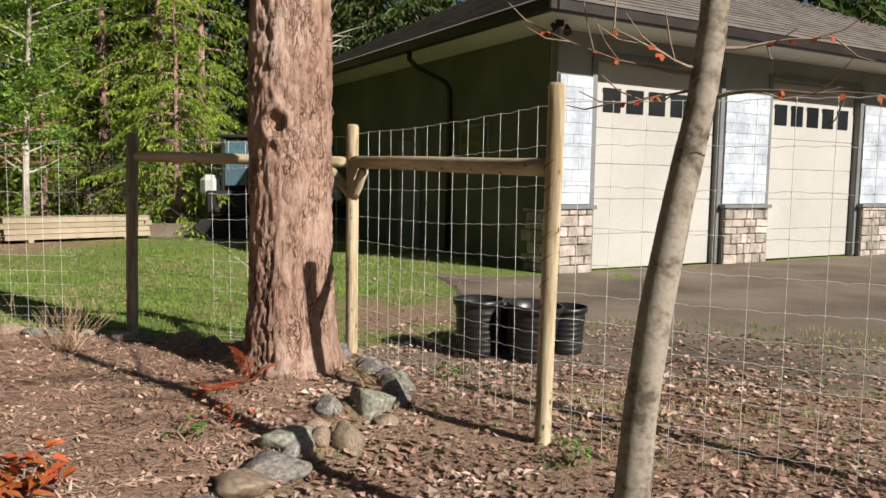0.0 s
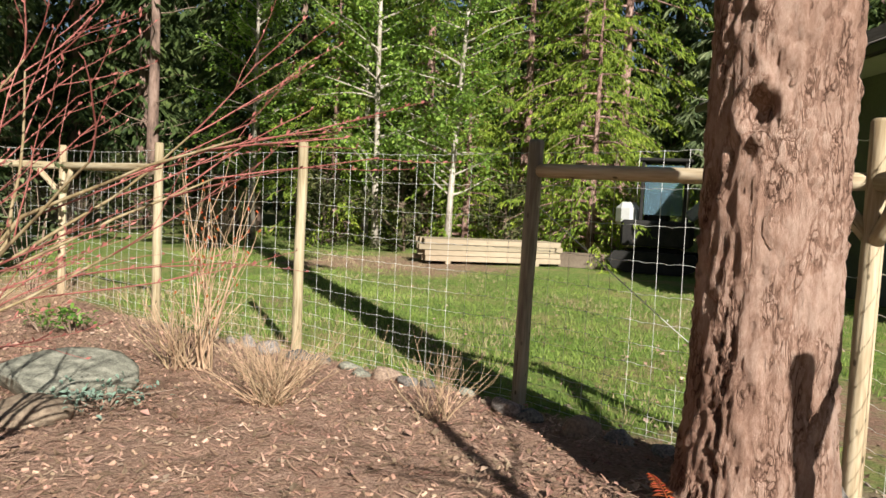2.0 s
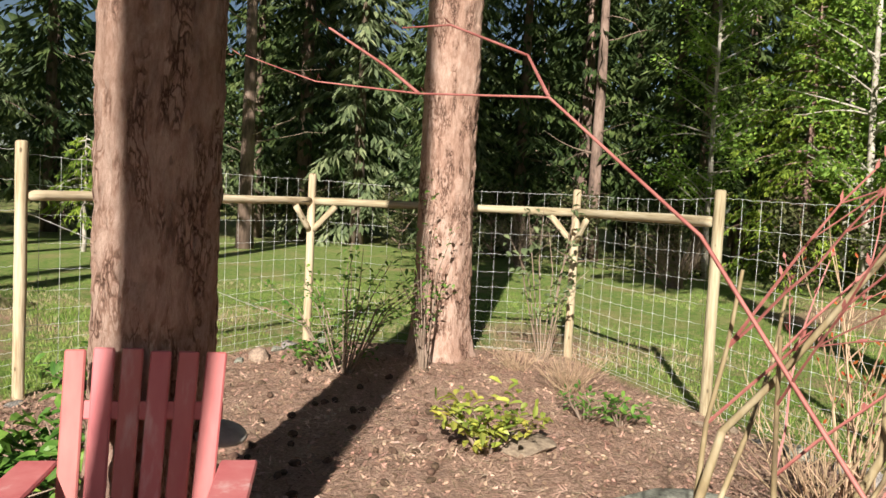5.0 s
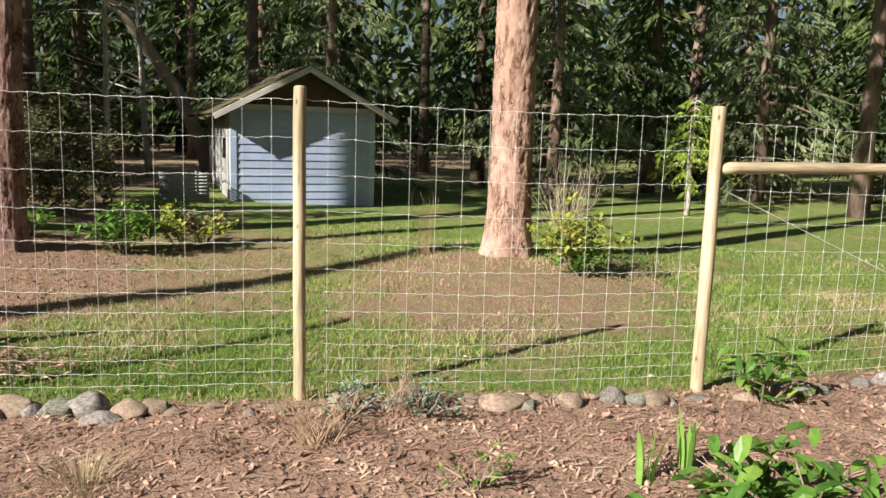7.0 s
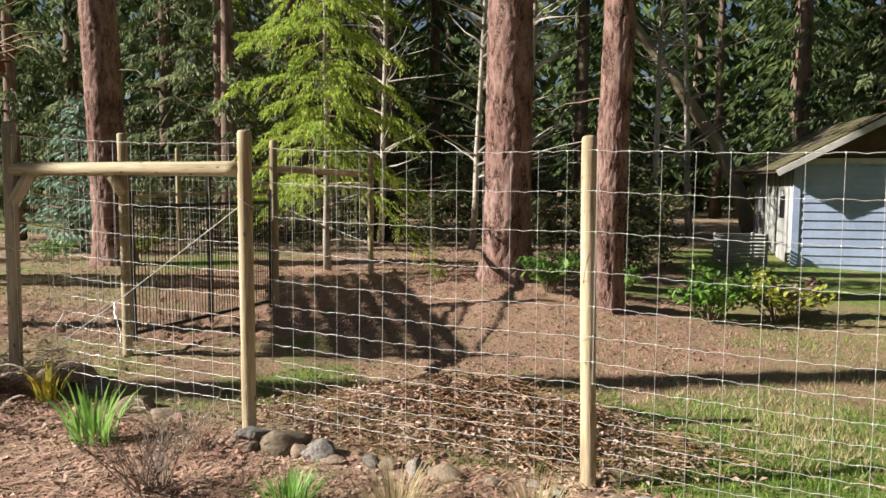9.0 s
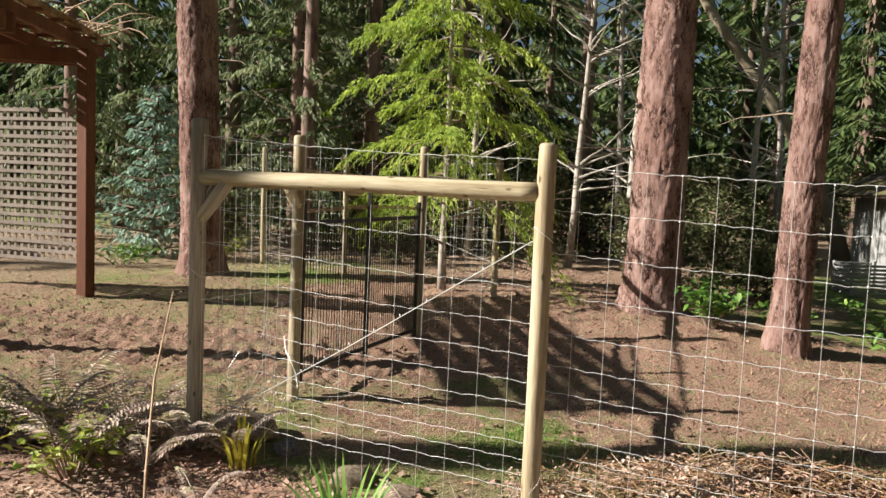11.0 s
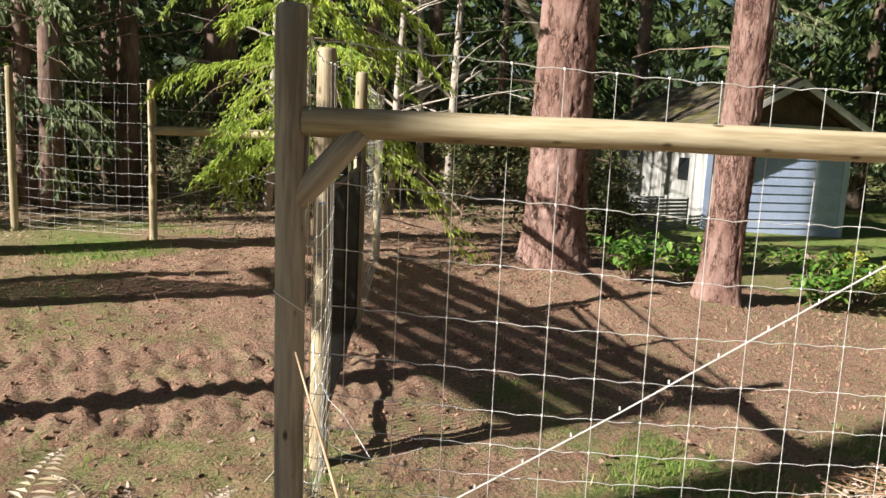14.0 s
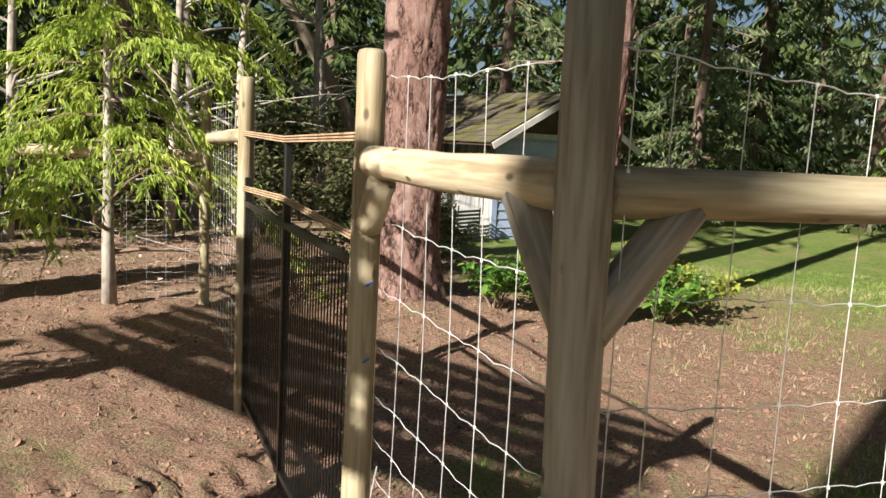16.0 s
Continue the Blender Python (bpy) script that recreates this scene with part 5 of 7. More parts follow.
# the front faces the lawn (-y in the shed's own axes is the outside of its front)
sbox("front_wall", 0, SW, 0.0, 0.08, -0.15, SH, "shed_blue", bevel=0)
sbox("back_wall", 0, SW, SD - 0.08, SD, -0.15, SH, "shed_blue", bevel=0)
sbox("side_wall", 0, 0.08, 0.08, SD - 0.08, -0.15, SH, "shed_white", bevel=0)
sbox("side_wall", SW - 0.08, SW, 0.08, SD - 0.08, -0.15, SH, "shed_blue", bevel=0)
for k in range(13):
    z = -0.02 + k * 0.152
    mb = MB()
    mb.box(SW + 0.01, 0.016, 0.15, pose(SW / 2, -0.018, z + 0.078, -7, 0, 0))
    part("clapboard", mb, M["shed_blue"], shed)
for x in (0.0, SW):
    sbox("corner_board", x - 0.06, x + 0.06, -0.045, -0.022, -0.1, SH + 0.04, "shed_blue", "pale corner board")
for k in range(22):
    y = 0.02 + k * 0.153
    sbox("board", -0.025, -0.002, y, y + 0.145, -0.05 + rnd(0, 0.03), SH, "shed_white")
sbox("side_door", -0.06, -0.027, 0.35, 1.05, 0.0, 1.6, "shed_white", "pale plank side door")
sbox("window_pane", -0.07, -0.061, 0.5, 0.85, 1.05, 1.45, "glass_dark", "small dark side window")
mb = MB()
mb.add([Vector(p) for p in ((0, 0.0, SH), (SW, 0.0, SH), (SW / 2, 0.0, SH + PK), (0, 0.08, SH), (SW, 0.08, SH), (SW / 2, 0.08, SH + PK))], [(0, 1, 2), (5, 4, 3), (0, 2, 5, 3), (1, 4, 5, 2)])
part("gable", mb, M["shed_brown"], shed, "dark brown boarded gable")
mb = MB()
mb.add([Vector(p) for p in ((0, SD - 0.08, SH), (SW, SD - 0.08, SH), (SW / 2, SD - 0.08, SH + PK), (0, SD, SH), (SW, SD, SH), (SW / 2, SD, SH + PK))], [(0, 1, 2), (5, 4, 3), (0, 2, 5, 3), (1, 4, 5, 2)])
part("gable", mb, M["shed_brown"], shed)
sbox("gable_band", -0.02, SW + 0.02, -0.05, -0.02, SH - 0.04, SH + 0.06, "fascia", "weathered board under the gable")
slope = math.hypot(SW / 2 + 0.42, PK * (SW / 2 + 0.42) / (SW / 2))
pitch = math.degrees(math.atan2(PK, SW / 2))
for sgn in (-1, 1):
    base = pose(SW / 2, 0, SH + PK + 0.05, 0, sgn * pitch, 0)
    mb = MB()
    mb.box(slope, SD + 0.8, 0.05, base @ pose(sgn * slope / 2, SD / 2, 0))
    roof = part("roof_slope", mb, M["shed_brown"], shed)
    for r in range(9):
        y = -0.4
        while y < SD + 0.38:
            w = min(rnd(0.16, 0.3), SD + 0.4 - y)
            mb = MB()
            mb.box(slope / 9 + 0.05, w - 0.008, 0.016, base @ pose(sgn * slope * (r + 0.5) / 9, y + w / 2, 0.04 + rnd(0, 0.012), 0, -sgn * 3, 0))
            part("shingle", mb, M["moss"], roof)
            y += w
    mb = MB()
    mb.box(slope, 0.03, 0.11, base @ pose(sgn * slope / 2, -0.42, -0.03), 0.004)
    part("barge_board", mb, M["fascia"], shed, "weathered pale barge board")

crate = thing("slatted_crate", -16.75, -6.8, -0.02, "grey weathered slatted crate beside the shed", "crate", rz=-27)
for x in (-0.35, 0.35):
    for y in (-0.22, 0.22):
        mb = MB()
        mb.box(0.05, 0.05, 0.72, pose(x, y, 0.35), 0.004)
        part("corner_post", mb, M["band"], crate)
slat = MB()
slat.box(0.72, 0.014, 0.04, None, 0.003)
slat_me = slat.mesh("slat")
end_slat = MB()
end_slat.box(0.014, 0.46, 0.04, None, 0.003)
end_me = end_slat.mesh("slat")
for k in range(11):
    for o in (-0.252, 0.252):
        part("slat", slat_me, M["band"], crate, m=pose(0, o, 0.05 + 0.062 * k))
    for o in (-0.382, 0.382):
        part("slat", end_me, M["band"], crate, m=pose(o, 0, 0.05 + 0.062 * k))

# ---- arbour ----
AX, AY = Vector((-5.62, -9.14, 0)), Vector((-4.6, -10.46, 0))
au = (AY - AX).normalized()
av = Vector((0.79, 0.61, 0))
arbour = thing("garden_arbour", -5.62, -9.14, 0.33, "red-brown timber arbour with lattice panel and brushwood roof", "arbour", rz=math.degrees(math.atan2(au.y, au.x)))
AW, AH = 1.67, 2.5
AINV = arbour.matrix_basis.inverted()
RL, RW = Vector((0.48, 0.877, 0)), Vector((0.877, -0.48, 0))
RLEN, RWID = 3.9, 1.55


def roof_at(along, across, z):
    """A place on the arbour's roof, in the arbour's own axes."""
    return AINV @ (Vector((-6.06, -9.92, 0.33 + z)) + RL * along + RW * across)


def timber(name, a, b, wide, deep):
    d = b - a
    mb = MB()
    mb.box(d.length, wide, deep, Matrix.Translation((a + b) / 2) @ d.to_track_quat("X", "Z").to_matrix().to_4x4(), 0.006)
    return part(name, mb, M["cedar_post"], arbour)


near_a, near_b = AINV @ Vector((-4.31, -7.7, 0.33)), AINV @ Vector((-3.3, -8.25, 0.33))
for x, y in ((0, 0), (AW, 0), near_a.xy, near_b.xy):
    mb = MB()
    mb.box(0.13, 0.13, AH + 0.1, pose(x, y, AH / 2 - 0.05), 0.008)
    part("post", mb, M["cedar_post"], arbour)
for along in (0.62, 2.5):
    for o in (-0.09, 0.09):
        timber("beam", roof_at(along + o, 0.05, AH - 0.03), roof_at(along + o, RWID - 0.05, AH - 0.03), 0.05, 0.16)
for across in (0.13, 0.645, 0.905, 1.42):
    timber("rafter", roof_at(0.05, across, AH + 0.11), roof_at(RLEN - 0.05, across, AH + 0.11), 0.05, 0.12)
for k in range(9):
    timber("batten", roof_at(0.1 + k * 0.46, 0.02, AH + 0.185), roof_at(0.1 + k * 0.46, RWID - 0.02, AH + 0.185), 0.05, 0.03)
mb = MB()
lanes = 6
for i in range(760):
    lane = i % lanes
    across = RWID * (lane + 0.5) / lanes + rnd(-0.052, 0.052)
    ln = rnd(0.6, 1.5)
    along = rnd(ln / 2 - 0.1, RLEN - ln / 2 + 0.1)
    z = AH + 0.215 + rnd(0, 0.06)
    sk = rnd(-0.012, 0.012)
    mb.tube([roof_at(along - ln / 2, across, z), roof_at(along, across + sk * 0.4, z + rnd(-0.005, 0.015)), roof_at(along + ln / 2, across + sk, z + rnd(-0.01, 0.03))], rnd(0.006, 0.012), 4)
for i in range(16):
    c, a = roof_at(rnd(0, RLEN), rnd(0, RWID), AH + 0.29), rnd(0, 6.28)
    d = Vector((math.cos(a), math.sin(a), rnd(-0.05, 0.15))) * rnd(0.2, 0.5)
    mb.tube([c - d, c, c + d], 0.006, 4)
part("brushwood", mb, M["reed"], arbour, "layer of brown brushwood sticks")["kind"] = "stuff"
for i in range(9):
    mb = MB()
    p = roof_at(rnd(0.0, 1.4), rnd(0.05, 0.4), AH + 0.28)
    d = Vector((-1, rnd(-0.6, 0.6), rnd(0.0, 0.8))).normalized()
    pts = [p]
    for k in range(5):
        pts.append(pts[-1] + d * 0.17)
        d = (d + Vector((rnd(-0.3, 0.2), rnd(-0.3, 0.3), rnd(-0.6, 0.1)))).normalized()
    mb.tube(pts, [0.01, 0.009, 0.008, 0.006, 0.004, 0.002], 5)
    part("twig", mb, M["straw"], arbour, "pale curling vine twig")
lat = part("lattice_panel", MB(), M["lattice"], arbour, "weathered square wooden lattice")
for i in range(17):
    mb = MB()
    mb.box(0.035, 0.012, 1.62, pose(0.1 + i * (AW - 0.2) / 16, 0.0, 1.12))
    part("slat", mb, M["lattice"], lat)
for i in range(18):
    mb = MB()
    mb.box(AW - 0.14, 0.012, 0.035, pose(AW / 2, 0.013, 0.34 + i * 1.56 / 17))
    part("slat", mb, M["lattice"], lat)

# ---- stones ----


def rock_mesh(name, seed, flat=0.7):
    """A field stone: a lumpy ball cut by a few broken faces, with worn edges."""
    rng = random.Random(seed)
    cuts = [(Vector((rng.uniform(-1, 1), rng.uniform(-1, 1), rng.uniform(-0.4, 1))).normalized(), rng.uniform(0.5, 0.8)) for _ in range(8)]
    bm = bmesh.new()
    bmesh.ops.create_icosphere(bm, subdivisions=3, radius=1.0)
    for v in bm.verts:
        v.co *= 1 + noise.noise(v.co * 1.1 + Vector((seed, 0, 0))) * 0.3
        for ax, lim in cuts:
            d = v.co.dot(ax)
            if d > lim:
                v.co -= ax * (d - lim) * 0.9
        v.co *= 1.18 + noise.noise(v.co * 3.2 + Vector((0, seed, 0))) * 0.12 + noise.noise(v.co * 7 + Vector((0, 0, seed))) * 0.05
        v.co.z *= flat
    me = bpy.data.meshes.new(name)
    bm.to_mesh(me)
    bm.free()
    me.shade_smooth()
    return me


ROCKS = {m: [rock_mesh("stone", s + len(m), f) for s, f in ((1.3, 0.75), (4.4, 0.62), (7.9, 0.9), (9.6, 0.8), (12.7, 0.7))] for m in ("stone", "stone_tan", "stone_green")}
ROCK_LABEL = {"stone": "grey field stone edging the garden bed", "stone_tan": "tan field stone edging the garden bed", "stone_green": "pale lichen-covered stone edging the garden bed"}


def rock(x, y, sx, sy, sz, material="stone", rz=None, sink=0.35, label="", tip=0):
    me = random.choice(ROCKS[material])
    if not me.materials:
        me.materials.append(M[material])
    ob = new("stone", me)
    z = ground_z(x, y) + sz * (1 - 2 * sink) * 0.6
    ob.matrix_basis = pose(x, y, z, rnd(-8, 8), tip, rnd(0, 360) if rz is None else rz) @ Matrix.Diagonal((sx, sy, sz, 1))
    return tagged(ob, label or ROCK_LABEL[material], "stone", "edging stones")


for x, y, a, b, c, m in ((-2.56, 5.36, 0.13, 0.12, 0.10, "stone_green"), (-2.32, 5.52, 0.07, 0.09, 0.15, "stone_tan"), (-2.36, 6.05, 0.12, 0.13, 0.13, "stone_green"), (-2.56, 5.88, 0.07, 0.07, 0.10, "stone"), (-2.33, 6.55, 0.10, 0.12, 0.11, "stone_green"),
                         (-2.57, 6.9, 0.10, 0.12, 0.09, "stone"), (-2.95, 7.15, 0.10, 0.14, 0.09, "stone"), (-2.52, 5.08, 0.15, 0.13, 0.07, "stone"), (-2.58, 4.88, 0.13, 0.14, 0.08, "stone_tan"), (-2.5, 5.56, 0.06, 0.06, 0.07, "stone_tan"), (-2.45, 5.45, 0.06, 0.06, 0.09, "stone_tan"),
                         (-2.24, 5.9, 0.06, 0.07, 0.07, "stone_tan"), (-2.44, 6.75, 0.09, 0.09, 0.08, "stone"), (-2.66, 7.02, 0.08, 0.08, 0.07, "stone"), (-2.28, 6.28, 0.09, 0.1, 0.1, "stone"), (-2.5, 5.28, 0.06, 0.07, 0.05, "stone"), (-2.62, 4.62, 0.12, 0.1, 0.07, "stone")):
    rock(x, y, a, b, c, m, sink=0.25)
for a, b, step, inset in (("p1", "p2", 0.24, 0.2), ("p2", "p3", 0.2, 0.18), ("p3", "p4", 0.3, 0.2), ("q1", "q0", 0.3, 0.25), ("q0", "r1", 0.17, 0.2), ("r1", "r2", 0.17, 0.2), ("r2", "r3", 0.22, 0.2)):
    pa, pb = Vector((*POSTS[a], 0)), Vector((*POSTS[b], 0))
    d = (pb - pa)
    ln = d.length
    d.normalize()
    s = Vector((-d.y, d.x, 0))
    u = 0.1
    while u < ln - 0.05:
        p = pa + d * u + s * (inset + rnd(-0.06, 0.08))
        w = rnd(0.03, 0.092)
        rock(p.x, p.y, w * rnd(0.9, 1.5), w, w * rnd(0.7, 1.15), random.choice(("stone", "stone", "stone_tan", "stone_tan", "stone_green")), math.degrees(math.atan2(d.y, d.x)) + rnd(-25, 25), 0.22)
        u += step * rnd(0.45, 1.15)
for x, y, a, b, c, m, l in ((-6.75, 5.55, 0.46, 0.34, 0.20, "stone_green", "broad low lichen-covered boulder in the garden bed"), (-6.25, 5.2, 0.22, 0.18, 0.12, "stone_tan", "pale rounded stone beside the boulder"), 
                            (-5.86, -4.9, 0.17, 0.15, 0.13, "stone_tan", "round brown stone beside the yellow leaves"), (-6.08, -4.1, 0.12, 0.1, 0.08, "stone_tan", ""), (-6.22, -3.8, 0.1, 0.09, 0.06, "stone_tan", ""), (-6.6, -2.72, 0.12, 0.1, 0.1, "stone_tan", "rounded brown stone by the fence"), (-6.5, -3.0, 0.13, 0.08, 0.06, "stone", ""), (-5.95, -4.62, 0.09, 0.08, 0.07, "stone", ""),
                            (-4.75, -5.3, 0.16, 0.14, 0.1, "stone_tan", ""), (-8.2, 5.5, 0.2, 0.16, 0.06, "stone_tan", "flat tan stone in the mulch")):
    rock(x, y, a, b, c, m, sink=0.22, label=l)

# ---- red chair ----
chair = thing("adirondack_chair", -6.50, 3.36, 0.04, "worn red wooden adirondack chair against a fir trunk", "chair", rz=79)
# local axes: x across, +y is the back, z up
for i in range(6):
    x = -0.2 + i * 0.08
    mb = MB()
    tilt = 15
    fan = x * 10
    mb.box(0.066, 0.018, 0.66 + (0.015 if i in (1, 2) else 0), pose(x, 0.16, 0.30, -tilt, 0, 0) @ pose(0, 0, 0, 0, fan, 0) @ pose(0, 0, 0.30, 0, 0, 0), 0.006)
    part("back_slat", mb, M["red_paint"], chair)
for i in range(5):
    mb = MB()
    mb.box(0.52, 0.085, 0.018, pose(0, -0.26 + i * 0.095, 0.36 - i * 0.016, -10, 0, 0), 0.004)
    part("seat_slat", mb, M["red_paint"], chair)
for s in (-1, 1):
    mb = MB()
    mb.box(0.12, 0.66, 0.02, pose(s * 0.31, -0.06, 0.55, 0, 0, 0), 0.008)
    part("armrest", mb, M["red_paint"], chair)
    mb = MB()
    mb.box(0.09, 0.022, 0.55, pose(s * 0.29, -0.30, 0.27, 0, 0, 90), 0.004)
    part("front_leg", mb, M["red_paint"], chair)
    mb = MB()
    mb.box(0.022, 0.85, 0.10, pose(s * 0.265, 0.05, 0.24, -20, 0, 0), 0.004)
    part("side_rail", mb, M["red_paint"], chair)
for z, y in ((0.42, 0.20), (0.72, 0.285)):
    mb = MB()
    mb.box(0.5, 0.02, 0.06, pose(0, y, z, -15, 0, 0), 0.004)
    part("back_crosspiece", mb, M["red_paint"], chair)
conk = MB()
conk.lathe([(0.001, 0.03), (0.06, 0.028), (0.095, 0.012), (0.1, 0.0), (0.07, -0.015), (0.001, -0.02)], 18)
fung = part("bracket_fungus", conk, M["stump"], None, "", True, pose(-6.93, 3.665, 0.62, 0, 12, 30))
tagged(fung, "pale bracket fungus on the fir trunk", "fungus")

# ---- plants ----


def leafy(name, x, y, r, h, n, leaf, mat_leaf, label, stems=14, group="garden shrubs", twig_mat="twig", ratio=0.5, flat=1.0):
    t = thing(name, x, y, ground_z(x, y), label, "shrub", group)
    st, fo = MB(), MB()
    for i in range(stems):
        a, u = rnd(0, 6.28), math.sqrt(random.random())
        end = Vector((r * u * math.cos(a), r * u * math.sin(a), h * (1 - 0.45 * u * u) * rnd(0.7, 1.05)))
        mid = end * 0.5 + Vector((rnd(-0.06, 0.06), rnd(-0.06, 0.06), h * 0.12))
        st.tube([(end.x * 0.1, end.y * 0.1, -0.02), mid, end], [0.007, 0.005, 0.002], 5, False)
        for j in range(n // stems):
            q = rnd(0.25, 1.02)
            p = (mid * 2 * q if q < 0.5 else mid.lerp(end, q * 2 - 1)) + Vector((rnd(-1, 1), rnd(-1, 1), rnd(-0.6, 0.8))) * 0.07
            p.z = max(p.z, 0.015)
            d = Vector((rnd(-1, 1), rnd(-1, 1), rnd(-0.35, 0.7) * flat)).normalized()
            nn = Vector((rnd(-0.5, 0.5), rnd(-0.5, 0.5), 1)).normalized()
            L, W = leaf * rnd(0.6, 1.25), leaf * ratio * rnd(0.8, 1.2)
            sd = d.cross(nn).normalized() * W / 2
            up = nn * W * 0.22
            fo.add([p, p + d * L * 0.35 + sd + up, p + d * L * 0.75 + sd * 0.75 + up * 0.6, p + d * L - nn * L * 0.12, p + d * L * 0.75 - sd * 0.75 + up * 0.6, p + d * L * 0.35 - sd + up, p + d * L * 0.5], [(0, 1, 2, 6), (6, 2, 3), (6, 3, 4), (0, 6, 4, 5)])
    part("stemwork", st, M[twig_mat], t)["kind"] = "stuff"
    part("foliage", fo, M[mat_leaf], t)["kind"] = "stuff"
    return t


def twiggy(name, x, y, r, h, n, label, mat_twig="twig", thick=0.006, spread=0.5, buds=None, group="garden shrubs", forks=2):
    t = thing(name, x, y, ground_z(x, y) - 0.02, label, "shrub", group)
    mb, bd = MB(), MB()
    for i in range(n):
        a = rnd(0, 6.28)
        p = Vector((rnd(-0.06, 0.06), rnd(-0.06, 0.06), 0)) * (1 + r)
        d = Vector((math.cos(a) * spread * rnd(0.2, 1), math.sin(a) * spread * rnd(0.2, 1), 1)).normalized()
        ln = h * rnd(0.6, 1.1) / max(d.z, 0.5)
        pts = [p]
        for k in range(6):
            pts.append(pts[-1] + d * ln / 6)
            d = (d + Vector((rnd(-0.22, 0.22), rnd(-0.22, 0.22), rnd(-0.08, 0.12)))).normalized()
        mb.tube(pts, [thick * (1 - 0.13 * k) for k in range(7)], 5, False)
        for f in range(forks):
            k = random.randint(2, 5)
            q = pts[k]
            e = (d + Vector((rnd(-1, 1), rnd(-1, 1), rnd(-0.1, 0.6)))).normalized()
            sub = [q, q + e * ln * 0.14, q + (e + Vector((0, 0, 0.3))).normalized() * ln * 0.28]
            mb.tube(sub, [thick * 0.5, thick * 0.4, thick * 0.2], 4, False)
            if buds:
                for c in sub[1:]:
                    bd.spray(c, Vector((rnd(-1, 1), rnd(-1, 1), 1)).normalized(), Vector((1, 0, 0.2)).normalized(), 0.035, 0.018)
    part("twigwork", mb, M[mat_twig], t)["kind"] = "stuff"
    if buds:
        part("budwork", bd, M[buds], t)["kind"] = "stuff"
    return t


def blades(name, x, y, r, h, n, w, material, label, lean=0.5, group="bulbs and tufts"):
    t = thing(name, x, y, ground_z(x, y), label, "plant", group)
    for i in range(1):
        mb = MB()
        for j in range(n):
            a, u = rnd(0, 6.28), math.sqrt(random.random())
            p = Vector((r * 0.45 * u * math.cos(a), r * 0.45 * u * math.sin(a), -0.01))
            o = Vector((math.cos(a), math.sin(a), 0))
            L = h * rnd(0.6, 1.1)
            le = lean * u * rnd(0.5, 1.3)
            sd = Vector((-o.y, o.x, 0)) * w / 2
            vs = []
            for k in range(5):
                f = k / 4
                c = p + o * L * le * f * f + Vector((0, 0, L * f * (1 - 0.25 * le * f)))
                ww = sd * (1.0 - f ** 2.2) * (0.7 + 0.6 * f)
                vs += [c - ww, c + ww]
            mb.add(vs, [(2 * k, 2 * k + 1, 2 * k + 3, 2 * k + 2) for k in range(4)])
        part("leafage", mb, M[material], t)["kind"] = "stuff"
    return t


def fern(name, x, y, r, n, material, label, up=0.8, z=None):
    t = thing(name, x, y, ground_z(x, y), label, "fern", "ferns")
    for i in range(n):
        mb = MB()
        a = i * 2.4 + rnd(-0.3, 0.3)
        o = Vector((math.cos(a), math.sin(a), 0))
        L = r * rnd(0.7, 1.15)
        rise = up * rnd(0.6, 1.1)
        pts = [o * L * f + Vector((0, 0, L * (rise * f - 0.55 * rise * f * f) + 0.01)) for f in [k / 12 for k in range(13)]]
        mb.tube(pts, [0.004 * (1 - 0.07 * k) for k in range(13)], 4, False)
        lat_d = Vector((-o.y, o.x, 0))
        for k in range(1, 13):
            w = L * 0.19 * math.sin(math.pi * min(1, (k + 1.5) / 13) ** 0.8) + 0.012
            for s in (-1, 1):
                for h in (0, 0.5):
                    c = pts[k] if h == 0 else pts[k].lerp(pts[k - 1], 0.5)
                    d = (lat_d * s + o * 0.45 + Vector((0, 0, rnd(-0.15, 0.1)))).normalized()
                    mb.spray(c, d, Vector((0, 0, 1)), w * rnd(0.85, 1.1), L * 0.045, 0.006)
        part("frond", mb, M[material], t)
    return t


fern("fallen_fern", -3.36, 6.05, 0.24, 4, "fern_red", "rust-red withered fern below the fir", up=0.25)
fern("upright_fern", -3.2, 6.28, 0.22, 3, "fern_red", "small rusty brown fern by the trunk", up=1.8)
leafy("red_leaf_shrub", -3.42, 4.62, 0.28, 0.16, 60, 0.09, "fern_red", "low shrub with dark red lobed leaves", 8)
leafy("red_leaf_shrub", -3.02, 5.6, 0.14, 0.1, 26, 0.05, "fern_red", "small red-leaved seedling in the mulch", 5)
leafy("weed", -3.1, 5.35, 0.14, 0.08, 26, 0.05, "leaf", "small green weed in the mulch", 5)
leafy("weed", -2.1, 6.95, 0.14, 0.08, 40, 0.04, "leaf", "small green weed by the stones", 6)
leafy("weed", -1.25, 5.5, 0.16, 0.12, 60, 0.035, "leaf", "tuft of green weed at the post", 8)

twiggy("bare_shrub", -6.78, 6.55, 0.4, 1.35, 16, "leafless tan shrub with reddish buds by the fence", "straw", 0.007, 0.42, "fern_red")
twiggy("bare_shrub", -6.85, 6.4, 0.5, 0.55, 44, "low dense tangle of pale bare twigs", "straw", 0.005, 1.2)
twiggy("dry_heather", -5.75, 6.35, 0.5, 0.40, 90, "low mound of dry pinkish-brown stems", "straw", 0.003, 1.9)
twiggy("dry_heather", -6.1, 6.65, 0.4, 0.34, 60, "low mound of dry brown stems by the fence", "straw", 0.003, 1.9)
twiggy("dry_heather", -4.95, 6.95, 0.4, 0.42, 30, "sparse pale dry stalks by the fence", "straw", 0.003, 1.2)
leafy("grey_leaf_shrub", -6.25, 5.6, 0.4, 0.14, 220, 0.04, "spruce", "low mat of blue-grey foliage beside the boulder", 16)
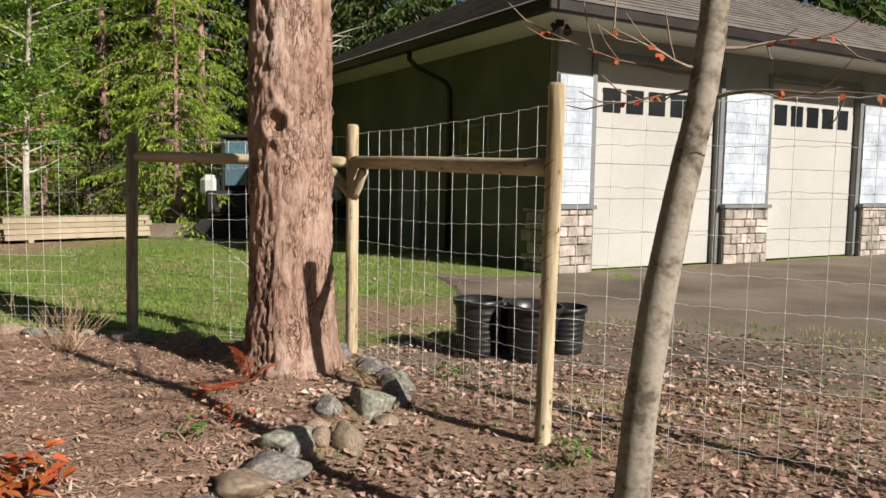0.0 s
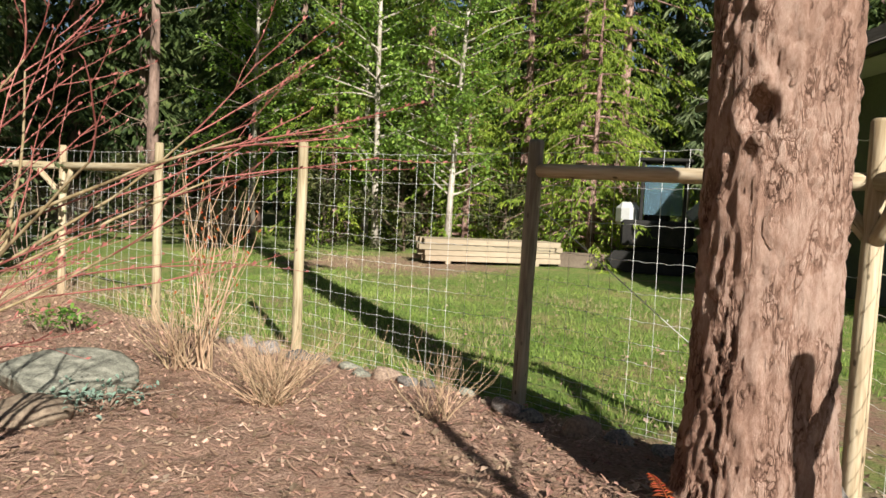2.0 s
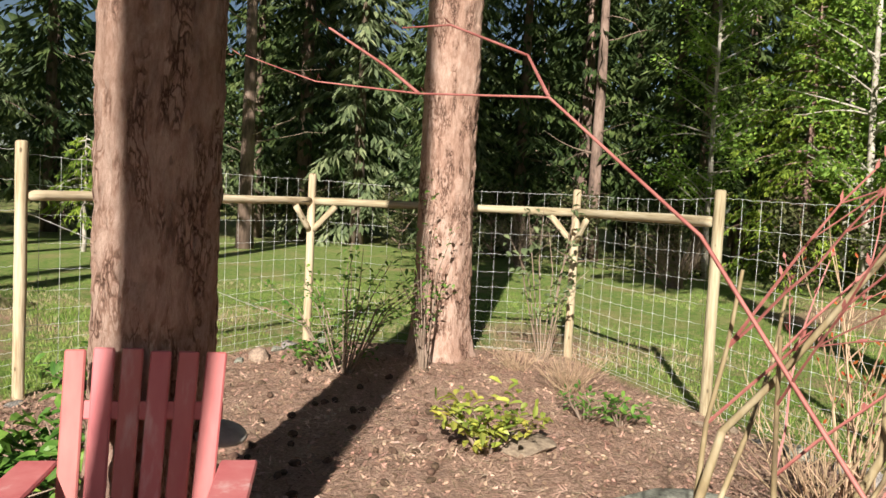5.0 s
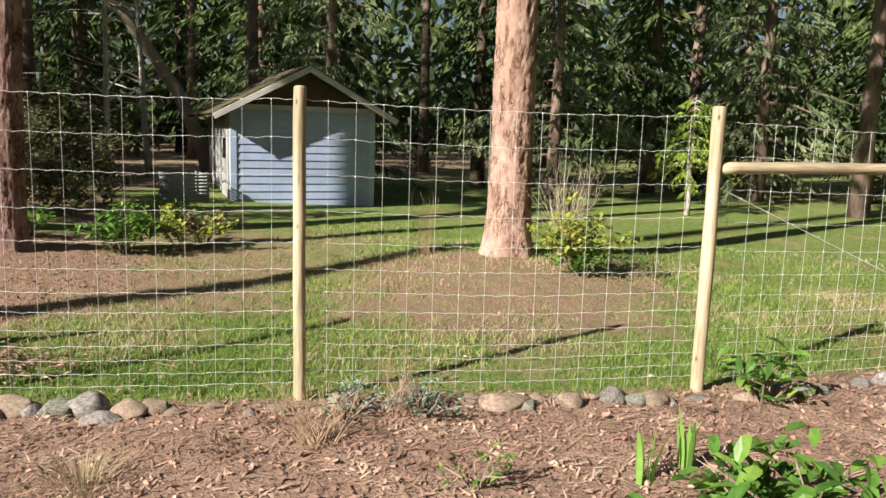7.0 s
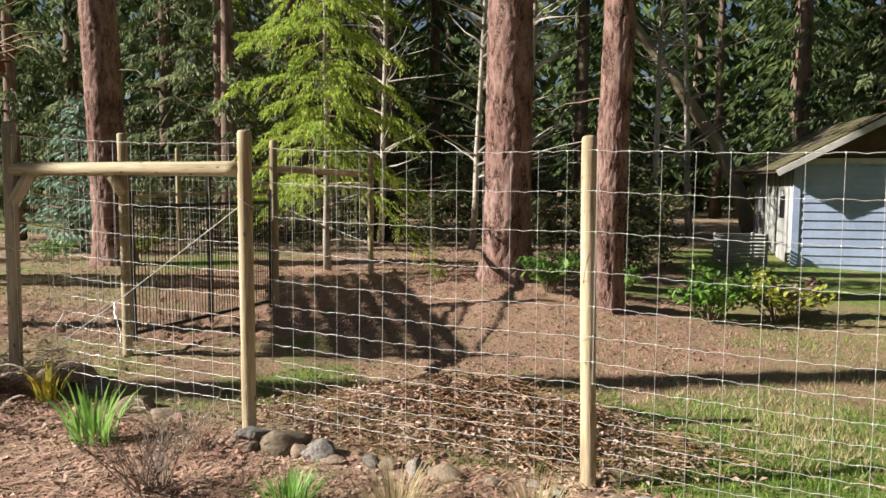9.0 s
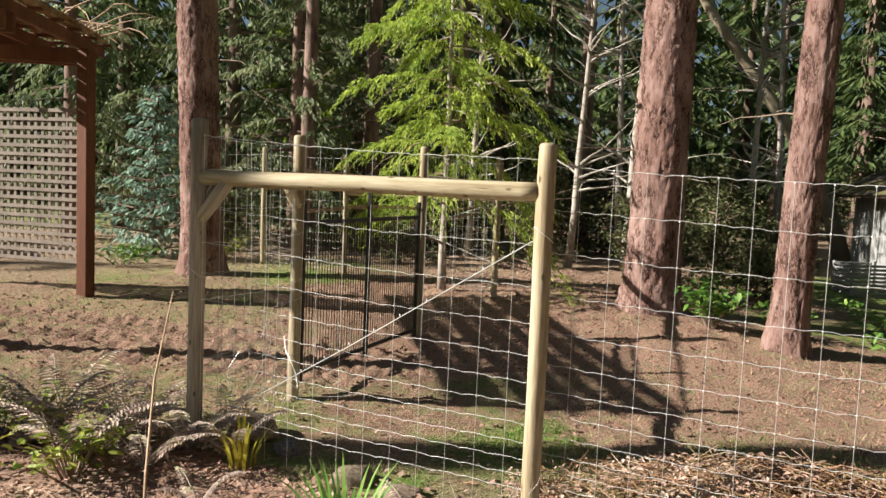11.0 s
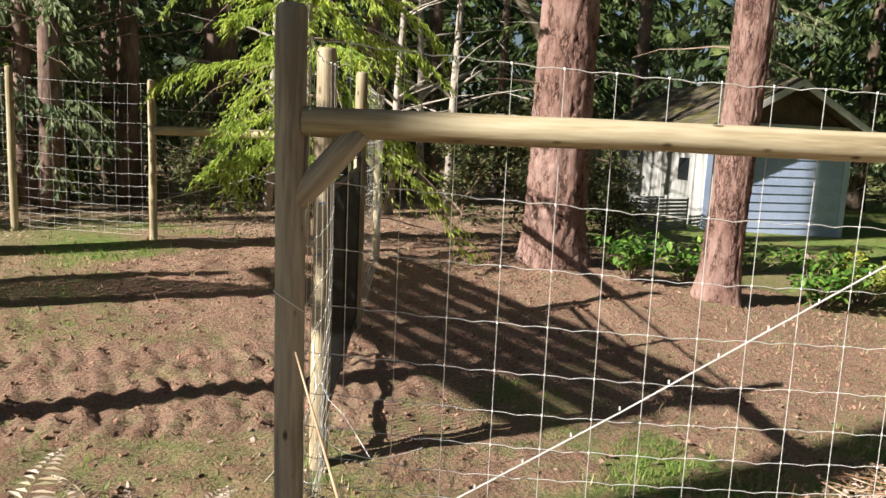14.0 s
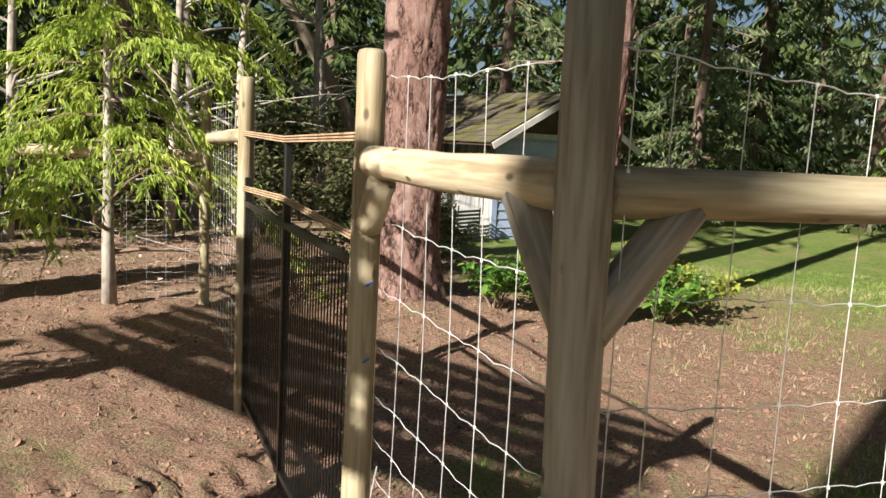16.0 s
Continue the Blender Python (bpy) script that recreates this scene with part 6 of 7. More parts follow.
leafy("small_shrub", -8.45, 6.35, 0.22, 0.22, 90, 0.06, "leaf", "small green shrub in the mulch", 9)
leafy("small_shrub", -8.65, 6.2, 0.25, 0.24, 110, 0.05, "leaf", "small round green shrub in the mulch", 9)
leafy("yellow_leaf_shrub", -8.15, 5.25, 0.36, 0.40, 260, 0.075, "leaf_yellow", "knee-high shrub with shiny yellow-green leaves", 14)
twiggy("dry_grass_mound", -9.4, 6.5, 0.6, 0.38, 120, "hazy mound of dry brown grass by the fence", "straw", 0.002, 1.6)
twiggy("dry_grass_mound", -10.05, 6.35, 0.4, 0.28, 60, "tan dry grass at the foot of the fir", "straw", 0.002, 1.6)
leafy("sprig_shrub", -10.15, 4.85, 0.8, 1.15, 420, 0.06, "leaf", "loose wiry shrub with small leaves before the fir", 20)
leafy("sprig_shrub", -10.2, 5.55, 0.35, 1.5, 140, 0.06, "leaf", "wiry stems with small leaves against the fir", 10)
leafy("tall_shrub", -10.35, 6.75, 0.4, 1.75, 150, 0.09, "fir_grey", "tall thin shrub with leaf tufts above the rail", 9)
leafy("low_groundcover", -10.3, 4.7, 0.45, 0.3, 220, 0.07, "leaf", "low green leaves by the trunk", 14)
leafy("hellebore", -7.95, 2.95, 0.44, 0.42, 190, 0.13, "leaf", "clump of broad glossy green leaves beside the chair", 16, ratio=0.42)
leafy("hellebore", -9.75, 2.95, 0.3, 0.32, 80, 0.12, "leaf", "broad-leaved clump among the edging stones", 10, ratio=0.42)
leafy("hellebore", -7.55, 2.75, 0.38, 0.34, 140, 0.12, "leaf", "broad green leaves in front of the chair", 10, ratio=0.42)
for x, y in ((-8.36, 2.4), (-8.58, 2.58)):
    blades("iris_shoot", x, y, 0.12, 0.30, 8, 0.035, "blade", "fan of fresh pale green iris leaves", 0.25)
leafy("lavender_shrub", -8.75, 1.2, 0.3, 0.20, 200, 0.03, "spruce", "low silvery shrub along the edging stones", 16)
leafy("lavender_shrub", -8.55, 0.85, 0.3, 0.18, 160, 0.03, "spruce", "low silvery shrub at the fence", 14)
twiggy("dry_stalks", -8.7, 1.1, 0.4, 0.35, 40, "pale dry flower stalks by the stones", "straw", 0.002, 0.8)
twiggy("dry_stalks", -8.15, 0.9, 0.3, 0.3, 40, "brown dry stalks in the mulch", "straw", 0.003, 1.0)
leafy("weed", -8.0, 1.75, 0.16, 0.16, 50, 0.04, "leaf", "small feathery green weed", 6)
blades("straw_tuft", -7.35, 0.25, 0.3, 0.16, 130, 0.004, "dry_grass", "low tuft of pale straw grass", 1.4)
blades("straw_tuft", -6.85, -0.1, 0.3, 0.18, 130, 0.004, "dry_grass", "low tuft of pale straw grass", 1.4)
twiggy("bare_shrub", -5.8, -2.5, 0.4, 0.42, 36, "low dead shrub with pale brittle stems", "lattice", 0.004, 1.0)
twiggy("dry_stalks", -6.15, -3.0, 0.3, 0.3, 30, "rusty withered stalks in the bed", "fern_dry", 0.003, 1.1)
blades("green_tuft", -6.28, -1.95, 0.24, 0.22, 130, 0.009, "blade", "bright green grassy tuft in the bed", 0.9)
blades("straw_tuft", -6.65, -1.62, 0.3, 0.27, 330, 0.004, "dry_grass", "straw-yellow ornamental grass tuft", 1.1)
blades("straw_tuft", -7.08, -1.16, 0.28, 0.25, 300, 0.004, "dry_grass", "straw-yellow ornamental grass tuft", 1.1)
blades("bulb_clump", -5.72, -3.45, 0.3, 0.36, 46, 0.022, "blade", "clump of bright green bulb leaves", 0.75)
blades("yellow_clump", -5.62, -4.5, 0.2, 0.34, 22, 0.026, "yellow", "clump of yellow sword leaves", 0.6)
blades("bulb_clump", -4.5, -3.9, 0.25, 0.24, 34, 0.022, "blade", "low clump of green bulb leaves", 0.8)
for x, y, r, n in ((-4.85, -5.5, 0.5, 10), (-5.2, -5.15, 0.45, 9), (-5.42, -4.8, 0.42, 9), (-5.6, -4.62, 0.4, 8), (-4.85, -4.95, 0.55, 11), (-5.15, -4.65, 0.4, 8), (-5.25, -5.3, 0.42, 8), (-4.55, -5.35, 0.45, 9), (-5.6, -5.0, 0.3, 6), (-5.25, -4.05, 0.25, 4), (-6.05, -3.4, 0.3, 4)):
    fern("sword_fern", x, y, r * 0.92, n, "fern_dry", "faded sword fern with silvery brown fronds", up=1.8)
leafy("salal", -4.7, -5.4, 0.4, 0.28, 140, 0.06, "leaf_yellow", "low yellow-green leaves among the ferns", 12)
leafy("salal", -4.8, -4.7, 0.45, 0.34, 180, 0.07, "leaf_yellow", "low yellow-green leafy shrub among the ferns", 14)
for pts, r in (([(-4.94, -3.8, 0.02), (-5.0, -4.0, 0.28), (-5.12, -4.35, 0.62), (-5.3, -4.7, 1.0)], 0.007),):
    mb = MB()
    mb.tube(pts, [r, r, r * 0.8, r * 0.4], 6)
    tagged(part("dry_stalk", mb, M["straw"], None, "", True), "pale bent dry stem leaning over the ferns", "stem")

# outside the fence
leafy("salal", -11.15, -5.55, 0.42, 0.5, 300, 0.10, "leaf", "bright salal shrub between the fir trunks", 14)
leafy("salal", -11.9, -5.2, 0.4, 0.35, 120, 0.11, "leaf", "low salal behind the trunks", 10)
leafy("salal", -12.1, -3.95, 0.6, 0.62, 460, 0.10, "leaf", "dark green leafy shrub by the slim fir", 18)
leafy("tan_shrub", -12.75, -3.6, 0.62, 0.62, 420, 0.10, "leaf_yellow", "yellowing leafy shrub before the shed", 16)
leafy("tan_shrub", -13.35, -3.75, 0.5, 0.52, 300, 0.09, "dead_leaf", "tan withered leafy shrub before the shed", 12)
leafy("salal", -13.9, -4.9, 0.7, 0.5, 240, 0.10, "leaf", "low green shrub beside the shed", 16)
leafy("lawn_shrub", -13.0, 1.2, 0.66, 0.72, 560, 0.09, "leaf_yellow", "round green and yellow shrub by the lawn fir", 18)
leafy("lawn_shrub", -12.75, 1.35, 0.3, 0.35, 120, 0.09, "leaf", "low green shrub by the lawn fir", 10)
twiggy("dry_stalks", -13.5, 1.0, 0.3, 1.1, 60, "tall rusty dry stalks by the lawn fir", "fern_dry", 0.004, 0.35)
twiggy("dry_stalks", -13.15, -0.55, 0.25, 0.75, 22, "tall pale dry stalks on the lawn", "straw", 0.003, 0.25)
twiggy("brown_thicket", -16.5, 12.8, 1.2, 1.1, 80, "dry brown thicket at the lawn's edge", "twig", 0.007, 0.9)
twiggy("brown_thicket", -20.5, 11.4, 1.2, 1.3, 80, "dry brown thicket at the lawn's edge", "twig", 0.007, 0.9)
leafy("salal", -13.2, -7.2, 0.5, 0.4, 160, 0.1, "leaf", "low green shrub at the edge of the wood", 12)
leafy("salal", -8.0, -12.0, 0.6, 0.35, 200, 0.09, "leaf_yellow", "low leafy plants under the leaning fir", 14)
leafy("salal", -6.5, -11.6, 0.6, 0.35, 200, 0.09, "leaf", "low leafy plants beside the arbour", 14)
leafy("orange_shrub", -3.6, -12.6, 0.7, 0.9, 260, 0.09, "fern_red", "orange-leaved shrub behind the arbour", 14)

# heap of cut stems and leaves beyond the fence
heap = thing("brush_heap", -7.75, -2.45, 0.0, "low heap of brown cut stems and dead leaves by the fence", "heap")
mb, lf = MB(), MB()
hd = (Vector((*POSTS["r2"], 0)) - Vector((*POSTS["r3"], 0))).normalized()
hs = Vector((-hd.y, hd.x, 0))
for i in range(1300):
    u, w = random.gauss(0, 0.62), random.gauss(0, 0.27)
    z = 0.32 * math.exp(-(u / 0.95) ** 2 - (w / 0.42) ** 2) * rnd(0.25, 1.05) + 0.02
    p = hd * u + hs * w + Vector((0, 0, z))
    d = (hd * rnd(-1, 1) + hs * rnd(-0.7, 0.7) + Vector((0, 0, rnd(-0.15, 0.25)))).normalized()
    L = rnd(0.1, 0.42)
    mb.tube([p - d * L / 2, p + Vector((0, 0, rnd(0, 0.03))), p + d * L / 2], rnd(0.0014, 0.0038), 3, False)
    for k in range(5):
        q = p + Vector((rnd(-0.15, 0.15), rnd(-0.15, 0.15), rnd(-0.03, 0.02)))
        q.z = max(q.z, 0.02)
        lf.spray(q, Vector((rnd(-1, 1), rnd(-1, 1), rnd(-0.2, 0.4))).normalized(), Vector((rnd(-0.4, 0.4), rnd(-0.4, 0.4), 1)).normalized(), rnd(0.02, 0.055), rnd(0.012, 0.03), 0.01)
part("cut_brush", mb, M["reed"], heap)["kind"] = "stuff"
part("dead_leafage", lf, M["dead_leaf"], heap)["kind"] = "stuff"

# ---- red maple and the smooth-barked young tree ----
maple = thing("red_maple", -5.22, 4.22, 0.02, "multi-stemmed maple with bare red twigs and buds", "tree")


def maple_tree():
    wood, red, bud = MB(), MB(), MB()

    def grow(p, d, ln, r, depth):
        pts, n = [p], 5
        for k in range(n):
            pts.append(pts[-1] + d * ln / n)
            d = (d + Vector((rnd(-0.16, 0.16), rnd(-0.16, 0.16), rnd(-0.06, 0.08)))).normalized()
        (wood if depth < 2 else red).tube(pts, [r * (1 - 0.1 * k) for k in range(n + 1)], 7 if depth < 2 else 4, False)
        if depth >= 2:
            for c in pts[2:]:
                for s in (-1, 1):
                    bud.spray(c, (d + Vector((rnd(-0.7, 0.7), rnd(-0.7, 0.7), rnd(0.1, 0.7)))).normalized(), Vector((rnd(-1, 1), rnd(-1, 1), 0.2)).normalized(), rnd(0.012, 0.028), 0.007)
        if depth < 3:
            for j in range((4, 3, 2)[depth]):
                k = random.randint(2, n)
                flat = Vector((rnd(-0.45, 1), rnd(-0.45, 1), rnd(-0.2, 0.2)))
                e = (d * 0.6 + flat * (0.75 if depth else 0.6)).normalized()
                q = pts[k]
                if (q + e * ln * 0.6 - Vector((0.75, -0.9, 1.5))).length < 0.55:
                    continue
                if depth < 2 and (q + e * ln * 0.6).x < -0.12:
                    continue
                grow(q, e, ln * rnd(0.5, 0.72), r * 0.45, depth + 1)

    for a, t in ((85, 0.4), (45, 0.4), (62, 0.5), (100, 0.2)):
        a = radians(a)
        grow(Vector((0.05 * math.cos(a) - 0.08, 0.05 * math.sin(a) - 0.06, 0)), Vector((t * math.cos(a), t * math.sin(a), 1)).normalized(), rnd(1.0, 1.3), 0.016, 0)
    part("stemwork", wood, M["maple_stem"], maple, "mottled grey-green stems", True)["kind"] = "stuff"
    part("twigwork", red, M["twig_red"], maple, "thin bright red twigs")["kind"] = "stuff"
    part("budwork", bud, M["twig_red"], maple, "small red buds")["kind"] = "stuff"


maple_tree()
for pts in ([(-4.95, 4.5, 1.0), (-5.3, 4.38, 1.45), (-5.62, 4.22, 1.72), (-5.9, 4.02, 1.74), (-6.15, 3.82, 1.78), (-6.35, 3.66, 1.86)], [(-5.9, 4.02, 1.74), (-6.05, 3.98, 1.82), (-6.2, 3.86, 1.93)], [(-5.62, 4.22, 1.72), (-5.9, 4.3, 1.86), (-6.2, 4.2, 1.98), (-6.4, 4.12, 2.0)]):
    mb = MB()
    inv = maple.matrix_basis.inverted()
    pp = [inv @ Vector(p) for p in pts]
    mb.tube(pp, [0.0045 - 0.0006 * k for k in range(len(pp))], 6, False)
    for c in pp[2:]:
        for s in range(3):
            mb.spray(c + Vector((rnd(-0.03, 0.03), rnd(-0.03, 0.03), 0)), Vector((rnd(-1, 0.3), rnd(-1, 0.5), rnd(0.2, 1))).normalized(), Vector((0.3, 1, 0.2)).normalized(), rnd(0.02, 0.045), 0.009)
    part("low_branch", mb, M["twig_red"], maple, "low red branch with pointed buds", True)

ytree = thing("young_maple", -1.03, 4.42, -0.02, "young leaning tree with smooth grey-tan bark", "tree")


def young_tree():
    axis = [(0, 0, -0.05), (0.01, 0.01, 0.25), (0.03, 0.03, 0.6), (0.07, 0.06, 0.95), (0.13, 0.11, 1.3), (0.19, 0.15, 1.6), (0.22, 0.18, 1.85), (0.24, 0.2, 2.3), (0.3, 0.25, 3.0)]
    mb = MB()
    fine = []
    for i in range(len(axis) - 1):
        for k in range(4):
            fine.append(Vector(axis[i]).lerp(Vector(axis[i + 1]), k / 4))
    mb.tube(fine, [0.062 * (1.15 if i == 0 else 1 - 0.012 * i) * (1 + 0.05 * nz(i, 2, 0.7)) for i in range(len(fine))], 18)
    part("trunk", mb, M["young_bark"], ytree, "", True)
    for z, a, ln, rise, r in ((1.66, 165, 0.3, -0.2, 0.006), (1.72, 200, 0.35, 0.05, 0.007), (1.78, 20, 0.4, 0.1, 0.008), (2.02, 185, 1.0, 0.12, 0.013), (1.95, 10, 1.0, 0.22, 0.022), (1.7, 150, 0.6, 0.15, 0.008), (1.62, 330, 0.5, 0.2, 0.008), (2.1, 100, 0.8, 0.4, 0.016), (2.2, 260, 0.8, 0.5, 0.014)):
        a = radians(a)
        p = Vector((0.2, 0.16, z))
        d = Vector((math.cos(a), math.sin(a), rise)).normalized()
        br = MB()
        pts = [p]
        for k in range(6):
            pts.append(pts[-1] + d * ln / 6)
            d = (d + Vector((rnd(-0.25, 0.25), rnd(-0.25, 0.25), rnd(-0.18, 0.2)))).normalized()
        br.tube(pts, [r * (1 - 0.14 * k) for k in range(7)], 6, False)
        for k in range(2, 7):
            e = (d + Vector((rnd(-1, 1), rnd(-1, 1), rnd(-0.5, 0.8)))).normalized()
            br.tube([pts[k], pts[k] + e * 0.09, pts[k] + e * 0.16 + Vector((0, 0, 0.03))], [0.003, 0.0025, 0.0015], 4, False)
        part("branch", br, M["twig"] if r < 0.012 else M["young_bark"], ytree, "thin bare branch", True)
        bd = MB()
        for k in range(5):
            q = pts[random.randint(3, 6)]
            bd.spray(q, Vector((rnd(-1, 1), rnd(-1, 1), -0.5)).normalized(), Vector((rnd(-1, 1), 1, 0)).normalized(), 0.03, 0.02)
        part("budwork", bd, M["fern_red"], ytree, "small red buds and dry leaves")["kind"] = "stuff"


young_tree()

# leaning bare tree behind the shed
lt = thing("leaning_alder", -20.9, -9.2, 0.05, "leaning mossy bare tree behind the shed", "tree")
mb = MB()
mb.tube([(0, 0, -0.1), (0.25, -0.3, 1.2), (0.57, -0.65, 2.32), (1.26, -1.36, 3.78), (2.46, -2.23, 5.7), (3.4, -2.9, 7.6)], [0.2, 0.17, 0.15, 0.13, 0.1, 0.06], 10)
part("trunk", mb, M["lumber"], lt, "tan mossy leaning trunk", True)

# ---- pots, lumber, machine ----


def pot(x, y, r, h, label, tip=(0, 0), rz=0):
    t = thing("nursery_pot", x, y, 0.013, label, "pot", "empty pots", rz=rz)
    m = pose(0, 0, 0, *tip, 0)
    mb = MB()
    prof = [(0.001, 0.0), (r * 0.8, 0.0), (r * 0.83, 0.02)]
    for k in range(1, 8):
        f = k / 8
        rr = r * (0.83 + 0.11 * f)
        prof += [(rr, h * (f * 0.88 - 0.018)), (rr + 0.005, h * f * 0.88), (rr, h * (f * 0.88 + 0.018))]
    mb.lathe(prof + [(r * 0.96, h * 0.9)], 28, m)
    part("body", mb, M["black_plastic"], t, "", True)
    mb = MB()
    mb.lathe([(r * 0.96, h * 0.9), (r * 1.04, h * 0.9), (r * 1.05, h), (r * 0.99, h), (r * 0.9, h * 0.75), (r * 0.76, 0.03), (0.001, 0.03)], 28, m)
    part("rim", mb, M["black_plastic"], t, "", True)
    return t


pot(-2.0, 7.68, 0.185, 0.43, "tall black plastic nursery pot on the path")
pot(-1.6, 7.62, 0.2, 0.42, "black plastic pot tilted against another", (4, 3), 30)
pot(-1.79, 8.02, 0.17, 0.36, "black plastic pot behind the others")
pot(-1.36, 7.94, 0.17, 0.36, "black plastic pot by the fence")

stack = thing("lumber_stack", -11.5, 15.8, 0.0, "stack of fresh pale sawn boards on the lawn", "lumber", rz=53.5)
bd = MB()
bd.box(2.75, 0.14, 0.10, None, 0.006)
bme = bd.mesh("board")
for l in range(4):
    for k in range(5):
        part("board", bme, M["lumber"], stack, m=pose(rnd(-0.12, 0.12), -0.32 + k * 0.155 + rnd(-0.01, 0.01), 0.11 + l * 0.108))
for x in (-0.9, 0.9):
    mb = MB()
    mb.box(0.1, 0.8, 0.07, pose(x, 0, 0.035), 0.006)
    part("bearer", mb, M["lumber"], stack)
block = MB()
block.box(1.5, 0.25, 0.3, None, 0.01)
tagged(part("timber_beam", block, M["concrete"], None, "", False, pose(-9.9, 17.3, 0.15, 0, 0, 30)), "grey squared beam lying by the lumber", "beam")

exc = thing("mini_excavator", -8.9, 17.9, 0.0, "parked grey and black mini excavator beside the garage", "excavator", rz=20)
for s in (-1, 1):
    mb = MB()
    prof = [(-0.75, 0.1), (-0.85, 0.25), (-0.75, 0.42), (0.75, 0.42), (0.85, 0.25), (0.75, 0.1), (0.5, 0.02), (-0.5, 0.02)]
    vs = [Vector((x, s * 0.55 + w, z)) for w in (-0.14, 0.14) for x, z in prof]
    n = len(prof)
    mb.add(vs, [tuple(range(n)), tuple(range(2 * n - 1, n - 1, -1))] + [(i, n + i, n + (i + 1) % n, (i + 1) % n) for i in range(n)])
    part("track", mb, M["rubber"], exc)


def ebox(name, sx, sy, sz, x, y, z, material, ry=0.0, bevel=0.04, label=""):
    mb = MB()
    mb.box(sx, sy, sz, pose(x, y, z, 0, ry, 0), bevel)
    return part(name, mb, M[material], exc, label)


ebox("undercarriage", 0.9, 0.85, 0.25, 0, 0, 0.35, "rubber")
ebox("body", 1.3, 1.15, 0.5, 0.0, 0, 0.78, "rubber", label="dark lower body")
ebox("engine_cover", 0.4, 0.9, 0.5, -0.6, 0, 1.12, "machine_grey", label="pale rounded engine cover", bevel=0.14)
for x, y in ((-0.3, -0.5), (0.5, -0.5), (-0.3, 0.35), (0.5, 0.35)):
    ebox("cab_pillar", 0.06, 0.06, 1.15, x, y, 1.6, "rubber", bevel=0.01)
ebox("cab_roof", 1.0, 1.0, 0.07, 0.1, -0.08, 2.2, "rubber")
ebox("cab_window", 0.7, 0.015, 0.95, 0.1, -0.5, 1.62, "cab_glass", bevel=0)
ebox("cab_window", 0.015, 0.8, 0.95, 0.52, -0.08, 1.62, "cab_glass", bevel=0)
ebox("boom", 1.5, 0.2, 0.22, 1.05, 0.15, 1.65, "machine_grey", ry=-48, label="light grey boom")
ebox("stick", 1.5, 0.16, 0.18, 1.95, 0.15, 1.55, "machine_grey", ry=72, label="light grey dipper arm")
ebox("bucket", 0.4, 0.5, 0.4, 2.1, 0.15, 0.62, "rubber", ry=20)
ebox("seat", 0.4, 0.45, 0.6, 0.0, -0.08, 1.3, "rubber")

# ---- pine cones ----
cm = MB()
cm.lathe([(0.001, -0.03), (0.014, -0.024), (0.021, -0.008), (0.019, 0.01), (0.011, 0.026), (0.001, 0.034)], 8)
cone_me = cm.mesh("pine_cone")
cone_me.materials.append(M["cone"])
for i in range(70):
    u = rnd(0.0, 1.0)
    x, y = -7.4 - 2.6 * u + rnd(-0.6, 0.6), 3.95 + 1.1 * u + rnd(-0.75, 0.75)
    ob = new("pine_cone", cone_me)
    ob.matrix_basis = pose(x, y, ground_z(x, y) + 0.016, 90 + rnd(-20, 20), 0, rnd(0, 360)) @ Matrix.Scale(rnd(0.8, 1.2), 4)
    tagged(ob, "small dark pine cone lying in the mulch", "pine cone", "fallen cones")

# ---- loose cover on the ground ----


def cover(name, material, n, areas, shape, label, want):
    """Scatters n small pieces over boxes of the plan, where the ground's kind allows."""
    mb = MB()
    tot = sum(w for *_, w in areas)
    for x0, x1, y0, y1, wgt in areas:
        for i in range(int(n * wgt / tot)):
            x, y = rnd(x0, x1), rnd(y0, y1)
            b, s, l, g = zones(x, y)
            if random.random() > want(b, s, l, g, x, y):
                continue
            shape(mb, Vector((x, y, ground_z(x, y, b, s))))
    ob = part(name, mb, M[material])
    return tagged(ob, label, "ground cover", kind="stuff")


def leaf_shape(mb, p):
    a = rnd(0, 6.28)
    d = Vector((math.cos(a), math.sin(a), rnd(-0.15, 0.5)))
    n = Vector((rnd(-0.5, 0.5), rnd(-0.5, 0.5), 1)).normalized()
    L = rnd(0.02, 0.056)
    s = d.cross(n).normalized() * L * rnd(0.3, 0.5)
    p = p + Vector((0, 0, rnd(0.004, 0.02)))
    c = n * L * rnd(0.0, 0.3)
    mb.add([p, p + d * L * 0.4 + s + c, p + d * L, p + d * L * 0.4 - s + c * rnd(0.2, 1.2), p + d * L * 0.45], [(0, 1, 4), (1, 2, 4), (2, 3, 4), (3, 0, 4)])


def needle_shape(mb, p):
    a = rnd(0, 6.28)
    d = Vector((math.cos(a), math.sin(a), rnd(-0.05, 0.3)))
    L, w = rnd(0.025, 0.085), rnd(0.0025, 0.007)
    s = Vector((-d.y, d.x, 0)) * w
    p = p + Vector((0, 0, rnd(0.002, 0.012)))
    mb.add([p - s, p + s, p + d * L + s * 0.4, p + d * L - s * 0.4], [(0, 1, 2, 3)])


def chip_shape(mb, p):
    r = rnd(0.005, 0.015)
    m = Matrix.Translation(p + Vector((0, 0, r * 0.3))) @ pose(0, 0, 0, rnd(-40, 40), rnd(-40, 40), rnd(0, 360))
    mb.box(r * 2, r * rnd(0.8, 1.6), r * rnd(0.5, 1), m)


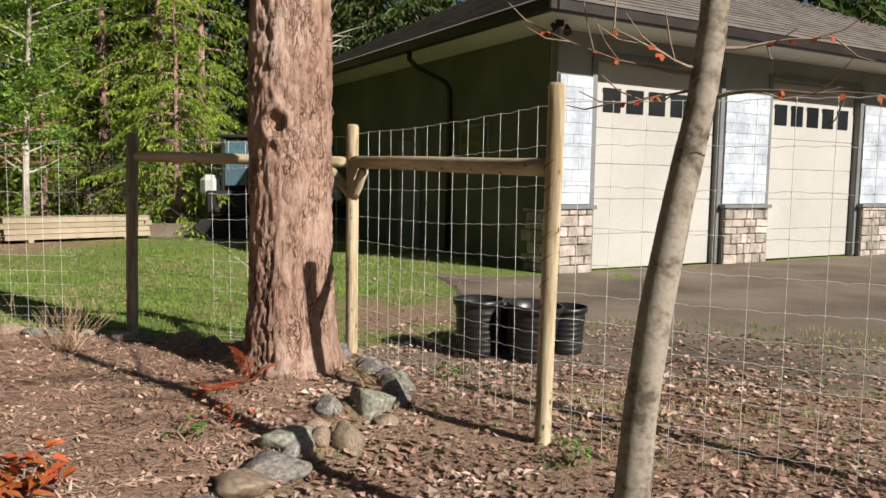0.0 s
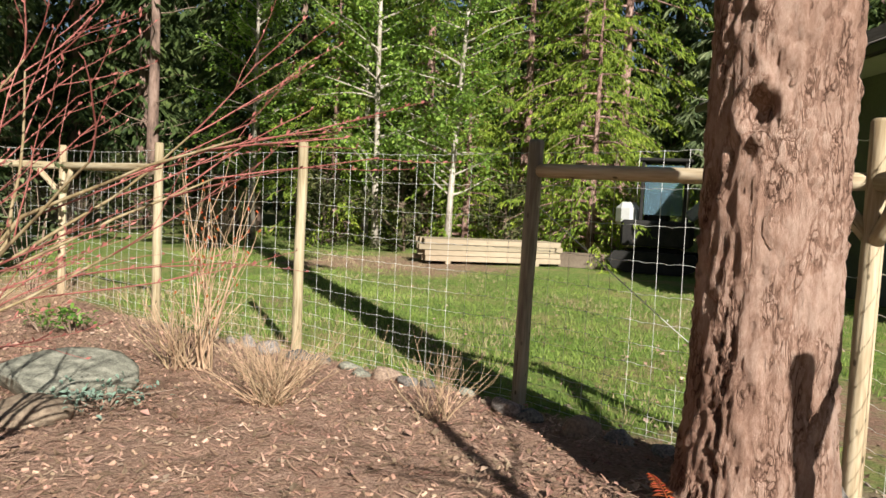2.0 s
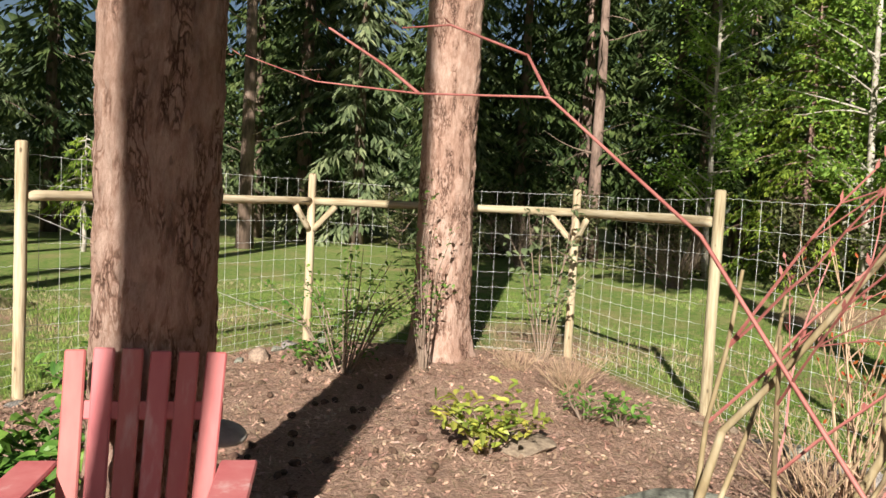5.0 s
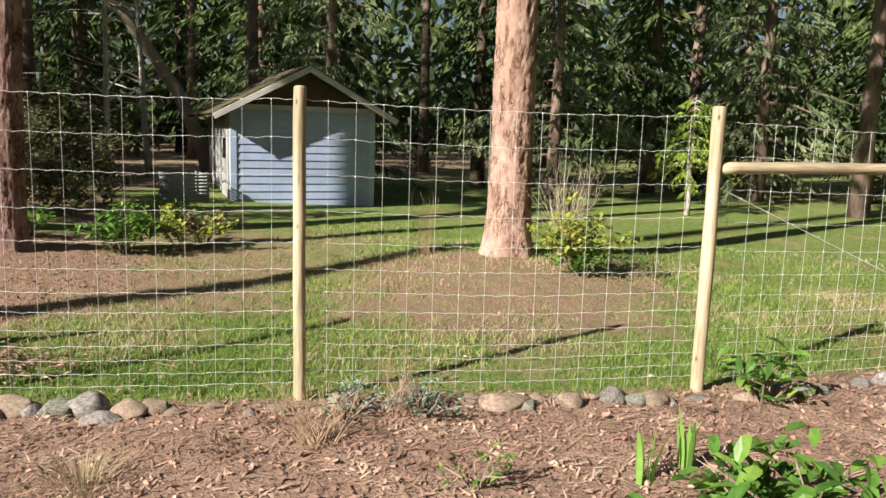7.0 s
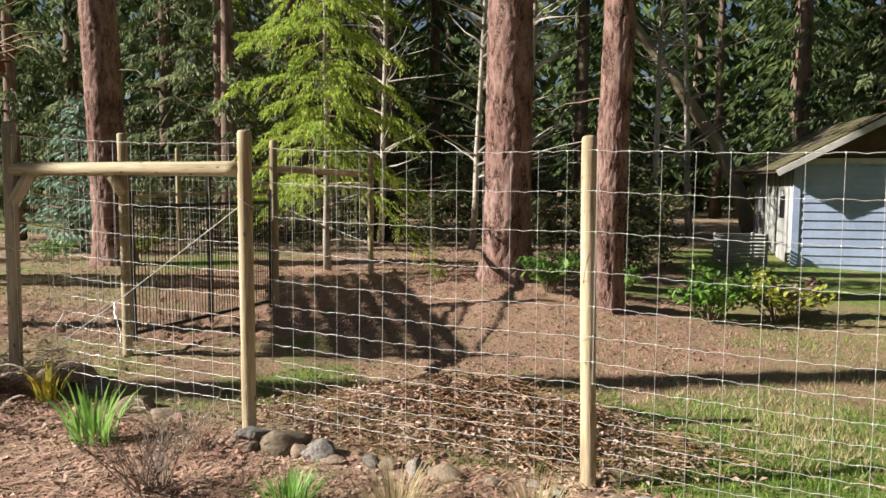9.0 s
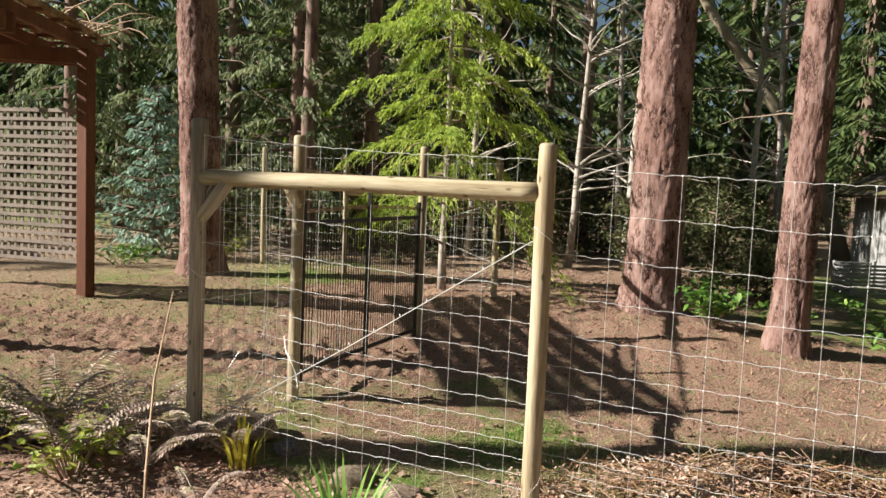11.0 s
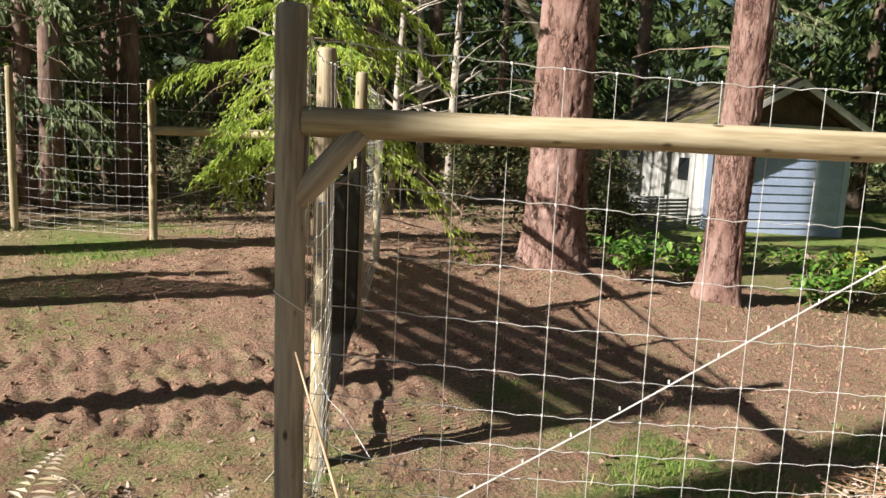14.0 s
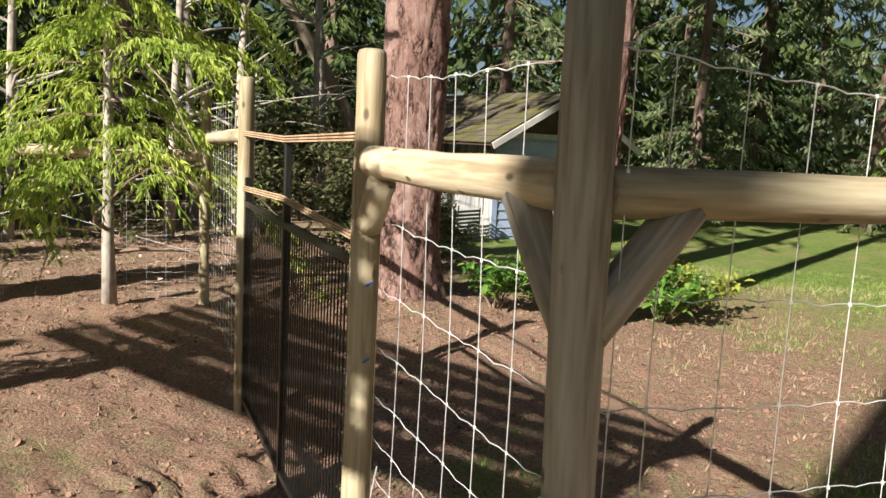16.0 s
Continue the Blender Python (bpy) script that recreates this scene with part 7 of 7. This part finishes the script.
def grass_shape(mb, p):
    for k in range(3):
        a = rnd(0, 6.28)
        h = rnd(0.025, 0.065)
        q = p + Vector((rnd(-0.03, 0.03), rnd(-0.03, 0.03), -0.004))
        s = Vector((math.cos(a), math.sin(a), 0)) * rnd(0.003, 0.006)
        t = Vector((rnd(-0.6, 0.6), rnd(-0.6, 0.6), 1)) * h
        mb.add([q - s, q + s, q + t], [(0, 1, 2)])


LAWN = [(-11.5, -3.0, 7.4, 11.0, 2.0), (-15.5, -3.0, 11.0, 15.0, 1.2), (-14.0, -8.5, -1.5, 4.5, 2.6), (-12.0, -7.0, -4.5, 0.5, 1.8), (-17.0, -12.0, -3.5, 9.0, 2.0), (-12.0, -3.0, -10.0, -5.0, 1.3), (-2.8, 2.2, 5.5, 9.5, 0.8)]
cover("lawn_grass", "grass", 78000, LAWN, grass_shape, "short green lawn grass", lambda b, s, l, g, x, y: 0 if b > 0.35 else max(0.0, 1 - 1.25 * s - l * 0.75 - g) * (0.35 + 0.65 * smooth01(0.5 + 1.6 * nz(x, y, 0.8, 6))))
cover("dry_lawn_grass", "dry_grass", 38000, LAWN, grass_shape, "pale dry grass in the lawn", lambda b, s, l, g, x, y: 0 if b > 0.35 or g > 0.5 else smooth01(0.3 + 1.6 * nz(x, y, 0.7, 11)) * (1 - 0.85 * s if y < -3 else 1.0))
cover("leaf_litter", "dead_leaf", 54000, [(-13.0, -8.0, -13.0, -7.5, 3.0), (-2.8, 2.2, 3.6, 9.0, 15.0), (-8.8, -6.2, -4.6, -1.2, 1.4), (-11.0, -2.4, 3.4, 7.6, 2.4), (-9.5, -4.0, -2.0, 3.0, 2.2), (-7.2, -3.9, -5.6, -0.5, 3.4), (-13.0, -3.0, -11.5, -5.0, 2.2), (-9.5, -2.5, 7.5, 12.0, 1.4), (-14.0, -8.0, -4.5, 4.0, 1.2)], leaf_shape, "dry brown fallen leaves", lambda b, s, l, g, x, y: max(l, 0.22 * b + 0.1 + (0.35 if y > 4.2 and x > -5.2 else 0.3 if y < -0.8 and b > 0.5 else 0.0)) * (0.4 + 0.6 * smooth01(0.5 + 1.5 * nz(x, y, 1.3, 2))))
cover("bed_mulch", "needle", 60000, [(-11.6, -2.3, 2.4, 7.5, 5.0), (-9.6, -4.0, -2.0, 2.6, 2.6), (-6.6, -3.9, -5.6, -1.8, 1.4)], needle_shape, "needles and bark slivers on the garden bed", lambda b, s, l, g, x, y: b)
cover("bed_chips", "needle", 14000, [(-11.6, -2.3, 2.4, 7.5, 5.0), (-9.6, -4.0, -2.0, 2.6, 2.6), (-6.6, -3.9, -5.6, -1.8, 1.4)], chip_shape, "bark chips and clods on the garden bed", lambda b, s, l, g, x, y: b * 0.8)
cover("soil_clods", "clod", 7000, [(-13.0, -3.5, -10.5, -5.0, 3.0), (-12.5, -8.0, -5.0, -2.5, 1.0)], chip_shape, "crumbled clods of brown soil", lambda b, s, l, g, x, y: s)
cover("path_gravel", "gravel", 2600, [(-3.2, 0.8, 6.6, 9.4, 1.0), (-6.9, -6.0, -6.0, -5.2, 0.03)], chip_shape, "pale crushed gravel", lambda b, s, l, g, x, y: g if y > 0 else 0.8)
